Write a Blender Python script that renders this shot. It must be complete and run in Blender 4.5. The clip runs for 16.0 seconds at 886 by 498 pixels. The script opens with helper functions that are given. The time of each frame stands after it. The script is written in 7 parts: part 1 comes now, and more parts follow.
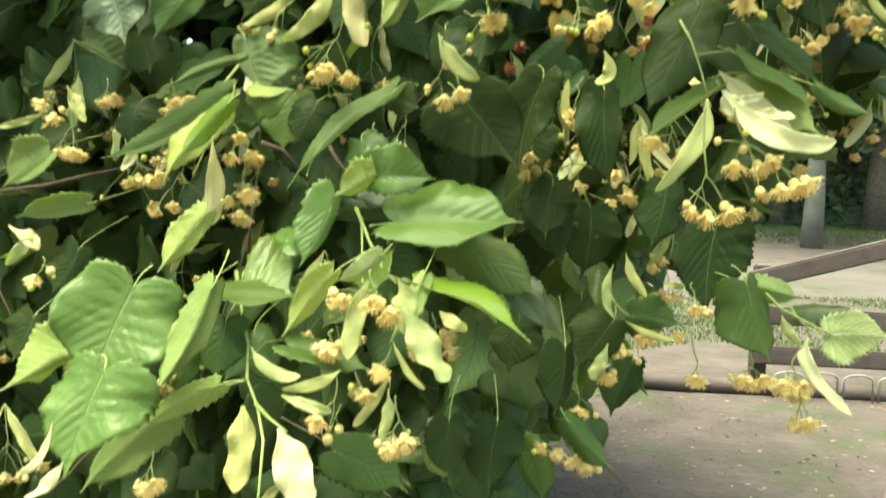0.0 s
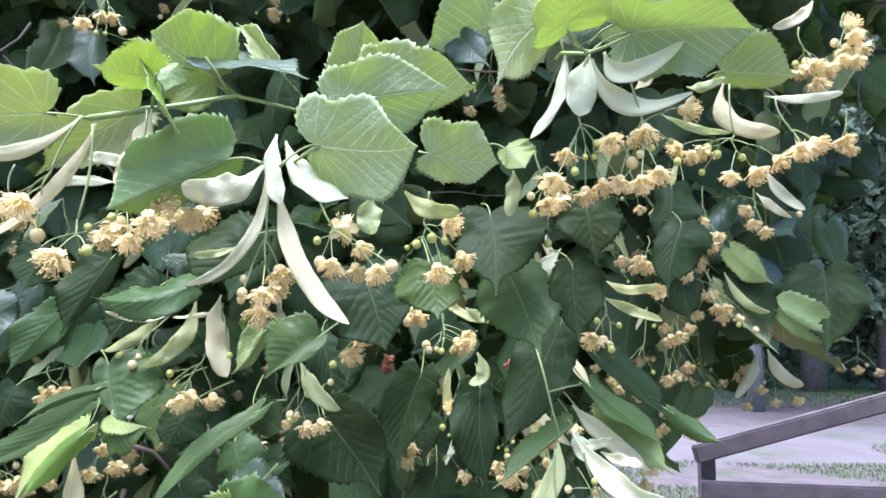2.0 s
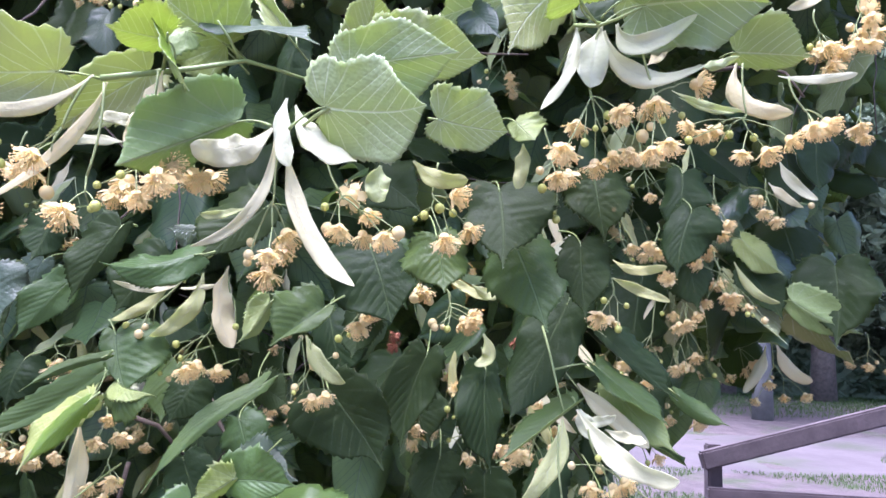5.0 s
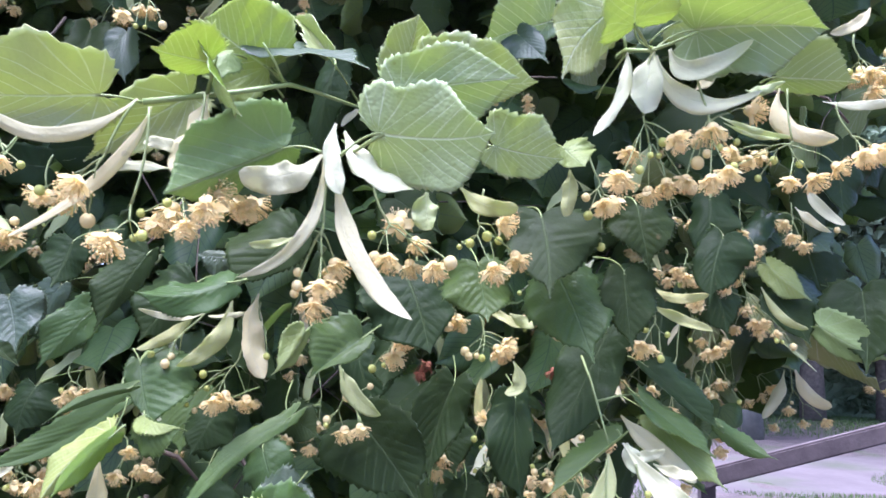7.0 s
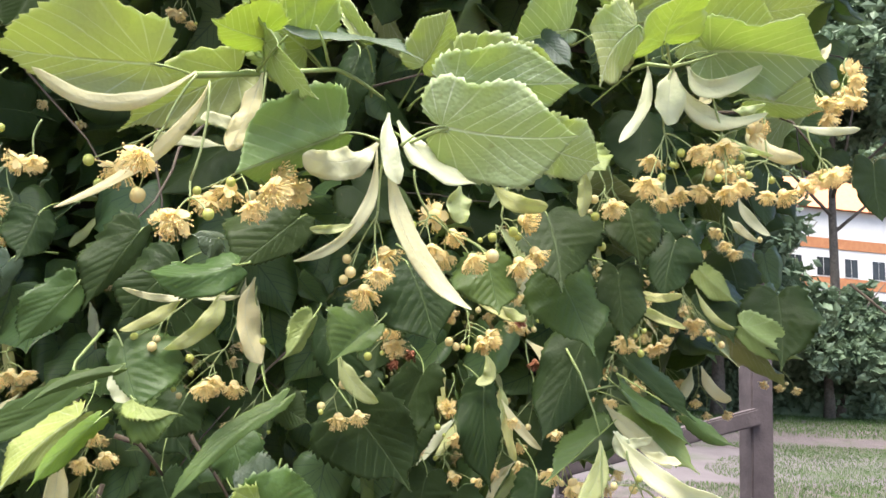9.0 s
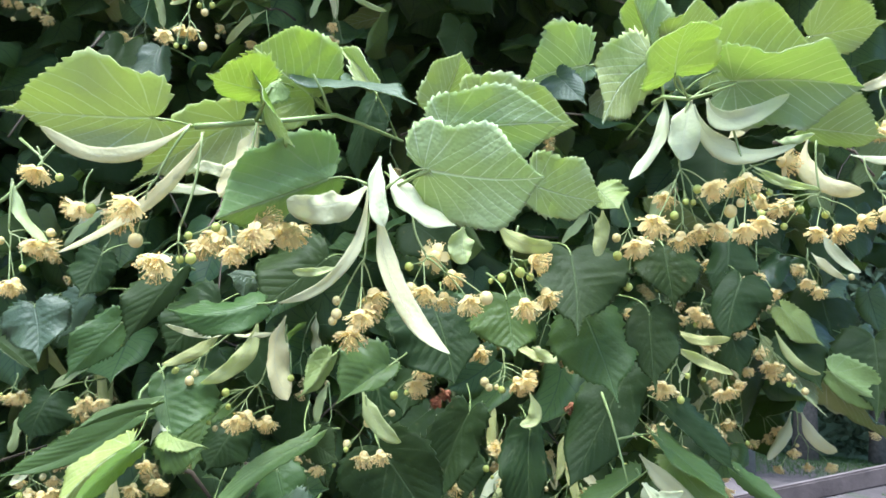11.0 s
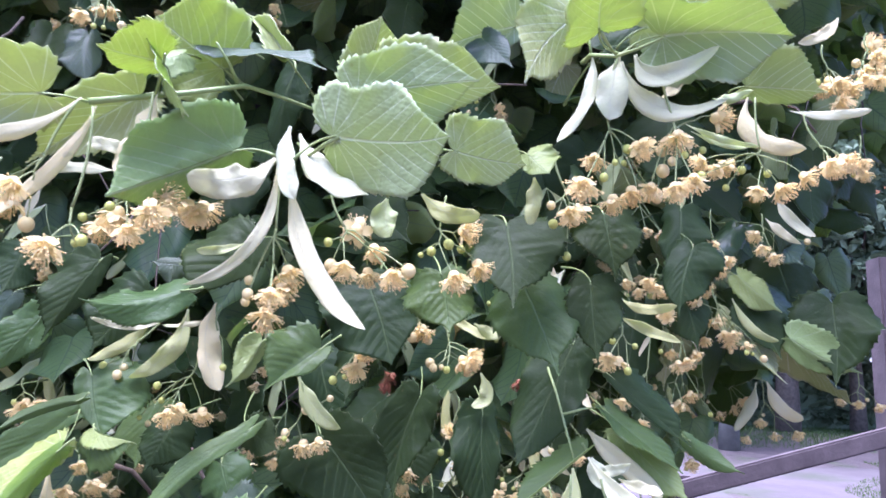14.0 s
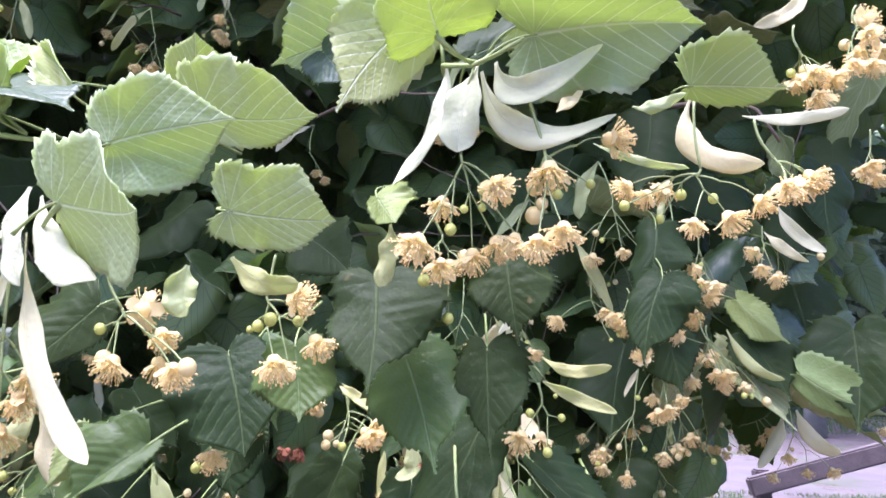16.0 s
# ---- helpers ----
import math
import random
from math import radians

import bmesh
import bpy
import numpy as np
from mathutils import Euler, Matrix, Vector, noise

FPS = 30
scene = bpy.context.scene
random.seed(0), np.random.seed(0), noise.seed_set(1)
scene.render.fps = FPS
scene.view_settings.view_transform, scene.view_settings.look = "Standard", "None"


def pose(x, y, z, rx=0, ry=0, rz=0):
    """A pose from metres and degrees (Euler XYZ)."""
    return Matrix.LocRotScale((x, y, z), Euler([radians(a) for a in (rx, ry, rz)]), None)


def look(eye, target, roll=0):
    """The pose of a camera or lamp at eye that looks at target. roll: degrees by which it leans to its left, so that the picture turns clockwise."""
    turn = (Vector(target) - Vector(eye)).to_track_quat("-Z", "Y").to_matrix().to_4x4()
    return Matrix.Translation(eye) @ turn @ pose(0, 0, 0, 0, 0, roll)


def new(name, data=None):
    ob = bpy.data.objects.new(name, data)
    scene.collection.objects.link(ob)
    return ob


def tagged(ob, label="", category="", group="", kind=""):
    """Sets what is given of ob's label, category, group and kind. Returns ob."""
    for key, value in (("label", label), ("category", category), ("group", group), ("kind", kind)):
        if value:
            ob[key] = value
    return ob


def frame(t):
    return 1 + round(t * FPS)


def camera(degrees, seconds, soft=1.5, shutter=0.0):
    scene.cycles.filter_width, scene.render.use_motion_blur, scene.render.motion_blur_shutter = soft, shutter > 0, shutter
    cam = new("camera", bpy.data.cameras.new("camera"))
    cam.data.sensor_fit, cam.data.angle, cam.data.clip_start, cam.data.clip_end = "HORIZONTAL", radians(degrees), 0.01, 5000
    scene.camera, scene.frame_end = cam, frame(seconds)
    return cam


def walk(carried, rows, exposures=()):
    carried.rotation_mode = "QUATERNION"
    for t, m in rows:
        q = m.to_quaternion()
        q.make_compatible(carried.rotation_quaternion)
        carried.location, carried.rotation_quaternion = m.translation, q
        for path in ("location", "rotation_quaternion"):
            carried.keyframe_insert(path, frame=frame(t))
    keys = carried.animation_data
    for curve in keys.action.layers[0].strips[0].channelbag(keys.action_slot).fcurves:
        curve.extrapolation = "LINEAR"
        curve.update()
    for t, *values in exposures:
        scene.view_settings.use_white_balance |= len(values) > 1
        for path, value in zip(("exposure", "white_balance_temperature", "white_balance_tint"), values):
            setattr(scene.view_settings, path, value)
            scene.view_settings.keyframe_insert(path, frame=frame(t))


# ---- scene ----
cam = camera(61.1, 16.0, 1.6, 0.3)
PATH = [
    (0, (0.042, 0.025, 1.479), (-0.107, 2.014, 1.34), 1.6),
    (0.5, (0.056, 0.025, 1.526), (-0.092, 2.019, 1.543), -0.0),
    (1, (0.071, 0.017, 1.563), (-0.028, 2.009, 1.717), 0.1),
    (1.5, (0.083, 0.016, 1.574), (0.03, 1.999, 1.826), 0.8),
    (2, (0.089, 0.022, 1.575), (0.069, 2.0, 1.869), 1.0),
    (2.5, (0.09, 0.023, 1.572), (0.082, 2.0, 1.879), 1.3),
    (3, (0.089, 0.027, 1.563), (0.081, 2.004, 1.867), 1.6),
    (3.2, (0.086, 0.027, 1.561), (0.075, 2.005, 1.858), 1.6),
    (5.3, (0.091, 0.025, 1.56), (0.04, 2.002, 1.859), 2.3),
    (5.5, (0.083, 0.026, 1.556), (0.039, 2.001, 1.868), 1.9),
    (6, (0.077, 0.023, 1.558), (0.022, 1.996, 1.881), 2.1),
    (6.5, (0.083, 0.031, 1.56), (0.04, 2.003, 1.894), 2.2),
    (7, (0.063, 0.035, 1.566), (0.043, 2.005, 1.913), 2.3),
    (7.5, (0.026, 0.04, 1.574), (0.093, 2.006, 1.935), 2.2),
    (8, (-0.008, 0.052, 1.56), (0.245, 2.006, 1.9), 2.4),
    (8.2, (-0.013, 0.042, 1.558), (0.293, 1.993, 1.875), 2.6),
    (10.3, (0.001, 0.03, 1.569), (0.285, 1.969, 1.97), 4.8),
    (10.5, (0.017, 0.032, 1.568), (0.186, 1.984, 1.97), 4.9),
    (11, (0.046, 0.028, 1.57), (0.026, 1.988, 1.969), 5.1),
    (11.5, (0.05, 0.032, 1.566), (-0.024, 1.988, 1.974), 5.7),
    (12, (0.041, 0.025, 1.568), (-0.026, 1.975, 2.006), 5.9),
    (12.5, (0.036, 0.023, 1.571), (-0.011, 1.969, 2.03), 5.2),
    (13, (0.041, 0.03, 1.578), (0.02, 1.979, 2.029), 4.1),
    (13.5, (0.057, 0.033, 1.573), (0.058, 1.987, 1.999), 3.2),
    (14, (0.072, 0.045, 1.567), (0.104, 2.009, 1.944), 2.4),
    (14.5, (0.101, 0.053, 1.567), (0.145, 2.025, 1.9), 2.4),
    (15, (0.149, 0.056, 1.557), (0.096, 2.035, 1.843), 3.3),
    (15.5, (0.159, 0.092, 1.592), (0.049, 2.064, 1.905), 1.9),
    (16, (0.161, 0.117, 1.612), (0.012, 2.08, 1.964), 0.9),
]
EXPOSURES = [(0, 2.15, 8700, -16), (0.6, 2.12, 6250, -8), (1.0, 2.2, 5500, 4), (1.4, 2.12, 5350, 12), (2.5, 2.1, 5300, 25), (5.5, 2.12, 5400, 35), (7.5, 2.08, 5300, 28), (8.2, 2.08, 5850, 24),
             (9.3, 2.0, 6950, 5), (10.3, 2.05, 7800, -9), (10.6, 2.05, 7000, -4), (11, 2.1, 5550, 2), (11.5, 2.12, 5450, 6), (12.5, 2.15, 5000, 34), (14.5, 2.18, 5280, 36), (16, 2.28, 5500, 35)]
walk(cam, [(t, look(eye, target, roll)) for t, eye, target, roll in PATH], EXPOSURES)

# ---- world, sun and exposure ----
SUN_UP, SUN_ROUND = radians(77), radians(-125)
world = bpy.data.worlds.new("sky")
scene.world = world
world.use_nodes = True
wt = world.node_tree
sky = wt.nodes.new("ShaderNodeTexSky")
sky.sky_type = "NISHITA"
sky.sun_disc = False
sky.sun_elevation, sky.sun_rotation = SUN_UP, SUN_ROUND
sky.air_density, sky.dust_density, sky.ozone_density = 1.0, 3.0, 1.0
wt.links.new(sky.outputs[0], wt.nodes["Background"].inputs[0])
wt.nodes["Background"].inputs[1].default_value = 0.105
sun_data = bpy.data.lights.new("sun", "SUN")
sun_data.energy, sun_data.angle, sun_data.color = 4.0, radians(55), (1.0, 0.97, 0.94)
sun = new("sun", sun_data)
sun_way = Vector((math.sin(SUN_ROUND) * math.cos(SUN_UP), math.cos(SUN_ROUND) * math.cos(SUN_UP), math.sin(SUN_UP)))
sun.matrix_world = look(sun_way * 30, (0, 0, 0))


# ---- materials ----
def nodes_of(name):
    m = bpy.data.materials.new(name)
    m.use_nodes = True
    nt = m.node_tree
    return m, nt, nt.nodes["Principled BSDF"], nt.nodes["Material Output"]


def add(nt, kind, ins=None, **props):
    n = nt.nodes.new(kind)
    for k, v in props.items():
        if k == "operation":
            n.operation = v
        elif k == "blend_type":
            n.blend_type = v
        elif k == "data_type":
            n.data_type = v
        elif k == "attribute_name":
            n.attribute_name = v
    for k, v in (ins or {}).items():
        if isinstance(v, bpy.types.NodeSocket):
            nt.links.new(v, n.inputs[k])
        else:
            n.inputs[k].default_value = v
    return n


def calc(nt, op, a, b=0.0, c=0.0):
    return add(nt, "ShaderNodeMath", {0: a, 1: b, 2: c}, operation=op).outputs[0]


def blend(nt, fac, a, b, how="MIX"):
    n = add(nt, "ShaderNodeMixRGB", {0: fac, 1: a, 2: b}, blend_type=how)
    return n.outputs[0]


def ramp(nt, fac, stops):
    n = add(nt, "ShaderNodeValToRGB", {0: fac})
    cr = n.color_ramp
    while len(cr.elements) < len(stops):
        cr.elements.new(0.5)
    for e, (p, c) in zip(cr.elements, stops):
        e.position, e.color = p, (*c, 1)
    return n.outputs[0]


def noise_of(nt, scale, detail=3.0, coord="Object", rough=0.55):
    tc = add(nt, "ShaderNodeTexCoord")
    return add(nt, "ShaderNodeTexNoise", {"Vector": tc.outputs[coord], "Scale": scale, "Detail": detail, "Roughness": rough}).outputs[0]


def leaf_material(name, colour, dark, vein, gloss, glow, through_colour, per_island=False, ribs=1.0, relief=0.3, slope=1.0, pale=0.8, sheen=0.5):
    """Leaf blade: a midrib, side veins that fan from the base and run slanting to the edge, and a ladder of fine cross veins between."""
    m, nt, bsdf, out = nodes_of(name)
    uv = add(nt, "ShaderNodeUVMap")
    sep = add(nt, "ShaderNodeSeparateXYZ", {0: uv.outputs[0]})
    u, v = sep.outputs[0], sep.outputs[1]
    side = calc(nt, "ABSOLUTE", calc(nt, "SUBTRACT", u, 0.5))          # 0 midrib .. 0.5 edge
    taper = add(nt, "ShaderNodeMapRange", {0: v, 1: 0.0, 2: 1.0, 3: 1.0, 4: 0.35}).outputs[0]
    mid = add(nt, "ShaderNodeMapRange", {0: calc(nt, "DIVIDE", side, taper), 1: 0.006, 2: 0.02, 3: 1.0, 4: 0.0}).outputs[0]
    wob = calc(nt, "MULTIPLY", calc(nt, "SUBTRACT", noise_of(nt, 40.0, 1.0), 0.5), 0.05)
    rise_of = calc(nt, "ADD", calc(nt, "MULTIPLY", side, slope), calc(nt, "MULTIPLY", calc(nt, "MULTIPLY", side, side), slope * 0.7))
    q = calc(nt, "SUBTRACT", calc(nt, "ADD", v, wob), rise_of)
    fan = calc(nt, "MULTIPLY", calc(nt, "SUBTRACT", 0.98, calc(nt, "ARCTAN2", calc(nt, "ADD", side, 0.0001), v)), 2.4)
    low = calc(nt, "LESS_THAN", q, 0.0)
    pick = calc(nt, "ADD", calc(nt, "MULTIPLY", low, fan), calc(nt, "MULTIPLY", calc(nt, "SUBTRACT", 1.0, low), calc(nt, "MULTIPLY", q, 7.0)))
    saw = calc(nt, "PINGPONG", pick, 0.5)
    lat = add(nt, "ShaderNodeMapRange", {0: saw, 1: 0.014, 2: 0.065, 3: 1.0, 4: 0.0}).outputs[0]
    lat = calc(nt, "MULTIPLY", lat, add(nt, "ShaderNodeMapRange", {0: side, 1: 0.22, 2: 0.5, 3: 1.0, 4: 0.25}).outputs[0])
    lat = calc(nt, "MULTIPLY", lat, ribs)
    rungs = calc(nt, "PINGPONG", calc(nt, "MULTIPLY", calc(nt, "ADD", calc(nt, "ADD", side, calc(nt, "MULTIPLY", v, 0.35)), wob), 24.0), 0.5)
    rung = calc(nt, "MULTIPLY", add(nt, "ShaderNodeMapRange", {0: rungs, 1: 0.02, 2: 0.12, 3: 0.03, 4: 0.0}).outputs[0], ribs)
    rim = calc(nt, "MULTIPLY", add(nt, "ShaderNodeMapRange", {0: side, 1: 0.468, 2: 0.498, 3: 0.0, 4: 0.55}).outputs[0], ribs)
    veins = calc(nt, "MAXIMUM", calc(nt, "MAXIMUM", mid, lat), calc(nt, "MAXIMUM", rung, rim))
    fine = add(nt, "ShaderNodeTexVoronoi", {"Scale": 520.0, "Vector": add(nt, "ShaderNodeTexCoord").outputs["Object"]}).outputs[0]
    rnd = add(nt, "ShaderNodeNewGeometry").outputs["Random Per Island"] if per_island else add(nt, "ShaderNodeObjectInfo").outputs["Random"]
    blotch = noise_of(nt, 45.0, 4.0)
    base = blend(nt, blotch, (*dark, 1), (*colour, 1))
    base = blend(nt, calc(nt, "MULTIPLY", rnd, 0.45), base, (colour[0] * 1.6, colour[1] * 1.15, colour[2] * 0.7, 1))
    spots = add(nt, "ShaderNodeMapRange", {0: noise_of(nt, 130.0, 2.0), 1: 0.72, 2: 0.76, 3: 0.0, 4: 0.5}).outputs[0]
    base = blend(nt, spots, base, (0.16, 0.12, 0.05, 1))
    base = blend(nt, calc(nt, "MULTIPLY", veins, pale), base, (*vein, 1))
    nt.links.new(base, bsdf.inputs["Base Color"])
    nt.links.new(add(nt, "ShaderNodeMapRange", {0: blotch, 1: 0.3, 2: 0.7, 3: gloss - 0.08, 4: gloss + 0.12}).outputs[0], bsdf.inputs["Roughness"])
    bsdf.inputs["Specular IOR Level"].default_value = sheen
    height = calc(nt, "ADD", calc(nt, "MULTIPLY", calc(nt, "POWER", saw, 0.5), ribs * 0.28), calc(nt, "MULTIPLY", calc(nt, "POWER", rungs, 0.6), 0.07 * ribs))
    height = calc(nt, "ADD", height, calc(nt, "ADD", calc(nt, "MULTIPLY", fine, 0.3), calc(nt, "MULTIPLY", blotch, 0.6)))
    height = calc(nt, "SUBTRACT", height, calc(nt, "MULTIPLY", mid, 0.6))
    bump = add(nt, "ShaderNodeBump", {"Strength": relief, "Distance": 0.0014, "Height": height})
    nt.links.new(bump.outputs[0], bsdf.inputs["Normal"])
    thru = add(nt, "ShaderNodeBsdfTranslucent", {"Color": blend(nt, calc(nt, "MULTIPLY", veins, 0.75), (*through_colour, 1), (*vein, 1))})
    mix = add(nt, "ShaderNodeMixShader", {0: glow, 1: bsdf.outputs[0], 2: thru.outputs[0]})
    nt.links.new(mix.outputs[0], out.inputs[0])
    return m


def plain(name, a, b, scale, rough=0.7, bump=0.3, dist=0.002, glow=0.0, coord="Object", detail=4.0, third=None, grain=0.35):
    """Two mottled colours with fine relief."""
    m, nt, bsdf, out = nodes_of(name)
    n1, n2 = noise_of(nt, scale, detail, coord), noise_of(nt, scale * 7.3, 3.0, coord)
    col = ramp(nt, n1, [(0.3, a), (0.7, b)])
    col = blend(nt, calc(nt, "MULTIPLY", n2, grain), col, (a[0] * 0.6, a[1] * 0.6, a[2] * 0.6, 1))
    if third:
        n3 = noise_of(nt, scale * 0.37, 5.0, coord)
        col = blend(nt, add(nt, "ShaderNodeMapRange", {0: n3, 1: 0.52, 2: 0.66}).outputs[0], col, (*third, 1))
    nt.links.new(col, bsdf.inputs["Base Color"])
    bsdf.inputs["Roughness"].default_value = rough
    bp = add(nt, "ShaderNodeBump", {"Strength": bump, "Distance": dist, "Height": calc(nt, "ADD", n1, calc(nt, "MULTIPLY", n2, 0.5))})
    nt.links.new(bp.outputs[0], bsdf.inputs["Normal"])
    if glow:
        t = add(nt, "ShaderNodeBsdfTranslucent", {"Color": col})
        nt.links.new(add(nt, "ShaderNodeMixShader", {0: glow, 1: bsdf.outputs[0], 2: t.outputs[0]}).outputs[0], out.inputs[0])
    return m


# Old leaves' dark green, lowered further for shade deep in the crown.
SHADED_TOP = leaf_material("leaf_upper_face", (0.022, 0.04, 0.015), (0.012, 0.025, 0.009), (0.1, 0.14, 0.055), 0.48, 0.16, (0.42, 0.6, 0.16), relief=0.42, pale=0.6, sheen=0.11)
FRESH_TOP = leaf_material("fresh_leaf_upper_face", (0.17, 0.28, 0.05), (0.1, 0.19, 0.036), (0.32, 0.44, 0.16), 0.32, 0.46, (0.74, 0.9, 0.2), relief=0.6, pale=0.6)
LEAF_UNDER = leaf_material("leaf_under_face", (0.33, 0.41, 0.2), (0.24, 0.325, 0.14), (0.7, 0.75, 0.52), 0.48, 0.31, (0.62, 0.73, 0.32), relief=0.65, pale=0.75)
FRESH_UNDER = leaf_material("fresh_leaf_under_face", (0.34, 0.44, 0.14), (0.26, 0.36, 0.1), (0.68, 0.75, 0.44), 0.45, 0.34, (0.64, 0.78, 0.26), relief=0.65, pale=0.7)
# Brighter copy of the dark upper face, for leaves standing in light.
MID_LIT_TOP = leaf_material("mid_lit_leaf_upper_face", (0.058, 0.105, 0.03), (0.036, 0.07, 0.022), (0.15, 0.22, 0.085), 0.42, 0.22, (0.55, 0.75, 0.2), relief=0.42, pale=0.65, sheen=0.28)
# Green greyed in the base colour for the sky's sheen on glossy faces.
SHEEN_GREY_TOP = leaf_material("sheen_grey_leaf_upper_face", (0.048, 0.08, 0.042), (0.034, 0.06, 0.031), (0.15, 0.2, 0.12), 0.46, 0.16, (0.45, 0.65, 0.25), relief=0.5, pale=0.5, sheen=0.55)
# Leaf green with sky gloss mixed in as a paler base colour.
SHEEN_PALE_TOP = leaf_material("sheen_pale_leaf_upper_face", (0.1, 0.18, 0.045), (0.065, 0.13, 0.034), (0.22, 0.31, 0.12), 0.4, 0.3, (0.6, 0.8, 0.2), relief=0.5, pale=0.6, sheen=0.6)
SHINY_TOP = leaf_material("shiny_leaf_upper_face", (0.033, 0.067, 0.023), (0.017, 0.039, 0.015), (0.09, 0.145, 0.065), 0.36, 0.18, (0.5, 0.7, 0.2), relief=0.4, pale=0.5, sheen=0.6)
PALE_UNDER = leaf_material("pale_leaf_under_face", (0.36, 0.43, 0.24), (0.27, 0.35, 0.17), (0.76, 0.81, 0.6), 0.46, 0.32, (0.66, 0.77, 0.38), relief=0.7, pale=0.8)
# Dimmer copy of the under face, for leaves standing in shade.
MID_LIT_UNDER = leaf_material("mid_lit_leaf_under_face", (0.24, 0.34, 0.115), (0.17, 0.265, 0.08), (0.44, 0.52, 0.25), 0.5, 0.34, (0.56, 0.74, 0.24), relief=0.6, pale=0.7)
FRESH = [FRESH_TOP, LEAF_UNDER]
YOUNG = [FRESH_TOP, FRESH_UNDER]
MID_LIT = [MID_LIT_TOP, MID_LIT_UNDER]
SHEEN_GREY = [SHEEN_GREY_TOP, LEAF_UNDER]
SHEEN_PALE = [SHEEN_PALE_TOP, LEAF_UNDER]
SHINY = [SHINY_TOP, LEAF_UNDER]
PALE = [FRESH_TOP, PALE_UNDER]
YELLOW = leaf_material("yellowed_leaf", (0.32, 0.23, 0.03), (0.2, 0.16, 0.03), (0.34, 0.28, 0.1), 0.5, 0.2, (0.6, 0.4, 0.04), relief=0.2)
FAR_TOP = leaf_material("crown_leaf_upper_face", (0.075, 0.13, 0.06), (0.05, 0.095, 0.045), (0.12, 0.18, 0.09), 0.4, 0.44, (0.5, 0.66, 0.22), True, relief=0.4, pale=0.45, sheen=0.4)
FAR_UNDER = leaf_material("crown_leaf_under_face", (0.2, 0.27, 0.12), (0.15, 0.215, 0.09), (0.34, 0.4, 0.25), 0.5, 0.48, (0.62, 0.75, 0.3), True, relief=0.2, pale=0.6)
BRACT = leaf_material("bract_cream", (0.67, 0.68, 0.5), (0.58, 0.61, 0.41), (0.74, 0.75, 0.58), 0.55, 0.45, (0.88, 0.92, 0.66), ribs=0.5, relief=0.6, slope=0.35, pale=0.8)
BRACT_GREEN = leaf_material("bract_green", (0.48, 0.53, 0.29), (0.36, 0.43, 0.19), (0.6, 0.65, 0.42), 0.5, 0.44, (0.76, 0.86, 0.42), ribs=0.6, relief=0.65, slope=0.35, pale=0.8)
STALK = plain("green_stalk", (0.25, 0.33, 0.1), (0.36, 0.43, 0.16), 90, 0.5, 0.2, 0.0005)
PALE_STALK = plain("pale_green_stalk", (0.3, 0.37, 0.14), (0.42, 0.48, 0.2), 90, 0.5, 0.2, 0.0005, 0.2)
TWIG = plain("brown_twig", (0.06, 0.045, 0.03), (0.12, 0.085, 0.055), 60, 0.8, 0.5, 0.001)
STAMEN = plain("stamen_yellow", (1.0, 0.88, 0.48), (1.0, 0.91, 0.55), 200, 0.6, 0.1, 0.0003, 0.55, grain=0.0)
ANTHER = plain("anther_orange", (1.0, 0.8, 0.4), (1.0, 0.85, 0.48), 300, 0.6, 0.1, 0.0003, 0.5, grain=0.0)
PETAL = plain("petal_cream", (0.92, 0.78, 0.42), (0.98, 0.86, 0.5), 200, 0.55, 0.1, 0.0003, 0.5, grain=0.0)
BUD = plain("bud_pale", (0.74, 0.6, 0.26), (0.82, 0.7, 0.34), 160, 0.5, 0.15, 0.0004, 0.25, grain=0.15)
BUD_GREEN = plain("bud_green", (0.42, 0.5, 0.1), (0.62, 0.62, 0.17), 160, 0.5, 0.15, 0.0004, 0.25, grain=0.15)
WITHERED = plain("withered_flower", (0.2, 0.06, 0.03), (0.3, 0.12, 0.05), 200, 0.8, 0.2, 0.0004)
BARK = plain("grey_bark", (0.1, 0.085, 0.07), (0.2, 0.17, 0.145), 9, 0.9, 0.9, 0.02)
PALE_BARK = plain("pale_mottled_bark", (0.12, 0.123, 0.112), (0.22, 0.222, 0.2), 2.2, 0.9, 0.8, 0.02, third=(0.08, 0.088, 0.072))
TIMBER = plain("weathered_timber", (0.055, 0.041, 0.042), (0.105, 0.082, 0.082), 5, 0.85, 0.6, 0.01)
EARTH = plain("bare_earth", (0.06, 0.047, 0.047), (0.128, 0.1, 0.1), 2.6, 0.95, 1.0, 0.06, detail=9.0, third=(0.042, 0.055, 0.024), grain=0.7)
PATHWAY = plain("pale_gravel", (0.07, 0.058, 0.06), (0.11, 0.093, 0.096), 1.1, 0.95, 0.5, 0.02, detail=8.0, third=(0.05, 0.058, 0.034))
GRASS = plain("grass_blade", (0.05, 0.1, 0.022), (0.085, 0.14, 0.034), 3.0, 0.9, 0.2, 0.01, 0.1)
HEDGE = plain("hedge_leaves", (0.1, 0.16, 0.09), (0.19, 0.26, 0.15), 1.2, 0.6, 0.4, 0.02, 0.15)
LITTER = plain("dry_litter", (0.14, 0.1, 0.07), (0.36, 0.28, 0.2), 8, 0.9, 0.2, 0.002)
PLASTER = plain("white_plaster", (0.78, 0.77, 0.75), (0.84, 0.83, 0.81), 1.5, 0.85, 0.15, 0.005)
ROOF = plain("orange_roof_tiles", (0.5, 0.2, 0.09), (0.6, 0.27, 0.12), 3.0, 0.8, 0.4, 0.02)
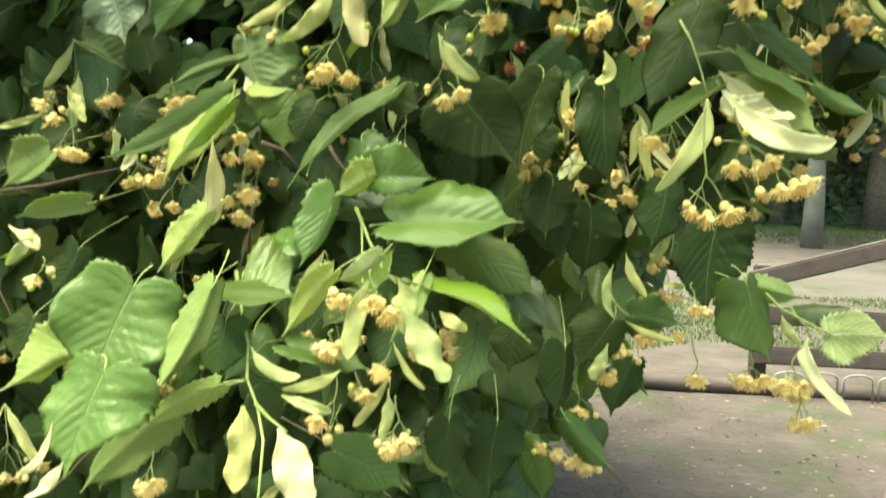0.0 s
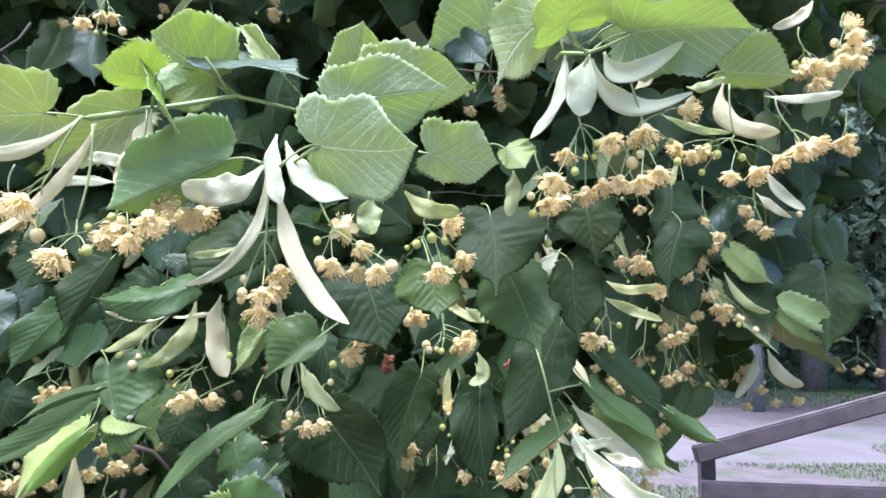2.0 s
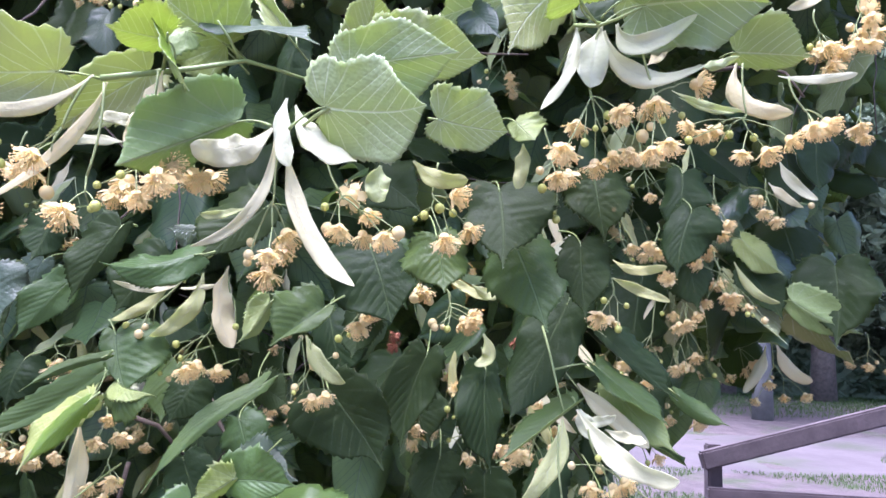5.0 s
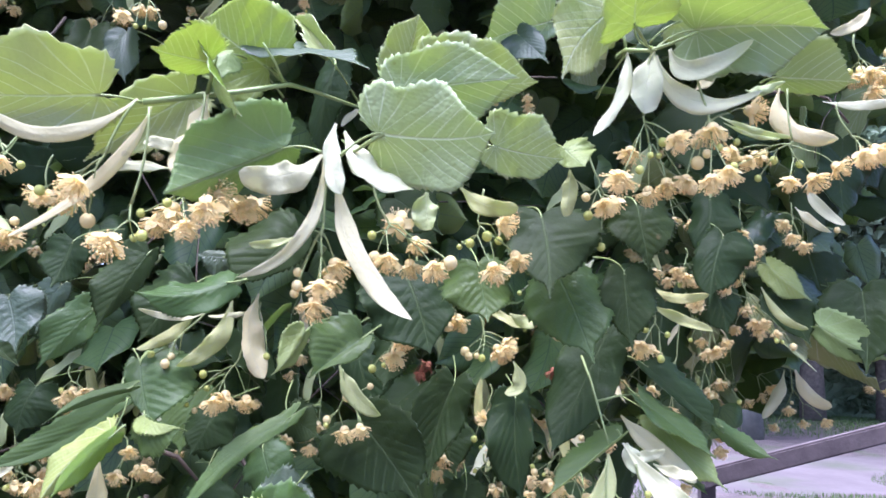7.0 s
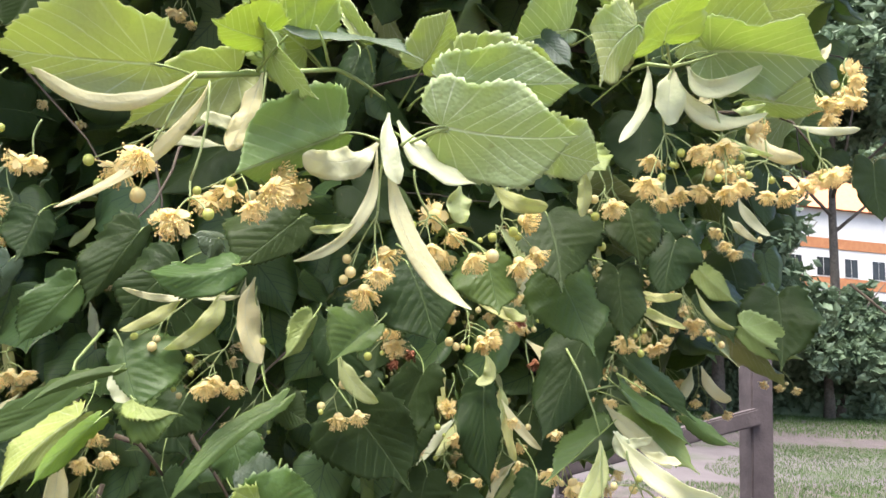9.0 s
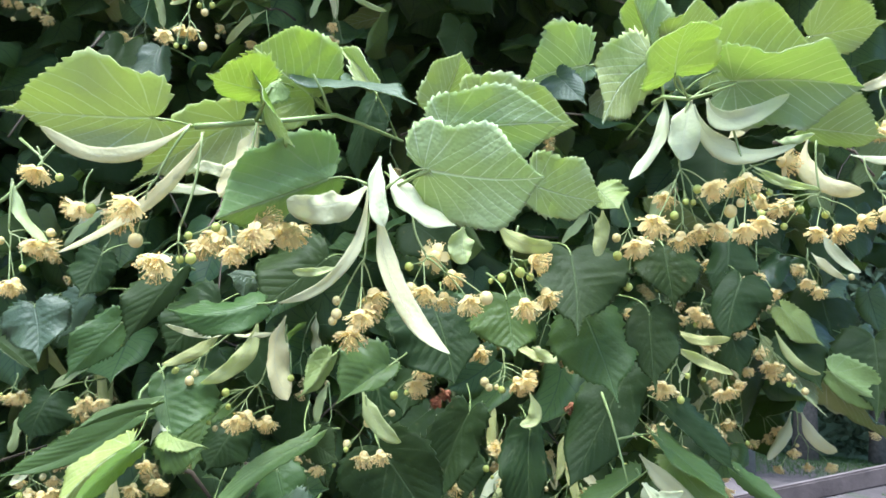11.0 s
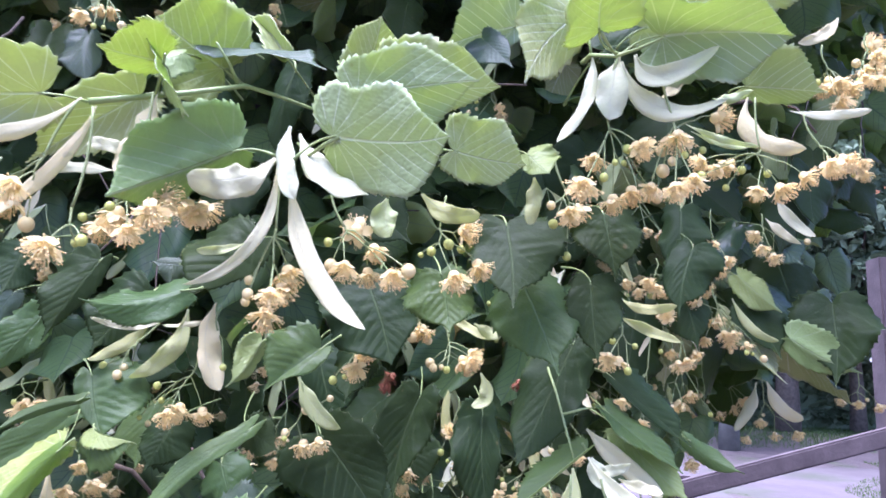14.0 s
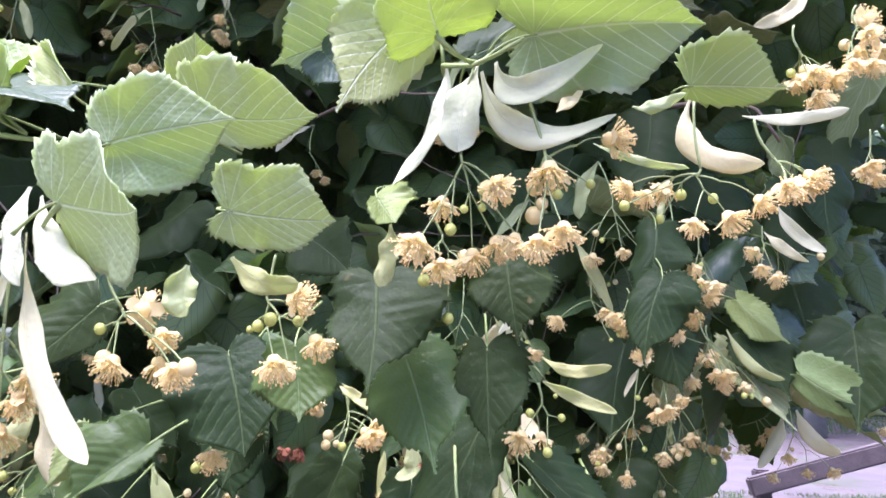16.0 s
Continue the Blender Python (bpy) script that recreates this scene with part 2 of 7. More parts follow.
PANE = plain("window_dark", (0.03, 0.035, 0.04), (0.05, 0.055, 0.06), 2.0, 0.12, 0.05, 0.002)
METAL = plain("galvanised_wire", (0.2, 0.2, 0.2), (0.3, 0.3, 0.3), 20, 0.45, 0.1, 0.001)


# ---- mesh helpers ----
def mesh_of(name, verts, faces, mats, slots=None, uvs=None, smooth=True):
    me = bpy.data.meshes.new(name)
    me.from_pydata([tuple(v) for v in verts], [], faces)
    for m in mats:
        me.materials.append(m)
    if slots is not None:
        me.polygons.foreach_set("material_index", slots)
    if uvs is not None:
        layer = me.uv_layers.new(name="UVMap")
        loops = np.empty(len(me.loops), dtype=np.int32)
        me.loops.foreach_get("vertex_index", loops)
        layer.data.foreach_set("uv", np.asarray(uvs, dtype=np.float32)[loops].ravel())
    me.polygons.foreach_set("use_smooth", [smooth] * len(me.polygons))
    me.update()
    return me


def part(name, me, parent, label="", m=None):
    ob = new(name, me)
    ob.parent = parent
    if m is not None:
        ob.matrix_basis = m
    if label:
        tagged(ob, label)
    return ob


def thing(name, label, category, group="", kind="", at=(0, 0, 0)):
    ob = new(name)
    ob.location = at
    return tagged(ob, label, category, group, kind)


def frame_of(base, along, up):
    """A pose with y along, z near up, at base."""
    y = Vector(along).normalized()
    z = Vector(up) - y * y.dot(Vector(up))
    if z.length < 1e-5:
        z = y.orthogonal()
    z.normalize()
    m = Matrix((y.cross(z), y, z)).transposed().to_4x4()
    m.translation = base
    return m


def tube(points, radii, sides=6):
    """Vertices and faces of a round stalk along points."""
    pts = [Vector(p) for p in points]
    verts, faces = [], []
    ref = (pts[-1] - pts[0]).orthogonal().normalized()
    for i, p in enumerate(pts):
        d = (pts[min(i + 1, len(pts) - 1)] - pts[max(i - 1, 0)]).normalized()
        a = (ref - d * d.dot(ref)).normalized()
        b = d.cross(a)
        r = radii[i] if hasattr(radii, "__len__") else radii
        for k in range(sides):
            w = 2 * math.pi * k / sides
            verts.append(p + (a * math.cos(w) + b * math.sin(w)) * r)
    for i in range(len(pts) - 1):
        for k in range(sides):
            q = (k + 1) % sides
            faces.append((i * sides + k, i * sides + q, (i + 1) * sides + q, (i + 1) * sides + k))
    faces.append(tuple(range(sides))[::-1])
    faces.append(tuple((len(pts) - 1) * sides + k for k in range(sides)))
    return verts, faces


def bowed(a, b, sag, n=7, side=(0, 0, -1)):
    """Points from a to b that bow by sag."""
    a, b, s = Vector(a), Vector(b), Vector(side)
    return [a.lerp(b, i / n) + s * sag * 4 * (i / n) * (1 - i / n) for i in range(n + 1)]


def joined(chunks):
    verts, faces = [], []
    for v, f in chunks:
        k = len(verts)
        verts += list(v)
        faces += [tuple(i + k for i in q) for q in f]
    return verts, faces


# outline of half a lime blade, (across / width, along / length), from the notch to the tip
HALF = np.array([(0, 0.0, 0.0), (0.08, 0.12, -0.11), (0.17, 0.3, -0.17), (0.27, 0.45, -0.09), (0.4, 0.5, 0.14), (0.55, 0.475, 0.4),
                 (0.7, 0.37, 0.61), (0.82, 0.2, 0.765), (0.9, 0.068, 0.87), (0.955, 0.024, 0.94), (1, 0, 1.0)])


def sheeted(grid, faces, thick):
    """Vertices of the lower sheet of a thin blade, set off along the upper sheet's own normals."""
    g, n = np.array(grid, dtype=float), np.zeros((len(grid), 3))
    q = np.array(faces)
    fn = np.cross(g[q[:, 2]] - g[q[:, 0]], g[q[:, 3]] - g[q[:, 1]])
    for k in range(4):
        np.add.at(n, q[:, k], fn)
    ln = np.linalg.norm(n, axis=1, keepdims=True)
    n = np.where(ln > 1e-12, n / np.maximum(ln, 1e-12), (0, 0, 1))
    return [tuple(p) for p in g - n * thick]


def split(quads):
    """Quads cut along one diagonal, so that both sheets of a blade bend alike."""
    return [t for a, b, c, d in quads for t in ((a, b, c), (a, c, d))]


def blade(length, width, fold=12.0, curl=0.1, rows=44, cols=4, tooth=1.0, seed=0, thick=0.0003, belly=0.0):
    """A heart-shaped toothed blade: base at the origin, tip at (0, length, 0), upper face towards +z. Upper sheet first, lower sheet after."""
    rng = random.Random(seed)
    s = np.linspace(0, 1, rows + 1)
    flat = fold < 5
    lop = rng.uniform(-0.15, 0.15)
    droop = rng.uniform(-0.05, 0.2)
    fold = fold * rng.uniform(1.1, 2.1)
    ph, amp = rng.uniform(0, 6), rng.uniform(0.04, 0.11) * length
    bel = belly or rng.uniform(0.8, 1.05)
    tip_hook = rng.uniform(-0.1, 0.45)
    ph2, amp2 = rng.uniform(0, 6), rng.uniform(0.005, 0.03) * length
    sway = rng.uniform(-0.07, 0.07) * width
    if flat:
        amp, amp2, droop, tip_hook = amp * 0.4, amp2 * 0.5, droop * 0.5, tip_hook * 0.4
    tf = math.tan(math.radians(fold))
    grid, uv = [], []
    for sgn in (-1, 1):
        rim_wave = 1 + 0.045 * np.sin(s * rng.uniform(9, 15) + rng.uniform(0, 6)) + 0.02 * np.sin(s * 31 + ph)
        hx = np.interp(s, HALF[:, 0], HALF[:, 1]) * width * (1 + sgn * lop) * rim_wave
        hy = np.interp(s, HALF[:, 0], HALF[:, 2])
        up = np.clip(hy, 0, 1)
        hy = np.where(hy > 0, up + (up ** bel - up) * (1 - up ** 3), hy) * length
        mid = s ** 3.0 * length
        saw = np.zeros(rows + 1)
        if tooth:
            jag = np.array([rng.uniform(0.55, 1.25) for _ in range(rows + 1)])
            saw = np.where(np.arange(rows + 1) % 2 == 1, 1.0, 0.0) * jag * tooth * 0.044 * width * np.clip(1.15 - s, 0.15, 1) * (s > 0.06)
        gx, gy = np.gradient(hx), np.gradient(hy)
        gl = np.hypot(gx, gy) + 1e-9
        out_x, out_y = (gy * 0.9 + gx * 0.75) / gl, (-gx * 0.9 + gy * 0.75) / gl
        for i in range(rows + 1):
            for k in range(1, cols + 1):
                f = (k / cols) ** 0.9 if cols < 3 else (0.3, 0.6, 0.82, 0.94, 1.0)[k - 1] if cols == 5 else (0.36, 0.68, 0.92, 1.0)[k - 1] if cols == 4 else (0.5, 0.88, 1.0)[k - 1]
                x = hx[i] * f
                y = mid[i] + (hy[i] - mid[i]) * f ** 1.15
                if k == cols:
                    x, y = x + saw[i] * out_x[i], y + saw[i] * out_y[i]
                t = min(max(y / length, 0), 1)
                e = x / (0.5 * width)
                z = tf * x * (1 - 0.9 * x / max(width, 1e-6)) + amp * math.sin(ph + sgn * 1.7 + 7 * t) * e ** 2
                z += amp2 * math.sin(ph2 + sgn * 2.3 + 17 * t) * e ** 3
                z += -curl * length * 4 * (t * t - t) * -1 * 0.5 - curl * 0.6 * length * e ** 2 * 0.35
                z -= tip_hook * length * max(t - 0.6, 0) ** 2 + droop * width * e ** 2.5
                grid.append((sgn * x + sway * math.sin(3.1 * t), y, z))
                uv.append((0.5 + sgn * x / width, y / length))
    for i in range(rows + 1):
        t = s[i] ** 3.0
        grid.append((sway * math.sin(3.1 * t), t * length, -curl * length * 4 * (t * t - t) * -0.5 - tip_hook * length * max(t - 0.6, 0) ** 2))
        uv.append((0.5, t))
    n = (rows + 1) * cols
    faces = []

    def idx(sd, i, k):
        return 2 * n + i if k == 0 else sd * n + i * cols + k - 1
    for sd in (0, 1):
        for i in range(rows):
            for k in range(cols):
                q = (idx(sd, i, k), idx(sd, i, k + 1), idx(sd, i + 1, k + 1), idx(sd, i + 1, k))
                faces.append(q if sd else q[::-1])
    total = len(grid)
    low = sheeted(grid, faces, thick)
    faces = split(faces)
    faces2 = [tuple(j + total for j in q[::-1]) for q in faces]
    rim = []
    for sd in (0, 1):
        for i in range(rows):
            a, b = idx(sd, i, cols), idx(sd, i + 1, cols)
            rim.append((b, a, a + total, b + total) if sd else (a, b, b + total, a + total))
    slots = [0] * len(faces) + [1] * (len(faces2) + len(rim))
    return grid + low, faces + faces2 + rim, slots, uv + uv


def strap(length, width, sweep, seed=0, rows=30):
    """A bract: thin papery strap, narrow at its stalk, with a wavy edge and a blunt tip; base at the origin, tip at (0, length, 0), swept towards a point given in lengths."""
    rng = random.Random(seed)
    ph, cup, twist = rng.uniform(0, 6), rng.choice((-0.3, -0.15, 0.15, 0.3)), rng.choice((-1.5, -0.9, 0.9, 1.5))
    ripple, lop, tip_in = rng.uniform(0.2, 0.45), rng.uniform(-0.2, 0.2), rng.uniform(0.1, 0.5)
    f1, f2, curl_in = rng.uniform(5, 9), rng.uniform(9, 16), rng.uniform(-0.3, 0.3)
    c, end = Vector((sweep[0] * 0.85, sweep[1], sweep[2])), Vector((0, 1, 0))
    nick = [rng.uniform(-1, 1) for _ in range(2 * rows + 4)]
    verts, uv, faces = [], [], []
    cols = 8
    for i in range(rows + 1):
        t = i / rows
        grow = min(t / 0.4, 1.0)
        w = width * 0.43 * (0.14 + 0.86 * grow * grow * (3 - 2 * grow)) * (1.0 - tip_in * max(t - 0.55, 0) / 0.45) * max(1 - max((t - 0.82) / 0.181, 0) ** 2, 0.003) ** 0.6
        mid = (c * 2 * t * (1 - t) + end * t * t) * length
        way = (c * (1 - 2 * t) + end * t).normalized()
        flat = Vector((way.y, -way.x, 0)).normalized()
        lift = flat.cross(way)
        a = twist * (t - 0.5)
        x_dir, z_dir = flat * math.cos(a) + lift * math.sin(a), lift * math.cos(a) - flat * math.sin(a)
        for k in range(cols + 1):
            e = k / cols * 2 - 1
            edge = 1 + (0.08 * math.sin(f1 * t + ph) if e > 0 else 0.08 * math.sin(f1 * 0.8 * t + ph * 2)) + lop * e + 0.035 * nick[2 * i + (e > 0)]
            x = w * e * edge
            z = w * cup * abs(e) ** 1.2 + w * ripple * abs(e) ** 1.5 * math.sin(f2 * t + ph + (2.4 if e > 0 else 0)) + w * curl_in * abs(e) ** 4 * (1 if e > 0 else 0.3)
            verts.append(tuple(mid + x_dir * x + z_dir * z))
            uv.append((0.5 + x / width, t))
    for i in range(rows):
        for k in range(cols):
            p = i * (cols + 1) + k
            faces.append((p, p + 1, p + cols + 2, p + cols + 1))
    total = len(verts)
    low = sheeted(verts, faces, 0.00025)
    faces = split(faces)
    back = [tuple(j + total for j in q[::-1]) for q in faces]
    rim = []
    for i in range(rows):
        for k, flip in ((0, 0), (cols, 1)):
            a, b = i * (cols + 1) + k, (i + 1) * (cols + 1) + k
            rim.append((a, b, b + total, a + total) if not flip else (b, a, a + total, b + total))
    return verts + low, faces + back + rim, uv + uv


def ball(r, rings=6, segs=9, squash=1.0):
    verts = [(0, 0, r * squash)]
    for i in range(1, rings):
        a = math.pi * i / rings
        for k in range(segs):
            b = 2 * math.pi * k / segs
            verts.append((r * math.sin(a) * math.cos(b), r * math.sin(a) * math.sin(b), r * squash * math.cos(a)))
    verts.append((0, 0, -r * squash))
    faces = [(0, 1 + k, 1 + (k + 1) % segs) for k in range(segs)]
    for i in range(rings - 2):
        for k in range(segs):
            p, q = 1 + i * segs + k, 1 + i * segs + (k + 1) % segs
            faces.append((p, p + segs, q + segs, q))
    end = len(verts) - 1
    p = 1 + (rings - 2) * segs
    faces += [(end, p + (k + 1) % segs, p + k) for k in range(segs)]
    return verts, faces


def board(x0, x1, y0, y1, z0, z1, b=0.004):
    """A board with chamfered long edges, as a bmesh mesh."""
    bm = bmesh.new()
    bmesh.ops.create_cube(bm, size=1)
    bmesh.ops.scale(bm, vec=(x1 - x0, y1 - y0, z1 - z0), verts=bm.verts)
    bmesh.ops.translate(bm, vec=((x0 + x1) / 2, (y0 + y1) / 2, (z0 + z1) / 2), verts=bm.verts)
    bmesh.ops.bevel(bm, geom=bm.edges[:], offset=b, segments=2, affect="EDGES")
    me = bpy.data.meshes.new("board")
    bm.to_mesh(me)
    bm.free()
    return me


def dressed(me, *mats, smooth=False):
    for m in mats:
        me.materials.append(m)
    me.polygons.foreach_set("use_smooth", [smooth] * len(me.polygons))
    return me


# ---- ground ----
def rise(y):
    t = min(max((y - 7.5) / 23.0, 0), 1)
    return 0.85 * t * t * (3 - 2 * t)


def height(x, y):
    return rise(y) + 0.02 * noise.noise((x * 0.8, y * 0.8, 0.0)) + 0.006 * noise.noise((x * 5, y * 5, 3.0))


def ground_sheet():
    xs = sorted(set([-400, -150, -60, -30] + [x * 0.25 for x in range(-60, 121)] + [45, 70, 150, 400]))
    ys = sorted(set([-400, -150, -50, -20, -8] + [y * 0.25 for y in range(-12, 140)] + [45, 70, 150, 400]))
    verts = [(x, y, height(x, y)) for y in ys for x in xs]
    n = len(xs)
    faces = [(j * n + i, j * n + i + 1, (j + 1) * n + i + 1, (j + 1) * n + i) for j in range(len(ys) - 1) for i in range(n - 1)]
    return tagged(new("ground", mesh_of("ground", verts, faces, [EARTH])), "bare trampled earth with worn grass patches", "ground", "", "structure")


ground = ground_sheet()


def pathway():
    verts, faces = [], []
    n = 260
    for i in range(n + 1):
        x = -12 + i * 0.21
        mid = 13.5 + 1.0 * math.sin(x * 0.08) + 0.2 * x * 0.2
        for k, off in enumerate((-2.2, -0.7, 0.7, 2.2)):
            rag = 0.35 * noise.noise((x * 0.5, k, 0.0)) + 0.18 * noise.noise((x * 2.3, k, 5.0))
            y = mid + off + rag
            verts.append((x, y, height(x, y) + (0.012 if 0 < k < 3 else 0.003)))
    for i in range(n):
        for k in range(3):
            p = i * 4 + k
            faces.append((p + 1, p + 5, p + 4, p))
    return tagged(new("path", mesh_of("path", verts, faces, [PATHWAY])), "pale gravel path across the bare ground", "path", "", "structure")


path = pathway()


def tuft_field(name, label, count, spot, size, mat, seed):
    """Grass blades in one mesh, each a bent two-step triangle."""
    rng = random.Random(seed)
    verts, faces = [], []
    for _ in range(count):
        x, y = spot(rng)
        z = height(x, y)
        a, h = rng.uniform(0, 6.28), size * rng.uniform(0.5, 1.3)
        dx, dy, w = math.cos(a), math.sin(a), size * 0.09
        lx, ly = rng.uniform(-0.5, 0.5) * h, rng.uniform(-0.5, 0.5) * h
        k = len(verts)
        verts += [(x - dx * w, y - dy * w, z), (x + dx * w, y + dy * w, z), (x + lx * 0.4 + dx * w * 0.7, y + ly * 0.4 + dy * w * 0.7, z + h * 0.6),
                  (x + lx * 0.4 - dx * w * 0.7, y + ly * 0.4 - dy * w * 0.7, z + h * 0.6), (x + lx, y + ly, z + h)]
        faces += [(k, k + 1, k + 2, k + 3), (k + 3, k + 2, k + 4)]
    return tagged(new(name, mesh_of(name, verts, faces, [mat], smooth=False)), label, "grass", "", "stuff")


def grass_spot(rng):
    while True:
        x, y = rng.uniform(-1, 20), rng.uniform(6.6, 18)
        if x > 0.6 * y + noise.noise((x * 0.4, y * 0.4, 1)) or (y < 12 and noise.noise((x * 0.5, y * 0.5, 7)) > -0.02):
            return x, y


tuft_field("grass", "worn green grass beyond the timber fence", 80000, grass_spot, 0.06, GRASS, 1)


def far_spot(rng):
    return rng.uniform(2, 34), 20 + 9 * rng.random() ** 0.8


tuft_field("grass", "grass strip before the far hedge", 30000, far_spot, 0.1, GRASS, 2)


def weed_spot(rng):
    while True:
        x, y = rng.uniform(0.2, 2.4), rng.uniform(2.4, 5.2)
        if noise.noise((x * 1.6, y * 1.6, 2)) > 0.18:
            return x, y


tuft_field("grass", "sparse weeds on the trampled earth", 1500, weed_spot, 0.012, GRASS, 3)


def pebbles():
    rng = random.Random(5)
    chunks = []
    for _ in range(1500):
        x, y = rng.uniform(-0.5, 4), rng.uniform(2.0, 7)
        r = rng.uniform(0.002, 0.008)
        v, f = ball(r, 4, 5, 0.6)
        z = height(x, y) + r * 0.2
        chunks.append(([(p[0] + x, p[1] * rng.uniform(0.6, 1.4) + y, p[2] + z) for p in v], f))
    v, f = joined(chunks)
    return tagged(new("pebbles", mesh_of("pebbles", v, f, [PATHWAY])), "small pale stones scattered on bare earth", "stones", "", "stuff")


pebbles()


def litter():
    """Fallen bracts and bits of leaf lying on the earth."""
    rng = random.Random(6)
    chunks = []
    for _ in range(900):
        x, y = rng.uniform(-0.3, 3.6), rng.uniform(1.8, 5.8)
        z, a, n = height(x, y) + 0.004, rng.uniform(0, 6.28), rng.uniform(0.005, 0.02)
        c, d, w = math.cos(a), math.sin(a), n * rng.uniform(0.15, 0.4)
        lift = rng.uniform(0.002, 0.012)
        pts = [(-n, 0, 0), (-n * 0.3, w, lift), (n * 0.5, w * 0.8, lift), (n, 0, 0.002), (n * 0.4, -w, 0.001), (-n * 0.4, -w * 0.9, 0.002)]
        chunks.append(([(x + p * c - q * d, y + p * d + q * c, z + r) for p, q, r in pts], [(0, 1, 5), (1, 2, 4, 5), (2, 3, 4)]))
    v, f = joined(chunks)
    return tagged(new("leaf_litter", mesh_of("leaf_litter", v, f, [LITTER])), "dry fallen bracts and leaf bits on earth", "leaf litter", "", "stuff")


litter()


# ---- timber fence ----
def post(name, parent, x, y, top, w, label=""):
    return part(name, dressed(board(x - w / 2, x + w / 2, y - w / 2, y + w / 2, height(x, y) - 0.05, top, 0.012), TIMBER), parent, label)


def rail(parent, a, b, w, label=""):
    a, b = Vector(a), Vector(b)
    me = dressed(board(-w * 0.3, w * 0.3, 0, (b - a).length, -w / 2, w / 2, 0.014), TIMBER)
    ob = part("rail", me, parent, label)
    ob.matrix_basis = frame_of(a, b - a, (0, 0, 1))
    return ob


fence = thing("fence", "weathered dark timber post-and-rail fence on earth", "fence")
post("post", fence, 2.17, 6.25, 1.0, 0.115)
post("post", fence, 3.93, 6.25, 2.84, 0.21, "tall thick timber post")
rail(fence, (2.04, 6.14, 0.875), (3.88, 6.14, 1.395), 0.145, "sloping top rail")
rail(fence, (2.08, 6.14, 0.61), (6.9, 6.14, 0.54), 0.14)
rail(fence, (2.08, 6.14, 0.29), (6.9, 6.14, 0.25), 0.14)
post("post", fence, 6.85, 6.25, 1.1, 0.17)


def log_edging():
    v, f = tube([(0.5 + 0.5 * i, 6.02 + 0.004 * i, height(0.5 + 0.5 * i, 6.02) + 0.05 + 0.01 * math.sin(i)) for i in range(14)], 0.065, 10)
    return tagged(new("log", mesh_of("log", v, f, [TIMBER])), "long dark log lying as ground edging", "log")


log_edging()


def hoop(x):
    pts = [(x + 0.11 * math.cos(a), 5.92, height(x, 5.92) + (0.16 if 0 < i < 12 else 0.0) + 0.05 * math.sin(a)) for i, a in ((i, math.pi * (1 - i / 12)) for i in range(13))]
    v, f = tube(pts, 0.008, 6)
    return tagged(new("wire_hoop", mesh_of("wire_hoop", v, f, [METAL])), "low galvanised wire hoop edging the earth", "hoop", "wire hoops")


for i in range(7):
    hoop(2.3 + 0.26 * i)


# ---- far things ----
def leaf_cloud(count, spot, size, seed, mat, name, smooth=False):
    """Many small bent leaf quads."""
    rng = random.Random(seed)
    verts, faces = [], []
    for _ in range(count):
        c = Vector(spot(rng))
        y = Vector((rng.uniform(-1, 1), rng.uniform(-1, 1), rng.uniform(-1, 0.4))).normalized()
        x = y.orthogonal().normalized()
        x = (x * math.cos(rng.uniform(0, 6)) + y.cross(x) * math.sin(rng.uniform(0, 6))).normalized()
        s = size * rng.uniform(0.5, 1.4)
        k = len(verts)
        n = x.cross(y) * s * 0.15
        verts += [c - y * s, c + x * s * 0.55, c + y * s, c - x * s * 0.55, c + n]
        faces += [(k, k + 1, k + 4), (k + 1, k + 2, k + 4), (k + 2, k + 3, k + 4), (k + 3, k, k + 4)]
    return mesh_of(name, verts, faces, [mat], smooth=smooth)


def lumpy(rng, centre, radius):
    """A random place near the skin of an uneven crown."""
    while True:
        d = Vector((rng.gauss(0, 1), rng.gauss(0, 1), rng.gauss(0, 1))).normalized()
        if d.z < -0.75:
            continue
        k = 0.62 + 0.5 * noise.noise(d * 2.1 + Vector(centre)) + 0.25 * noise.noise(d * 5.3 + Vector(centre))
        r = radius * max(k, 0.25) * rng.uniform(0.8, 1.03)
        return Vector(centre) + Vector((d.x * r, d.y * r, d.z * r * 0.95))


def far_tree(x, y, tall, spread, trunk_r, seed, count=7000, leaf_size=0.16, label="", bark=None):
    base = Vector((x, y, height(x, y) - 0.1))
    t = thing("tree", label or "leafy deciduous tree behind the path", "tree", "trees beyond the path", at=base)
    rng = random.Random(seed)
    fork = tall * 0.45
    chunks = [tube([(0, 0, 0), (0.03, 0, tall * 0.15), (0.0, 0.05, fork), (0.1, 0, tall * 0.8)], [trunk_r * 1.25, trunk_r, trunk_r * 0.75, trunk_r * 0.25], 12)]
    for i in range(6):
        a = i * 1.05 + rng.uniform(-0.3, 0.3)
        h = fork * rng.uniform(0.8, 1.3)
        chunks.append(tube([(0, 0, h), (math.cos(a) * spread * 0.35, math.sin(a) * spread * 0.35, h + spread * 0.3), (math.cos(a) * spread * 0.7, math.sin(a) * spread * 0.7, h + spread * 0.75)],
                           [trunk_r * 0.4, trunk_r * 0.25, trunk_r * 0.08], 7))
    v, f = joined(chunks)
    part("trunk", mesh_of("trunk", v, f, [bark or BARK]), t)
    c = (0, 0, tall - spread * 0.72)
    part("crown", leaf_cloud(count, lambda r: lumpy(r, c, spread), leaf_size, seed, HEDGE, "crown"), t)
    return t


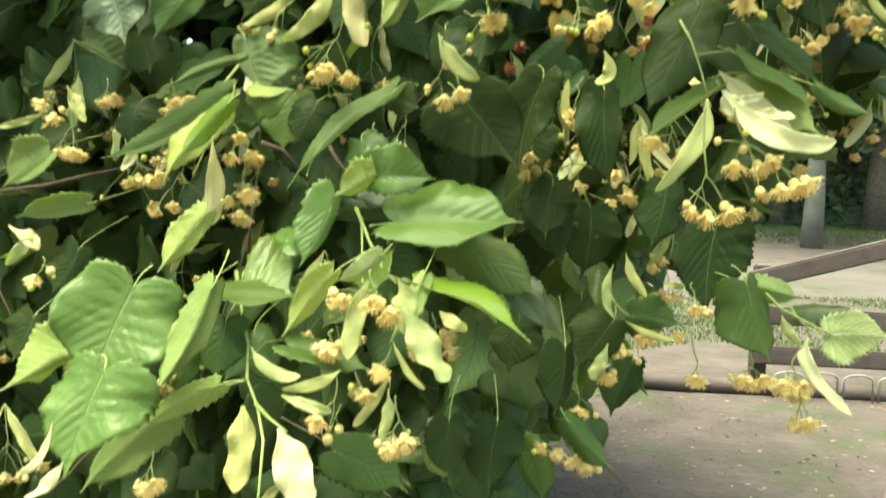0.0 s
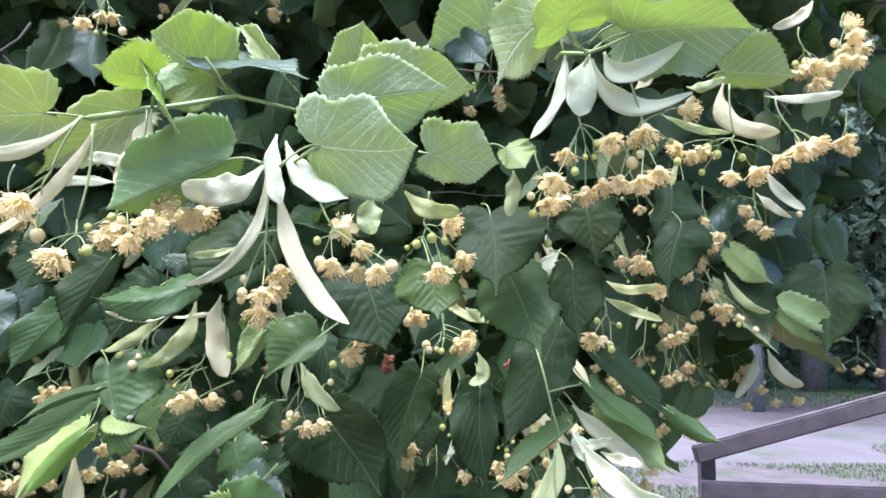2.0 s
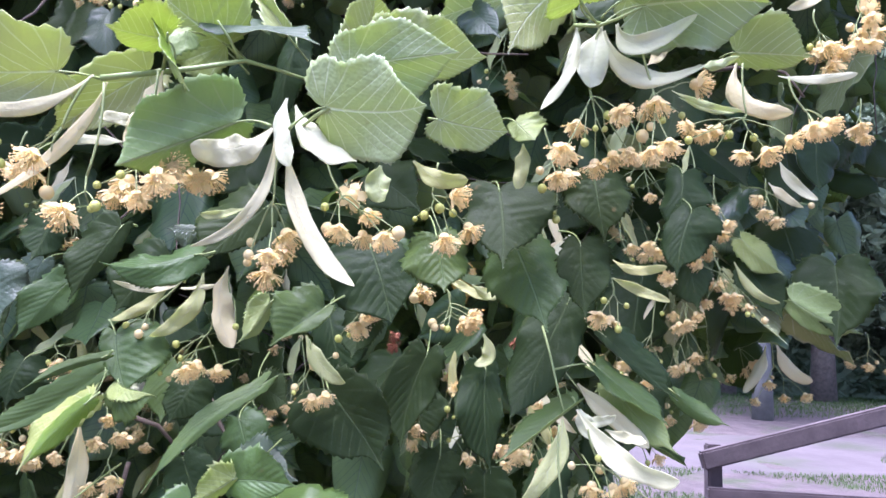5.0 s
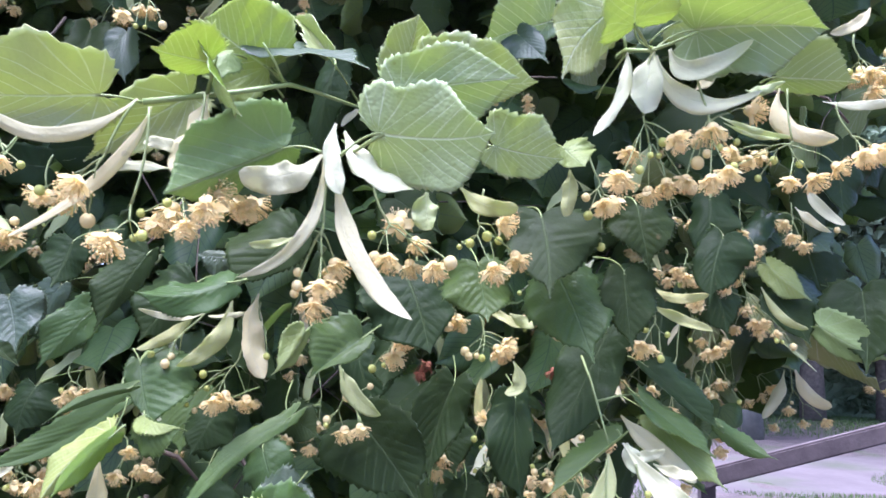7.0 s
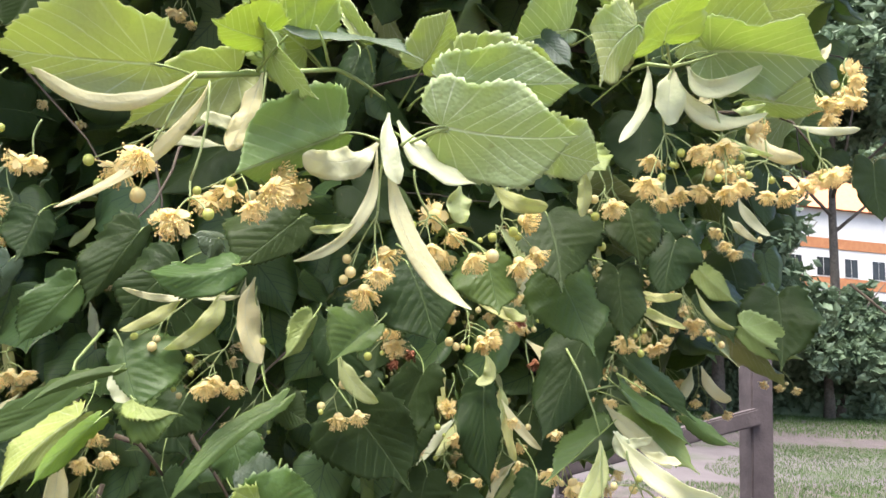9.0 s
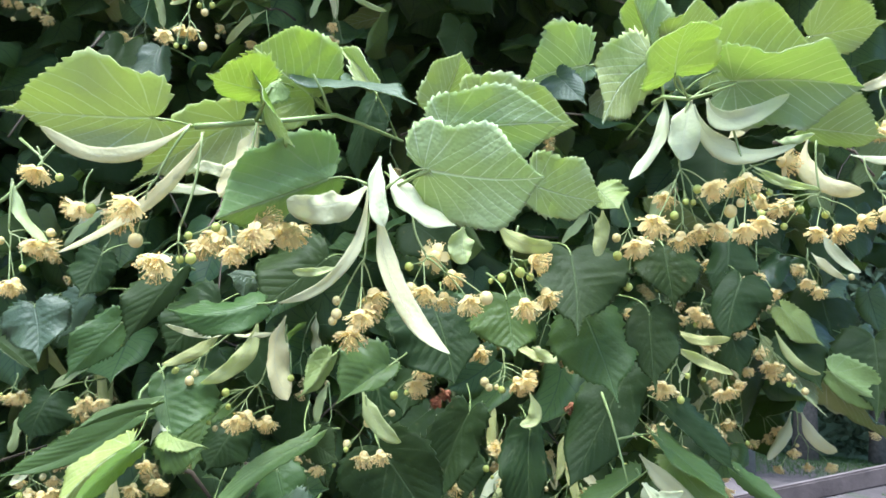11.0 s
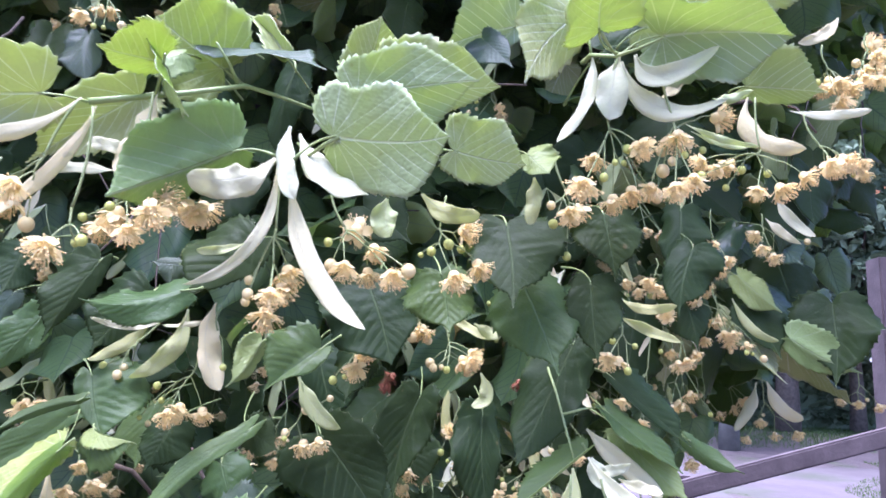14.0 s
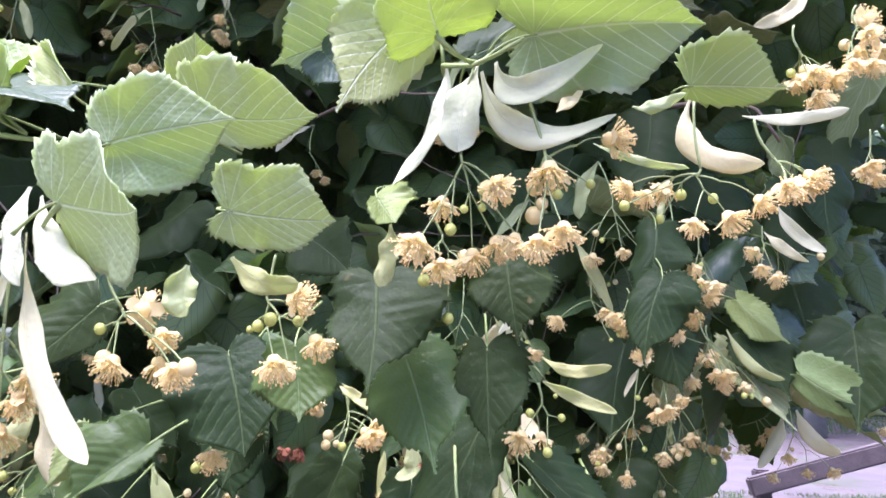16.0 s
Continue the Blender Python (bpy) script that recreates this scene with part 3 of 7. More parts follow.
def hedge(x0, x1, y, tall, seed, label):
    """A clipped-out hedge: dense leaves over a dark twiggy core."""
    h = thing("hedge", label, "hedge", at=(0, 0, 0))

    def spot(r):
        x = r.uniform(x0, x1)
        top = tall * (0.85 + 0.25 * noise.noise((x * 0.35, seed, 0.0)) + 0.1 * noise.noise((x * 1.5, seed, 4.0)))
        z = height(x, y) + top * r.uniform(0.0, 1.0) ** 0.8
        return (x, y + r.uniform(-0.9, 0.9) + 0.6 * noise.noise((x * 0.7, z * 0.7, seed)), z)
    part("foliage", leaf_cloud(16000, spot, 0.2, seed, HEDGE, "foliage"), h)
    n = 40
    verts = []
    for i in range(n + 1):
        x = x0 + (x1 - x0) * i / n
        top = tall * (0.68 + 0.2 * noise.noise((x * 0.35, seed, 0.0)))
        for dy, z in ((-0.5, 0), (-0.45, 0.85), (0, 1.0), (0.45, 0.85), (0.5, 0)):
            verts.append((x, y + dy, height(x, y) + z * top))
    faces = [(i * 5 + k, i * 5 + k + 1, i * 5 + k + 6, i * 5 + k + 5) for i in range(n) for k in range(4)]
    part("core", mesh_of("core", verts, faces, [HEDGE]), h)
    return h


hedge(-6, 17, 29, 3.2, 3, "dense dark green hedge behind the path")
hedge(16, 40, 30, 3.0, 9, "dark green shrub row behind the path")
far_tree(7.85, 19.5, 10.0, 3.8, 0.22, 21, 9000, 0.17, "slim pale-barked tree beside the gravel path", PALE_BARK)
far_tree(3.0, 27, 15, 6.5, 0.35, 22, 13000, 0.24)
far_tree(12.5, 26, 16, 6.5, 0.35, 23, 13000, 0.24)
far_tree(21.5, 33, 25, 9.0, 0.5, 24, 17000, 0.32)
far_tree(27, 26, 7.5, 3.6, 0.2, 25, 8000, 0.2, "small bushy tree before the house")
far_tree(31.5, 27, 7, 3.4, 0.18, 27, 8000, 0.2, "small bushy tree before the house")
far_tree(42, 33, 15, 6.0, 0.35, 26, 11000, 0.26)
far_tree(22.6, 29.5, 20, 6.0, 0.22, 41, 13000, 0.26, "tall slender tree before the house")
far_tree(10, 42, 17, 8.5, 0.4, 44, 15000, 0.38, "broad tree far behind the hedge")
far_tree(21, 46, 18, 8.5, 0.4, 45, 15000, 0.38, "broad tree far behind the hedge")
far_tree(30, 62, 30, 12, 0.5, 42, 15000, 0.45, "tall tree behind the house")
far_tree(48, 64, 30, 12, 0.5, 43, 15000, 0.45, "tall tree behind the house")


far_tree(10, 28, 9, 5.5, 0.25, 31, 10000, 0.24, "broad bushy tree beyond the path")
far_tree(15.5, 27, 9, 5.5, 0.25, 32, 10000, 0.24, "broad bushy tree beyond the path")
far_tree(21, 28, 5.4, 3.2, 0.2, 33, 10000, 0.24, "broad bushy tree beyond the path")


def house(x, y, w, d, wall_h, label):
    z = height(x, y) + 0.0
    h = thing("house", label, "house", at=(x, y, z))
    part("wall", dressed(board(-w / 2, w / 2, 0, d, -0.3, wall_h, 0.03), PLASTER), h)
    v = [(-w / 2 - 0.4, -0.4, wall_h), (w / 2 + 0.4, -0.4, wall_h), (w / 2 + 0.4, d + 0.4, wall_h), (-w / 2 - 0.4, d + 0.4, wall_h),
         (-w / 2 - 0.4, d / 2, wall_h + d * 0.4), (w / 2 + 0.4, d / 2, wall_h + d * 0.4)]
    f = [(0, 1, 5, 4), (2, 3, 4, 5), (0, 4, 3), (1, 2, 5), (0, 3, 2, 1)]
    part("roof", mesh_of("roof", v, f, [ROOF], smooth=False), h)
    for i in range(int(w // 2.2)):
        for fl in range(4):
            x0, z0 = -w / 2 + 0.9 + i * 2.2, 1.0 + fl * 2.8
            win = part("window", dressed(board(x0 - 0.08, x0 + 1.08, -0.06, 0.02, z0 - 0.08, z0 + 1.38, 0.01), PLASTER), h)
            part("pane", dressed(board(x0, x0 + 0.48, -0.075, 0.0, z0, z0 + 1.3, 0.004), PANE), win)
            part("pane", dressed(board(x0 + 0.52, x0 + 1.0, -0.075, 0.0, z0, z0 + 1.3, 0.004), PANE), win)
    for z0 in (8.55, 11.35):
        part("band", dressed(board(-w / 2 - 0.02, w / 2 + 0.02, -0.05, 0.3, z0, z0 + 0.75, 0.01), ROOF), h, "orange painted band")
    return h


house(39.5, 47, 16, 9, 14.2, "white plastered house with an orange tiled roof")

# ---- the lime tree ----
lime = thing("lime_tree", "flowering lime tree with toothed heart-shaped leaves and cream bracts", "tree")
LEAF_COUNT = [0]


def rim_of(wide_at, rows, blunt):
    """Half a lime blade's outline, (across, along) in parts of the half width and of the length, from the notch round the lobe to the drawn-out tip; blunt: square-shouldered."""
    m, k = wide_at, 1 - wide_at
    ctrl = np.array([(0, 0.0), (0.12, -0.07), (0.36, -0.12), (0.7, -0.07), (0.94, m * 0.4), (1, m), (0.9, m + k * 0.2), (0.68, m + k * 0.42),
                     (0.42, m + k * 0.61), (0.16, m + k * 0.71), (0.05, m + k * 0.84), (0, 1.0)])
    if blunt:
        ctrl = np.array([(0, 0.0), (0.1, -0.08), (0.38, -0.15), (0.78, -0.12), (0.95, 0.04), (1, 0.3), (0.99, 0.5), (0.94, 0.62),
                         (0.62, 0.76), (0.3, 0.87), (0.09, 0.945), (0, 1.0)])
    ends = np.vstack([2 * ctrl[0] - ctrl[1], ctrl, 2 * ctrl[-1] - ctrl[-2]])
    s = np.linspace(0, len(ctrl) - 1 - 1e-6, rows + 1)
    i, f = s.astype(int), (s % 1)[:, None]
    p0, p1, p2, p3 = ends[i], ends[i + 1], ends[i + 2], ends[i + 3]
    out = 0.5 * (2 * p1 + (p2 - p0) * f + (2 * p0 - 5 * p1 + 4 * p2 - p3) * f ** 2 + (3 * p1 - p0 - 3 * p2 + p3) * f ** 3)
    out[:, 0] = np.maximum(out[:, 0], 0)
    return out


def lime_blade(length, half, lift, wide_at, seed, blunt, rows=58, cols=6, thick=0.0003):
    """A toothed blade of two halves, each with its own width, its own slant to the midrib in degrees and its own widest place. Base at the origin, tip at (0, length, 0)."""
    rng = random.Random(seed)
    slim = max(0, 1 - (half[0] + half[1]) / length / 0.7)
    bow, hook = rng.uniform(-0.05, 0.07) + slim * rng.choice((-0.14, 0.12)), rng.uniform(-0.1, 0.3)
    sway = rng.uniform(-0.05, 0.05) * length * (1 + 1.5 * slim)
    cuts = [1 - (1 - k / cols) ** 1.4 for k in range(1, cols + 1)]
    grid, uv = [], []
    spine = np.linspace(0, 1, rows + 1) ** 1.9

    def spine_z(t):
        return length * (4 * bow * t * (1 - t) + hook * (t * t - t) * max(t - 0.4, 0))
    for q, sgn in ((0, -1), (1, 1)):
        rim = rim_of(wide_at[q], rows, blunt)
        w, a = half[q], math.radians(lift[q])
        bulge, ph, f1 = rng.uniform(0.02, 0.12), rng.uniform(0, 6), rng.uniform(6, 11)
        crease, turn = rng.uniform(0.3, 0.6), rng.uniform(-0.35, 0.5)
        wave, fine = rng.uniform(0.08, 0.2), rng.uniform(0.02, 0.06)
        e, y = rim[:, 0] * (1 + 0.05 * np.sin(rim[:, 1] * f1 * 1.3 + ph)), rim[:, 1]
        saw = np.where(np.arange(rows + 1) % 2 == 1, 1.0, 0.0) * np.array([rng.uniform(0.5, 1.3) for _ in range(rows + 1)])
        saw *= min((0.0014 if blunt else 0.0024) / w, 0.17) * np.clip(1.3 - y, 0.15, 1) * (np.arange(rows + 1) > 7)
        ge, gy = np.gradient(e * w), np.gradient(y * length)
        gl = np.hypot(ge, gy) + 1e-9
        tx, ty = (gy * 0.85 + ge * 0.8) / gl * saw * w, (-ge * 0.85 + gy * 0.8) / gl * saw * w
        for i in range(rows + 1):
            for k, f in enumerate(cuts):
                x = e[i] * w * f
                t = spine[i] + (y[i] - spine[i]) * f ** 1.25
                yy = t * length
                if k == cols - 1:
                    x, yy = x + tx[i], yy + ty[i]
                g = e[i] * f
                rib = 0.026 * w * (abs(math.sin(math.pi * 7 * (t - 0.5 * g - 0.175 * g * g))) - 0.6) * min(g * 5, 1) * (1 - 0.5 * g)
                dz = bulge * w * 4 * g * (1 - g) * (1 - 0.6 * t) + wave * w * g * g * math.sin(f1 * t + ph) + fine * w * g ** 3 * math.sin(3.1 * f1 * t + 2 * ph) + rib - turn * w * max(g - 0.25 - crease * max(t, 0), 0)
                tt = min(max(t, 0), 1)
                grid.append((sgn * (x * math.cos(a) - dz * math.sin(a)) + sway * 4 * tt * (1 - tt), yy, x * math.sin(a) + dz * math.cos(a) + spine_z(tt)))
                uv.append((0.5 + sgn * 0.5 * g, t))
    for t in spine:
        grid.append((sway * 4 * t * (1 - t), t * length, spine_z(t)))
        uv.append((0.5, t))
    n = (rows + 1) * cols
    faces = []

    def idx(sd, i, k):
        return 2 * n + i if k == 0 else sd * n + i * cols + k - 1
    for sd in (0, 1):
        for i in range(rows):
            for k in range(cols):
                q = (idx(sd, i, k), idx(sd, i, k + 1), idx(sd, i + 1, k + 1), idx(sd, i + 1, k))
                faces.append(q if sd else q[::-1])
    total = len(grid)
    low = sheeted(grid, faces, thick)
    faces = split(faces)
    back = [tuple(j + total for j in q[::-1]) for q in faces]
    edge = []
    for sd in (0, 1):
        for i in range(rows):
            p, q = idx(sd, i, cols), idx(sd, i + 1, cols)
            edge.append((q, p, p + total, q + total) if sd else (p, q, q + total, p + total))
    return grid + low, faces + back + edge, [0] * len(faces) + [1] * (len(back) + len(edge)), uv + uv


def leaf(base, tip, half, lift, wide_at, up, mat=None, blunt=0, stalk=None):
    """One leaf in its place, with its stalk behind it."""
    LEAF_COUNT[0] += 1
    seed = LEAF_COUNT[0]
    b, t = Vector(base), Vector(tip)
    v, f, slots, uv = lime_blade((t - b).length, half, lift, wide_at, seed, blunt, 58 if blunt else 50)
    mats = mat if isinstance(mat, list) else [mat, mat] if mat else [SHADED_TOP, LEAF_UNDER]
    m = frame_of(b, t - b, up)
    ob = part("leaf", mesh_of("leaf", v, f, mats, slots, uv), lime, "yellowed leaf" if mat is YELLOW else "", m)
    rng = random.Random(seed)
    inv = m.inverted()
    back = (b - t).normalized()
    end = Vector(stalk) if stalk else b + back * 0.012 + Vector((rng.uniform(-0.006, 0.006), 0.07, rng.uniform(0.0, 0.02)))
    start = b - back * 0.0015
    pts = [start * (1 - q) ** 2 + (b + back * ((end - b).length * 0.5 if stalk else 0.009)) * 2 * q * (1 - q) + end * q * q for q in (i / 8 for i in range(9))]
    pv, pf = tube([inv @ p for p in pts], [0.00055] + [0.00045] * 6 + [0.0006, 0.0008], 6)
    part("leafstalk", mesh_of("leafstalk", pv, pf, [STALK]), ob)
    return ob


def flower_mesh(seed, stamens=90, r=0.0068):
    """A lime flower hanging down: five petals and a brush of stamens, opening towards -z."""
    rng = random.Random(seed)
    chunks_s, chunks_a, chunks_p = [], [], []
    for i in range(stamens):
        th, ph = rng.uniform(0.1, 1.35), rng.uniform(0, 6.283)
        ln = r * rng.uniform(0.8, 1.2)
        d = Vector((math.sin(th) * math.cos(ph), math.sin(th) * math.sin(ph), -math.cos(th)))
        e = d * ln
        mid = d * ln * 0.5 + Vector((d.x, d.y, 0)) * ln * 0.12
        chunks_s.append(tube([(0, 0, -0.0006), mid, e], [0.00017, 0.00014, 0.00012], 3))
        v, f = ball(rng.uniform(0.0003, 0.00046), 3, 4)
        chunks_a.append(([Vector(p) + e for p in v], f))
    for i in range(5):
        a = i * 1.2566 + rng.uniform(-0.15, 0.15)
        c, s = math.cos(a), math.sin(a)
        droop = rng.uniform(0.1, 0.5)
        v = []
        for t, w in ((0, 0.0009), (0.35, 0.002), (0.75, 0.0022), (1, 0.0007)):
            rr, z = r * 0.95 * t, -r * droop * t * t * 1.2
            for sd in (-1, 0, 1):
                v.append((rr * c - s * w * sd, rr * s + c * w * sd, z - (0.0003 if sd == 0 else 0)))
        f = [(j * 3 + k, j * 3 + k + 1, j * 3 + k + 4, j * 3 + k + 3) for j in range(3) for k in range(2)]
        chunks_p.append((v, f))
    core = ball(0.0027, 5, 7)
    all_v, all_f, slots = [], [], []
    for si, ch in ((0, chunks_s), (1, chunks_a), (2, chunks_p + [core])):
        v, f = joined(ch)
        k = len(all_v)
        all_v += [tuple(p) for p in v]
        all_f += [tuple(i + k for i in q) for q in f]
        slots += [si] * len(f)
    return mesh_of("flower", all_v, all_f, [STAMEN, ANTHER, PETAL], slots)


FLOWERS = [flower_mesh(s) for s in range(6)]
bud_v, bud_f = ball(0.0027, 7, 10, 1.05)
BUDS = [mesh_of("bud", bud_v, bud_f, [BUD]), mesh_of("bud", [tuple(c * 0.8 for c in p) for p in bud_v], bud_f, [BUD_GREEN])]
CLUSTERS = [0]


BRACTS = [0]


def bract(base, tip, width, up, sweep, mat=None):
    """One strap-shaped bract in its place."""
    BRACTS[0] += 1
    b, t = Vector(base), Vector(tip)
    v, f, uv = strap((t - b).length, width, sweep, BRACTS[0])
    return part("bract", mesh_of("bract", v, f, [mat or BRACT], None, uv), lime, "pale green papery bract" if mat else "", frame_of(b, t - b, up))


def flower_cluster(root, node, flowers, buds):
    """A hanging cyme: a branching stalk from its root by a bract, open flowers and round buds."""
    CLUSTERS[0] += 1
    rng = random.Random(CLUSTERS[0] * 7 + 1)
    n, root = Vector(node), Vector(root)
    chunks = [tube(bowed(root, n, rng.uniform(-0.002, 0.002), 7, (1, 0, 0)), 0.00055, 6)]
    ends = [Vector(p) for p in flowers + buds]
    hub = n.lerp(sum(ends, Vector()) / len(ends), 0.22)
    chunks.append(tube(bowed(n, hub, 0.0006), 0.0005, 6))
    ends.sort(key=lambda e: math.atan2(e.x - hub.x, hub.z - e.z))
    for i in range(0, len(ends), 3):
        group = ends[i:i + 3]
        start = hub.lerp(n, rng.uniform(0, 0.6))
        fork = start.lerp(sum(group, Vector()) / len(group), rng.uniform(0.3, 0.55)) + Vector((0, 0, 0.0015))
        chunks.append(tube(bowed(start, fork, -0.06 * (fork - start).length, 6), 0.00042, 5))
        for e in group:
            chunks.append(tube(bowed(fork, e, rng.uniform(-0.12, 0.04) * (e - fork).length, 6), 0.0003, 5))
    v, f = joined(chunks)
    stem = part("flower_stalk", mesh_of("flower_stalk", v, f, [PALE_STALK]), lime)
    for p in flowers:
        d = (Vector(p) - hub).normalized()
        down = Vector((d.x * 0.7 + rng.uniform(-0.3, 0.3), d.y * 0.7 - rng.uniform(0, 0.5), d.z - 0.4)).normalized()
        m = down.to_track_quat("-Z", "Y").to_matrix().to_4x4()
        m.translation = p
        part("flower", FLOWERS[rng.randrange(6)], stem, "", m @ Matrix.Scale(rng.uniform(0.85, 1.15), 4))
    for p in buds:
        m = Matrix.Translation(p) @ Matrix.Scale(rng.uniform(0.65, 1.15), 4)
        part("bud", BUDS[rng.random() < 0.5], stem, "", m)
    return stem


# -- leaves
# Lighter and darker material copies follow how lit each leaf is.
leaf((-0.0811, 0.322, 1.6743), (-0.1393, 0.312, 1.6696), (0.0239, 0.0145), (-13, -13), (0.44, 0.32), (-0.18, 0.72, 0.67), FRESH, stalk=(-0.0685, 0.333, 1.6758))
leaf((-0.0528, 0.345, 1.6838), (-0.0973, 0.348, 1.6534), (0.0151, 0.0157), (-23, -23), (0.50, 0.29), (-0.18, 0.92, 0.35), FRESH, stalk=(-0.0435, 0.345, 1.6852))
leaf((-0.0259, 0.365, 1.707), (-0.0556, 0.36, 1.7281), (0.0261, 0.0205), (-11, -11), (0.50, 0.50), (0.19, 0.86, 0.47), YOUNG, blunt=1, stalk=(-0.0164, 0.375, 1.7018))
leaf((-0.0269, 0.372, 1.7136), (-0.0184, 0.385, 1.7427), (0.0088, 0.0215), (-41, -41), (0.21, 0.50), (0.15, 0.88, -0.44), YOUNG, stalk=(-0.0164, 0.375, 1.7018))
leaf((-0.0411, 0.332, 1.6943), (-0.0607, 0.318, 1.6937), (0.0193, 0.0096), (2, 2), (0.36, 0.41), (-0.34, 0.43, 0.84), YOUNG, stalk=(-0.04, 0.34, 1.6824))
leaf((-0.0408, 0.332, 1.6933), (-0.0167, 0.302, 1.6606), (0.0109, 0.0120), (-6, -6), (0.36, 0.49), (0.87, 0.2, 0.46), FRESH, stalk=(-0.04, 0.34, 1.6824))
leaf((-0.0394, 0.352, 1.7072), (-0.0548, 0.345, 1.697), (0.0057, 0.0101), (11, 11), (0.34, 0.50), (-0.13, 0.9, -0.42), MID_LIT)
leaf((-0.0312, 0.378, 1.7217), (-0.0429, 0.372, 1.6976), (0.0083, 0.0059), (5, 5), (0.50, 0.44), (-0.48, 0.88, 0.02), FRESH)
leaf((-0.0262, 0.362, 1.7144), (0.0257, 0.335, 1.6954), (0.0194, 0.0135), (1, 1), (0.32, 0.50), (0.06, -0.5, 0.86), SHEEN_GREY, stalk=(-0.0164, 0.375, 1.7018))
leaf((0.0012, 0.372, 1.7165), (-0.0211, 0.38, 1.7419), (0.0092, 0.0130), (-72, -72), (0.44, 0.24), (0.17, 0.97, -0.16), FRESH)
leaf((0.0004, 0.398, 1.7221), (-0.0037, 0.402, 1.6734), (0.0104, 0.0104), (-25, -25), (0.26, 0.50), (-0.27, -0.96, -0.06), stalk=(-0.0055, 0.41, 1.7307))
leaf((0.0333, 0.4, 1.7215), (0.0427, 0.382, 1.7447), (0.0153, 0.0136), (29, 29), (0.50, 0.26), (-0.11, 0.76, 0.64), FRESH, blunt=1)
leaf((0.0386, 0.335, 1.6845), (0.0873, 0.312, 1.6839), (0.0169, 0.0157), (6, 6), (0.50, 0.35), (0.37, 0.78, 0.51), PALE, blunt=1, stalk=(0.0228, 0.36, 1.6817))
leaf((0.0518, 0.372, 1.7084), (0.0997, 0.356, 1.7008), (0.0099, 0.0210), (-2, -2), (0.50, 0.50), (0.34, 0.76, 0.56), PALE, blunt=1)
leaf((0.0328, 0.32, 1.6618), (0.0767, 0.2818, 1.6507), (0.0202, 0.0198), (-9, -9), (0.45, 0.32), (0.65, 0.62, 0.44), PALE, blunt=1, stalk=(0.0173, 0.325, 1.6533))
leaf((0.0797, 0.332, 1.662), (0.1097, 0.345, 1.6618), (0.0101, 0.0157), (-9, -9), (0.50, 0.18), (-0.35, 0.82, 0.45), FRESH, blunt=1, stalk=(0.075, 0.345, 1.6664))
leaf((0.1158, 0.385, 1.6797), (0.1246, 0.375, 1.6676), (0.0057, 0.0118), (5, 5), (0.50, 0.16), (0.38, 0.83, -0.41), MID_LIT, blunt=1)
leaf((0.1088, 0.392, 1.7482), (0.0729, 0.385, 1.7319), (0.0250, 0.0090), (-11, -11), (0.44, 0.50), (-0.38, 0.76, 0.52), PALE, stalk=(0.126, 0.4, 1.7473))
leaf((0.0926, 0.386, 1.7381), (0.1067, 0.375, 1.7188), (0.0073, 0.0107), (-0, -0), (0.39, 0.23), (-0.45, -0.88, 0.18), SHEEN_GREY)
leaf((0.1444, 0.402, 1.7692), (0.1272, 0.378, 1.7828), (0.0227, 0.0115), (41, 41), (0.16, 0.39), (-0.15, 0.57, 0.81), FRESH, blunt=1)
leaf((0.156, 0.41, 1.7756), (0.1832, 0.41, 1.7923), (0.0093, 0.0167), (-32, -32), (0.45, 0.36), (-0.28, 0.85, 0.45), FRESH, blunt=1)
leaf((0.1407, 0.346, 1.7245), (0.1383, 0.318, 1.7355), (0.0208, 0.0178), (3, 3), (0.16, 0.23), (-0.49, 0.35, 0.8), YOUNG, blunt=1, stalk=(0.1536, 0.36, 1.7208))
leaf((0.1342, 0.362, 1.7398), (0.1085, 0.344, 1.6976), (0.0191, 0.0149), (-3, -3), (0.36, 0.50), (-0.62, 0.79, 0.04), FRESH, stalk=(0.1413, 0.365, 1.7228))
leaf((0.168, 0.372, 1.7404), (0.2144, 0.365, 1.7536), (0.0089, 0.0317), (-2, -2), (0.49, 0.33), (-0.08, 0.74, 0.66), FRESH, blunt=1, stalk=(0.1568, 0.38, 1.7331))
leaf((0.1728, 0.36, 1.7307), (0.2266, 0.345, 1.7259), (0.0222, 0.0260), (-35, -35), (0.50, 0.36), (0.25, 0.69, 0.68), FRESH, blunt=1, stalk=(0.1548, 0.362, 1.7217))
leaf((0.1511, 0.38, 1.7324), (0.1862, 0.39, 1.7529), (0.0108, 0.0101), (-3, -3), (0.48, 0.40), (0.15, -0.96, 0.22))
leaf((0.2391, 0.42, 1.7912), (0.2831, 0.42, 1.8049), (0.0137, 0.0228), (-7, -7), (0.50, 0.39), (-0.24, 0.58, 0.77), FRESH)
leaf((0.2458, 0.44, 1.744), (0.2809, 0.42, 1.7342), (0.0106, 0.0230), (6, 6), (0.50, 0.50), (0.5, 0.56, 0.66), FRESH, stalk=(0.2401, 0.45, 1.7446))
leaf((-0.138, 0.46, 1.5989), (-0.1586, 0.446, 1.5637), (0.0090, 0.0131), (-18, -18), (0.38, 0.50), (0.46, -0.88, 0.08), MID_LIT, stalk=(-0.137, 0.47, 1.6102))
leaf((-0.1067, 0.45, 1.63), (-0.1272, 0.44, 1.5848), (0.0071, 0.0169), (-23, -23), (0.39, 0.46), (0.4, -0.92, 0.02), stalk=(-0.1016, 0.46, 1.6328))
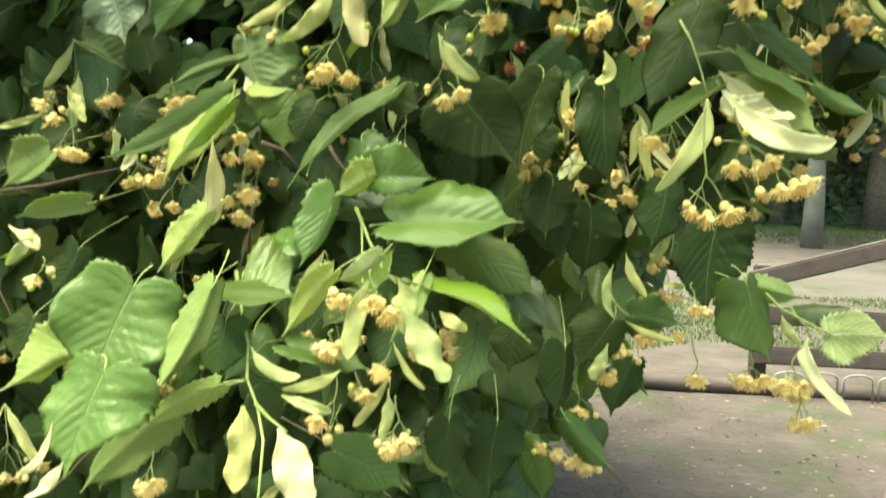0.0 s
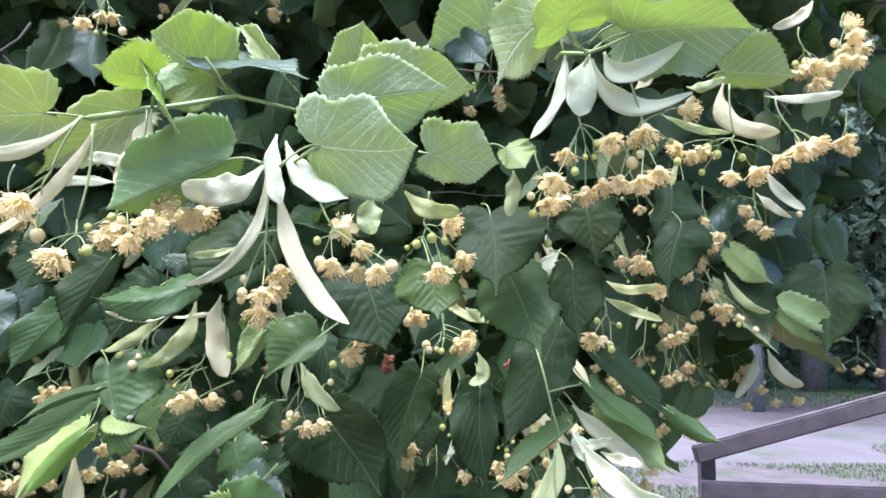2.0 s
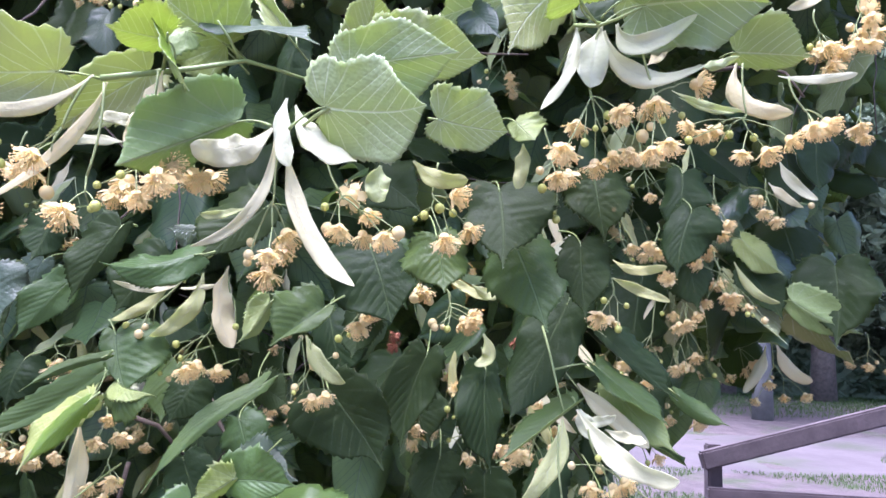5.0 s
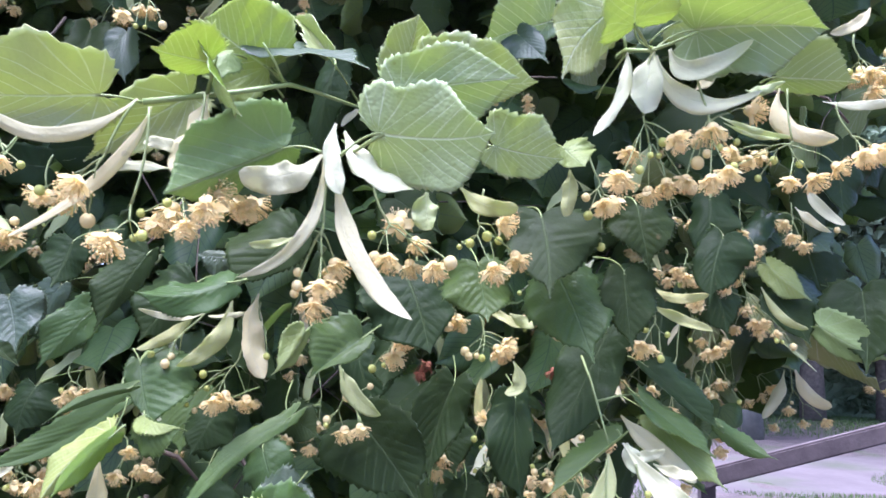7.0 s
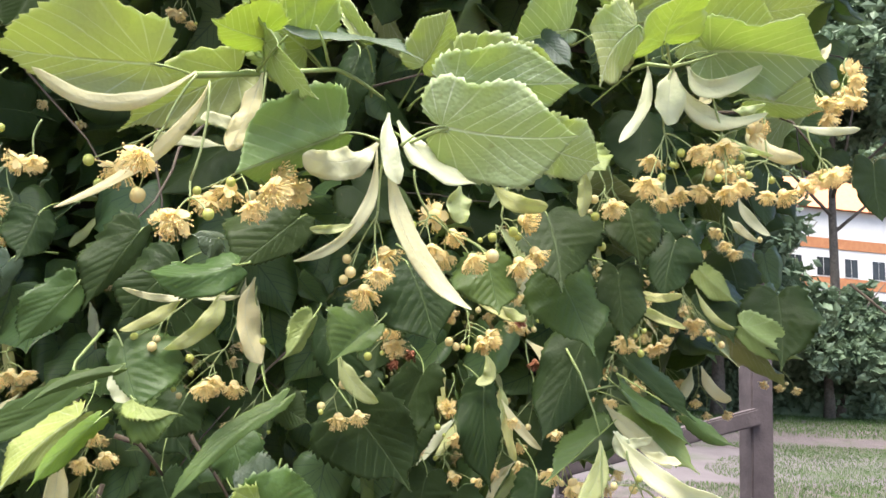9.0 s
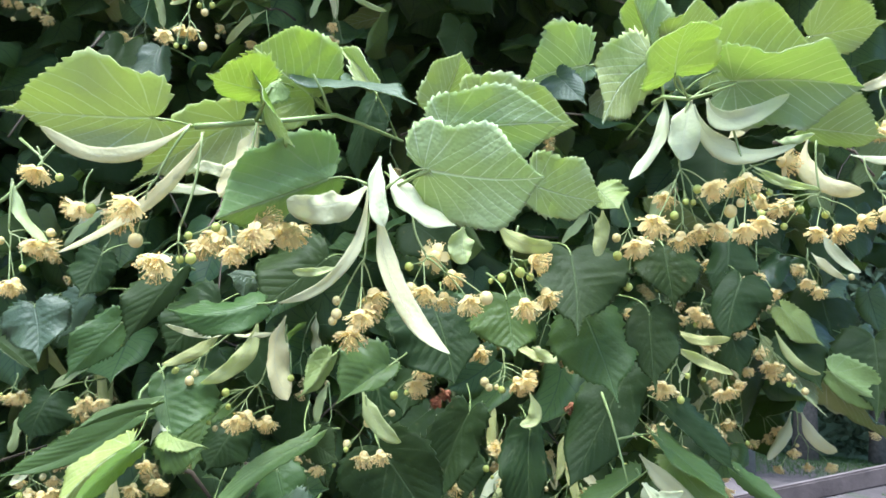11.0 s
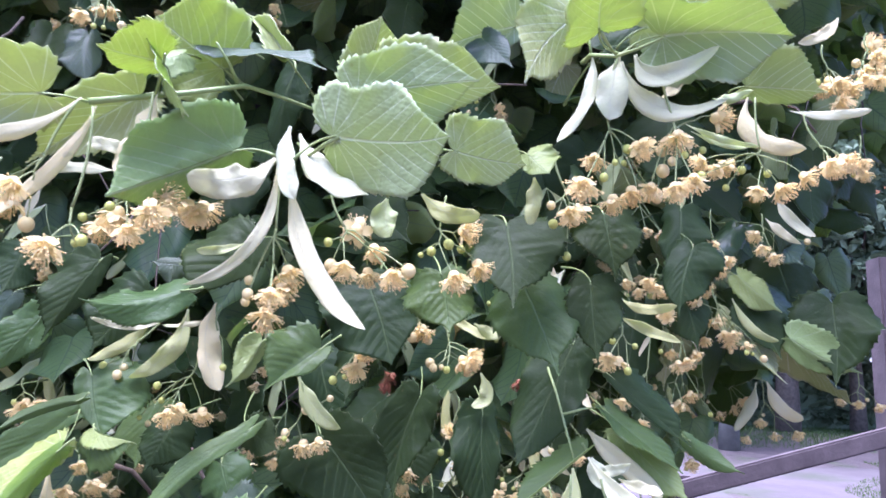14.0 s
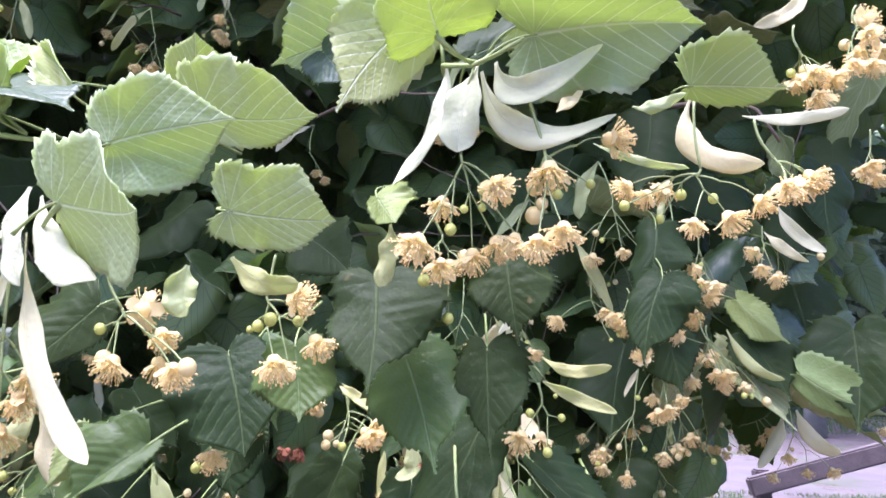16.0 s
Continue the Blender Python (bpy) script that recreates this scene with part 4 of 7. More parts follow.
leaf((-0.0538, 0.43, 1.6132), (-0.0933, 0.402, 1.6041), (0.0114, 0.0151), (-33, -33), (0.50, 0.50), (0.37, -0.71, 0.6), MID_LIT, stalk=(-0.0472, 0.44, 1.6165))
leaf((-0.0239, 0.452, 1.6452), (-0.0562, 0.44, 1.6095), (0.0125, 0.0270), (-8, -8), (0.26, 0.50), (0.13, -0.97, 0.2))
leaf((-0.0665, 0.462, 1.6313), (-0.0814, 0.456, 1.6317), (0.0120, 0.0041), (-4, -4), (0.20, 0.47), (0.37, -0.92, 0.14), SHEEN_GREY)
leaf((-0.0908, 0.485, 1.6177), (-0.1168, 0.475, 1.5819), (0.0175, 0.0248), (-15, -15), (0.50, 0.50), (0.17, -0.97, 0.15))
leaf((-0.1132, 0.472, 1.5693), (-0.0953, 0.456, 1.5337), (0.0291, 0.0081), (6, 6), (0.50, 0.19), (0.03, -0.91, 0.42), MID_LIT, stalk=(-0.1194, 0.475, 1.5776))
leaf((-0.1109, 0.455, 1.5554), (-0.1486, 0.44, 1.5351), (0.0031, 0.0040), (-40, -40), (0.49, 0.48), (0.32, -0.94, 0.11), MID_LIT, stalk=(-0.1082, 0.46, 1.5593))
leaf((-0.1164, 0.452, 1.5296), (-0.141, 0.44, 1.4962), (0.0069, 0.0049), (-22, -22), (0.50, 0.50), (0.41, -0.91, 0.03), YOUNG, stalk=(-0.1105, 0.455, 1.5357))
leaf((-0.0997, 0.452, 1.5417), (-0.0723, 0.44, 1.5355), (0.0104, 0.0190), (81, 81), (0.16, 0.50), (-0.32, -0.24, -0.92), MID_LIT)
leaf((-0.2238, 0.522, 1.6086), (-0.2091, 0.512, 1.5729), (0.0217, 0.0223), (5, 5), (0.25, 0.28), (0.01, -0.96, 0.27), SHEEN_GREY)
leaf((0.0191, 0.422, 1.5857), (-0.0028, 0.402, 1.5648), (0.0078, 0.0197), (22, 22), (0.27, 0.45), (0.17, -0.79, 0.58), MID_LIT, stalk=(0.0271, 0.44, 1.5944))
leaf((-0.0123, 0.432, 1.5884), (-0.0265, 0.425, 1.5656), (0.0094, 0.0049), (29, 29), (0.28, 0.49), (-0.52, 0.85, 0.06), MID_LIT)
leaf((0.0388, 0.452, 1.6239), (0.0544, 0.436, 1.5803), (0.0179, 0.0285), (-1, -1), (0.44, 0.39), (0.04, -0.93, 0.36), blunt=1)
leaf((0.0776, 0.422, 1.6269), (0.0832, 0.412, 1.596), (0.0153, 0.0203), (-9, -9), (0.50, 0.40), (0, -0.95, 0.31), MID_LIT)
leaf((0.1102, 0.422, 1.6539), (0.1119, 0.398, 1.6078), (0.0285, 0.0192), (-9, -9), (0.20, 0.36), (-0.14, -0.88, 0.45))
leaf((0.1215, 0.434, 1.6241), (0.1368, 0.414, 1.5775), (0.0213, 0.0229), (-3, -3), (0.34, 0.28), (-0.23, -0.92, 0.32), MID_LIT)
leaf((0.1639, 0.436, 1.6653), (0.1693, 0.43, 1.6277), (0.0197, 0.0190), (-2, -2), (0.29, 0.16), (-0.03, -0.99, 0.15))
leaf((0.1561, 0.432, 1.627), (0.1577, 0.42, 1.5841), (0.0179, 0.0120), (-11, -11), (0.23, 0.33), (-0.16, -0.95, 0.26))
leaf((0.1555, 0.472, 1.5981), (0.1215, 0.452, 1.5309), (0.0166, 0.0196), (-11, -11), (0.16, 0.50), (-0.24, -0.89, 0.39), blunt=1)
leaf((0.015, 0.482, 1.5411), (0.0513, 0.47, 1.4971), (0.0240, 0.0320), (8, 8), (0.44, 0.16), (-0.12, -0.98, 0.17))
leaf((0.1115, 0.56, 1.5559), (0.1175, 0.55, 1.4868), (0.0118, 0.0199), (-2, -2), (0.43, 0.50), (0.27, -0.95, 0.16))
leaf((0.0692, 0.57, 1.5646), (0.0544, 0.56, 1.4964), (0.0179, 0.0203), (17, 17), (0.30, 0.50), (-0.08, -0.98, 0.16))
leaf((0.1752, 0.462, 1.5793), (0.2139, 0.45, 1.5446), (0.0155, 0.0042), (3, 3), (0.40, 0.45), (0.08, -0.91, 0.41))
leaf((0.1708, 0.456, 1.5606), (0.2059, 0.44, 1.5318), (0.0171, 0.0133), (4, 4), (0.50, 0.34), (0.34, -0.58, 0.74), MID_LIT)
leaf((0.1799, 0.462, 1.5507), (0.2111, 0.44, 1.5164), (0.0109, 0.0095), (2, 2), (0.44, 0.50), (0.28, 0.9, -0.33), MID_LIT)
leaf((0.2198, 0.472, 1.5472), (0.2459, 0.46, 1.5313), (0.0065, 0.0056), (-25, -25), (0.43, 0.47), (-0.25, -0.92, 0.29), MID_LIT)
leaf((0.1555, 0.44, 1.5399), (0.1126, 0.42, 1.5108), (0.0034, 0.0133), (40, 40), (0.50, 0.34), (-0.48, -0.21, 0.85), MID_LIT, stalk=(0.154, 0.44, 1.5447))
leaf((-0.0478, 0.522, 1.4864), (-0.0055, 0.51, 1.4832), (0.0235, 0.0153), (-4, -4), (0.21, 0.50), (-0.22, -0.88, 0.42), SHEEN_GREY)
leaf((-0.2057, 0.55, 1.6205), (-0.2189, 0.55, 1.5869), (0.0095, 0.0141), (0, 0), (0.50, 0.43), (0, -1, 0), SHEEN_GREY)
leaf((-0.1569, 0.42, 1.425), (-0.1694, 0.4, 1.3747), (0.0302, 0.0299), (0, 0), (0.25, 0.25), (0.26, -0.92, 0.3), SHEEN_PALE, blunt=1, stalk=(-0.1511, 0.43, 1.4361))
leaf((-0.153, 0.382, 1.3877), (-0.1616, 0.36, 1.3391), (0.0301, 0.0217), (6, 6), (0.17, 0.44), (0.09, -0.91, 0.4), SHEEN_PALE, stalk=(-0.1737, 0.4, 1.3872))
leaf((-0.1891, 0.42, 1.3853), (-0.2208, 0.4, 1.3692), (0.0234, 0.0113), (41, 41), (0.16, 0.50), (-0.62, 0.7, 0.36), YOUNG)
leaf((-0.1133, 0.42, 1.4253), (-0.1376, 0.4, 1.3701), (0.0131, 0.0098), (41, 41), (0.50, 0.43), (-0.51, 0.85, -0.08), MID_LIT, stalk=(-0.1111, 0.44, 1.4447))
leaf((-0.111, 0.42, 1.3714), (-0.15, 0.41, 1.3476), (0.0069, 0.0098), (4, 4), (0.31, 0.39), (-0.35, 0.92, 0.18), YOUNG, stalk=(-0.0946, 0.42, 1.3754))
leaf((-0.1169, 0.452, 1.4026), (-0.1188, 0.44, 1.369), (0.0159, 0.0194), (-9, -9), (0.39, 0.39), (0.03, -0.94, 0.33), MID_LIT)
leaf((-0.1483, 0.44, 1.3456), (-0.1882, 0.42, 1.3074), (0.0097, 0.0145), (11, 11), (0.49, 0.50), (-0.4, 0.92, -0.07), MID_LIT)
leaf((-0.0265, 0.482, 1.5415), (-0.0822, 0.455, 1.4809), (0.0052, 0.0063), (1, 1), (0.39, 0.41), (0, -0.91, 0.41), SHEEN_PALE, stalk=(-0.0121, 0.5, 1.5488))
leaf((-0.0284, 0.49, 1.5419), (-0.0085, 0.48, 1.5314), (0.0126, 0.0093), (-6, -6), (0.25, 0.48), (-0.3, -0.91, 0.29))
leaf((-0.1483, 0.53, 1.5434), (-0.2307, 0.52, 1.4988), (0.0065, 0.0132), (11, 11), (0.43, 0.50), (-0.01, -0.97, 0.24), MID_LIT)
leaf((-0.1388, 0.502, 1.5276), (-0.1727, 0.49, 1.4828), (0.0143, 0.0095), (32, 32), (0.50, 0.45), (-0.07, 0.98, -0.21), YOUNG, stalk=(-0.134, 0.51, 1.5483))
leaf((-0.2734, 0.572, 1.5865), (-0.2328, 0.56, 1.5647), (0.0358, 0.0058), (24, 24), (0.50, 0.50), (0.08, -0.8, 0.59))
leaf((-0.271, 0.572, 1.4657), (-0.3187, 0.56, 1.4543), (0.0121, 0.0074), (-9, -9), (0.43, 0.37), (-0.31, 0.87, 0.39), MID_LIT)
leaf((-0.3002, 0.572, 1.5041), (-0.329, 0.56, 1.4767), (0.0193, 0.0082), (3, 3), (0.25, 0.50), (-0.38, 0.92, -0), MID_LIT)
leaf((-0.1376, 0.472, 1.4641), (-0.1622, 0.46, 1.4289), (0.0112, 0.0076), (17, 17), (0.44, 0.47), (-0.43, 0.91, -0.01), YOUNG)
leaf((-0.1249, 0.442, 1.4213), (-0.0665, 0.43, 1.4227), (0.0145, 0.0077), (4, 4), (0.43, 0.50), (-0.12, -0.48, 0.87), MID_LIT)
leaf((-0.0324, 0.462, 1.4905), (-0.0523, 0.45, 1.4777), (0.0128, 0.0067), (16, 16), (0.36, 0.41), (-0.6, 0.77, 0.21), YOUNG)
leaf((-0.0543, 0.456, 1.4784), (-0.0686, 0.432, 1.4366), (0.0058, 0.0151), (-22, -22), (0.36, 0.50), (0.54, -0.8, 0.28), SHEEN_PALE, stalk=(-0.0458, 0.46, 1.4786))
leaf((-0.0354, 0.466, 1.4889), (0.0047, 0.456, 1.4887), (0.0184, 0.0102), (9, 9), (0.49, 0.50), (-0.24, -0.97, 0.1), SHEEN_PALE, stalk=(-0.0428, 0.47, 1.4838))
leaf((-0.0191, 0.462, 1.4628), (0.0548, 0.443, 1.4663), (0.0282, 0.0199), (13, 13), (0.50, 0.50), (-0.22, -0.71, 0.67), SHEEN_PALE, stalk=(-0.032, 0.45, 1.4612))
leaf((0.0119, 0.475, 1.4541), (0.0665, 0.462, 1.421), (0.0155, 0.0177), (-17, -17), (0.49, 0.44), (-0.03, -0.95, 0.32), MID_LIT)
leaf((0.0483, 0.482, 1.4298), (0.0743, 0.47, 1.3999), (0.0126, 0.0086), (10, 10), (0.35, 0.32), (-0.05, -0.94, 0.34), SHEEN_GREY)
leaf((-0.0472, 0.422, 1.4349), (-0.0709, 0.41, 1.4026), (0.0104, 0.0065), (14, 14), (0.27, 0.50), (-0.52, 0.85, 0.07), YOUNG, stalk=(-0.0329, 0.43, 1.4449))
leaf((-0.0731, 0.432, 1.3936), (-0.0242, 0.42, 1.3848), (0.0119, 0.0114), (-3, -3), (0.41, 0.50), (0.03, -0.51, 0.86), MID_LIT)
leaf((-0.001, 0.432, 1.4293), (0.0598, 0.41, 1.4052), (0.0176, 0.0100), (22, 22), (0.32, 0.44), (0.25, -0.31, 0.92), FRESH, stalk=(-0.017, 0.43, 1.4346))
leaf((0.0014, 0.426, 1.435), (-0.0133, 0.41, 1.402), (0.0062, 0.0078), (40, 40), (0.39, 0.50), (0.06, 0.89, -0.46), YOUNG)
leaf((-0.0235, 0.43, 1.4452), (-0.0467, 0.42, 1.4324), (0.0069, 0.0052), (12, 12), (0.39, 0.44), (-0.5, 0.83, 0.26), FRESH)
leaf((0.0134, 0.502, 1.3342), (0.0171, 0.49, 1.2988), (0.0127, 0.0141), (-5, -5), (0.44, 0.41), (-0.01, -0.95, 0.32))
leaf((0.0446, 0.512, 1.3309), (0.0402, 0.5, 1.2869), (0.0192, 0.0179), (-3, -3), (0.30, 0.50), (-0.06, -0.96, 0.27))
leaf((-0.0558, 0.472, 1.3209), (-0.0064, 0.45, 1.3061), (0.0160, 0.0180), (-7, -7), (0.50, 0.30), (-0.33, -0.91, 0.25), MID_LIT)
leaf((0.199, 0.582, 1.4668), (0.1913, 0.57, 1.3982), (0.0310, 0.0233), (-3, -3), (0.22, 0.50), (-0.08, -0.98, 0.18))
leaf((0.2059, 0.532, 1.4271), (0.2198, 0.52, 1.3777), (0.0141, 0.0248), (-14, -14), (0.47, 0.48), (0.1, -0.96, 0.26), MID_LIT, stalk=(0.2009, 0.55, 1.4376))
leaf((0.2092, 0.542, 1.4264), (0.24, 0.53, 1.4185), (0.0099, 0.0088), (22, 22), (0.50, 0.50), (0.34, 0.94, -0.1), MID_LIT)
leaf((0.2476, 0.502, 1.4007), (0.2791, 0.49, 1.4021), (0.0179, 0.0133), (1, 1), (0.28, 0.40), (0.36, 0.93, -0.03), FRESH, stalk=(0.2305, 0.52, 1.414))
leaf((0.2344, 0.522, 1.4083), (0.2727, 0.51, 1.4132), (0.0099, 0.0057), (-17, -17), (0.50, 0.50), (-0.32, -0.82, 0.47), SHEEN_GREY)
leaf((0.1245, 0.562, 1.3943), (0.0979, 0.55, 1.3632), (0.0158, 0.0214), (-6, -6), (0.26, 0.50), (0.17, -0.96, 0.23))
leaf((0.1374, 0.562, 1.3981), (0.1701, 0.55, 1.3946), (0.0156, 0.0063), (-4, -4), (0.39, 0.49), (-0.33, -0.93, 0.16), MID_LIT)
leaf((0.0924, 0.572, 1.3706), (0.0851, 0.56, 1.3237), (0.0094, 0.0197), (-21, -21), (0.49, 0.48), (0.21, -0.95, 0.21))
leaf((0.0945, 0.552, 1.3233), (0.126, 0.54, 1.2939), (0.0113, 0.0132), (-29, -29), (0.40, 0.50), (-0.1, -0.95, 0.28), MID_LIT)
leaf((0.3629, 0.642, 1.6211), (0.4125, 0.63, 1.5957), (0.0129, 0.0210), (20, 20), (0.45, 0.38), (0.28, 0.95, 0.1), MID_LIT)
leaf((0.327, 0.652, 1.6717), (0.356, 0.64, 1.6417), (0.0121, 0.0129), (15, 15), (0.50, 0.28), (0.29, 0.95, -0.1), MID_LIT)
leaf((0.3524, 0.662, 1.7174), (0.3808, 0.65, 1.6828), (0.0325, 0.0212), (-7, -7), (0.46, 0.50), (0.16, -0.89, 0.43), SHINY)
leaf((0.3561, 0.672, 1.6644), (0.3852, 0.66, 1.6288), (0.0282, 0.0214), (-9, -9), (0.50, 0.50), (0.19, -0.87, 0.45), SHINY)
leaf((0.3897, 0.66, 1.6524), (0.4125, 0.65, 1.6249), (0.0272, 0.0176), (-9, -9), (0.47, 0.50), (0.18, -0.87, 0.46), SHINY)
leaf((0.3374, 0.68, 1.7197), (0.3024, 0.67, 1.6711), (0.0156, 0.0159), (-19, -19), (0.50, 0.28), (-0.38, -0.81, 0.44), SHINY)
leaf((0.2618, 0.6, 1.7129), (0.2507, 0.59, 1.6581), (0.0211, 0.0146), (-17, -17), (0.30, 0.50), (-0.11, -0.97, 0.2))
leaf((0.2641, 0.62, 1.6581), (0.2766, 0.61, 1.6064), (0.0199, 0.0205), (-13, -13), (0.39, 0.50), (-0.07, -0.98, 0.17))
leaf((0.2562, 0.56, 1.6749), (0.2422, 0.55, 1.6241), (0.0228, 0.0144), (-15, -15), (0.27, 0.50), (-0.08, -0.97, 0.21))
leaf((-0.1753, 0.5, 1.6435), (-0.1806, 0.49, 1.6129), (0.0116, 0.0199), (-17, -17), (0.48, 0.28), (0.2, -0.94, 0.27))
leaf((0.03, 0.5, 1.5914), (0.0258, 0.49, 1.5597), (0.0143, 0.0123), (-19, -19), (0.24, 0.50), (-0.12, -0.94, 0.31))
leaf((0.0542, 0.6, 1.5391), (0.0727, 0.59, 1.4996), (0.0214, 0.0180), (-15, -15), (0.50, 0.42), (-0.08, -0.97, 0.21))
leaf((0.0002, 0.55, 1.5937), (0.0159, 0.54, 1.5442), (0.0257, 0.0151), (-15, -15), (0.50, 0.45), (-0.11, -0.98, 0.16))
leaf((-0.0866, 0.54, 1.5414), (-0.0993, 0.53, 1.5123), (0.0177, 0.0160), (-14, -14), (0.36, 0.44), (0.08, -0.95, 0.29))
leaf((0.0455, 0.47, 1.6269), (0.061, 0.46, 1.5897), (0.0158, 0.0155), (-13, -13), (0.39, 0.29), (-0.06, -0.97, 0.23), MID_LIT)
leaf((-0.1004, 0.57, 1.4855), (-0.0823, 0.56, 1.4501), (0.0195, 0.0194), (-11, -11), (0.50, 0.18), (-0.03, -0.97, 0.26))
leaf((0.0811, 0.6, 1.4906), (0.0764, 0.59, 1.4484), (0.0210, 0.0166), (-13, -13), (0.30, 0.50), (-0.06, -0.97, 0.24))
leaf((0.0743, 0.62, 1.4893), (0.089, 0.61, 1.4284), (0.0218, 0.0197), (-12, -12), (0.42, 0.43), (-0.05, -0.99, 0.15))
leaf((0.059, 0.58, 1.3921), (0.0519, 0.57, 1.3516), (0.0211, 0.0177), (-14, -14), (0.39, 0.48), (-0, -0.97, 0.24))
leaf((0.1465, 0.6, 1.3577), (0.1299, 0.59, 1.3159), (0.0135, 0.0158), (-21, -21), (0.38, 0.50), (0.02, -0.97, 0.23))
leaf((-0.0567, 0.55, 1.5163), (-0.0383, 0.54, 1.4811), (0.0171, 0.0181), (-14, -14), (0.50, 0.31), (-0.06, -0.97, 0.25), MID_LIT)
leaf((-0.2513, 0.62, 1.5492), (-0.2557, 0.61, 1.5119), (0.0259, 0.0201), (-10, -10), (0.37, 0.41), (-0, -0.97, 0.26))
leaf((-0.1141, 0.58, 1.5507), (-0.1192, 0.57, 1.5082), (0.0202, 0.0193), (-14, -14), (0.40, 0.50), (-0.01, -0.97, 0.23), MID_LIT)
leaf((-0.2696, 0.56, 1.433), (-0.2856, 0.55, 1.3998), (0.0137, 0.0204), (-17, -17), (0.43, 0.50), (0.15, -0.96, 0.22))
leaf((-0.2794, 0.52, 1.388), (-0.2894, 0.51, 1.3579), (0.0182, 0.0186), (-16, -16), (0.42, 0.50), (0.06, -0.95, 0.3))
leaf((-0.2554, 0.64, 1.8523), (-0.2524, 0.59, 1.7941), (0.0236, 0.0150), (20, 20), (0.50, 0.50), (0.23, -0.73, 0.64))
leaf((-0.2143, 0.62, 1.8429), (-0.2053, 0.61, 1.7935), (0.0129, 0.0199), (-25, -25), (0.50, 0.41), (0.18, -0.96, 0.23), SHEEN_GREY)
leaf((-0.1157, 0.5, 1.3866), (-0.1009, 0.49, 1.356), (0.0125, 0.0141), (-25, -25), (0.50, 0.50), (-0.07, -0.96, 0.28), MID_LIT)
leaf((0.1655, 0.6, 1.4914), (0.1533, 0.59, 1.445), (0.0162, 0.0185), (-17, -17), (0.44, 0.50), (0.04, -0.98, 0.2))
leaf((-0.1356, 0.44, 1.39), (-0.1378, 0.43, 1.3628), (0.0088, 0.0149), (-24, -24), (0.40, 0.49), (0.1, -0.94, 0.34), MID_LIT)
leaf((0.0919, 0.76, 1.6531), (0.0979, 0.75, 1.6168), (0.0134, 0.0121), (19, 19), (0.50, 0.50), (-0.04, -0.96, 0.26), YELLOW)
leaf((-0.109, 0.46, 1.4247), (-0.0732, 0.45, 1.4179), (0.0384, 0.0133), (16, 16), (0.16, 0.50), (0.04, -0.47, 0.88), SHEEN_PALE)
leaf((-0.0813, 0.45, 1.4499), (-0.0596, 0.455, 1.4694), (0.0204, 0.0167), (-7, -7), (0.34, 0.50), (-0.5, -0.52, 0.69), SHEEN_PALE)
leaf((0.0558, 0.5, 1.4263), (0.0846, 0.49, 1.3932), (0.0120, 0.0129), (-34, -34), (0.34, 0.39), (0.07, -0.94, 0.34), SHEEN_GREY)
leaf((-0.0371, 0.455, 1.4263), (-0.0171, 0.45, 1.4487), (0.0162, 0.0114), (-5, -5), (0.39, 0.50), (-0.59, -0.72, 0.37), SHEEN_PALE)
leaf((-0.0069, 0.332, 1.658), (-0.0442, 0.305, 1.6304), (0.0213, 0.0157), (23, 23), (0.35, 0.46), (-0.7, 0.63, 0.34), MID_LIT, blunt=1, stalk=(0.0086, 0.33, 1.6562))
# -- end leaves
# -- clusters
bract((-0.0644, 0.32, 1.6726), (-0.117, 0.305, 1.6612), 0.0075, (0.3, -0.94, -0.17), (-0.54, 0.61, 0.11))
bract((-0.0591, 0.322, 1.6702), (-0.1066, 0.316, 1.6138), 0.0060, (0.28, -0.95, -0.13), (-0.25, 0.37, 0.12))
bract((-0.0408, 0.332, 1.68), (-0.0499, 0.325, 1.644), 0.0117, (0.01, -0.98, 0.19), (-0.08, 0.54, 0.02))
bract((-0.0505, 0.33, 1.6471), (-0.0779, 0.328, 1.6473), 0.0055, (0.07, -0.96, 0.27), (0, 0.57, 0.07))
bract((-0.0451, 0.33, 1.6538), (-0.0611, 0.322, 1.6547), 0.0062, (0.44, -0.89, -0.1), (0.14, 0.58, 0.08))
bract((0.0082, 0.334, 1.6565), (-0.0212, 0.32, 1.6439), 0.0142, (0.41, -0.91, 0.05), (-0.38, 0.54, 0.09))
bract((0.0127, 0.338, 1.6564), (0.0491, 0.321, 1.5888), 0.0100, (-0.26, -0.96, 0.1), (0.3, 0.57, -0.03))
bract((0.0124, 0.338, 1.6714), (0.018, 0.33, 1.6387), 0.0089, (-0.09, -0.97, 0.22), (0.2, 0.58, 0.11))
bract((0.0165, 0.338, 1.6684), (0.0476, 0.3185, 1.6391), 0.0120, (-0.01, -0.84, 0.55), (0.26, 0.57, -0.08))
bract((0.0082, 0.339, 1.6571), (-0.0214, 0.33, 1.6034), 0.0060, (0.32, -0.95, -0.02), (-0.43, 0.58, 0.13))
bract((0.0007, 0.328, 1.6201), (-0.0162, 0.325, 1.616), 0.0038, (0.16, -0.98, 0.08), (-0.23, 0.48, 0.17), BRACT_GREEN)
bract((0.0514, 0.372, 1.6516), (0.0539, 0.368, 1.6336), 0.0130, (0.12, -0.97, 0.23), (0.17, 0.56, -0.04), BRACT_GREEN)
bract((0.0668, 0.372, 1.6546), (0.0928, 0.366, 1.6449), 0.0104, (-0.31, -0.91, -0.27), (0.32, 0.53, 0.04), BRACT_GREEN)
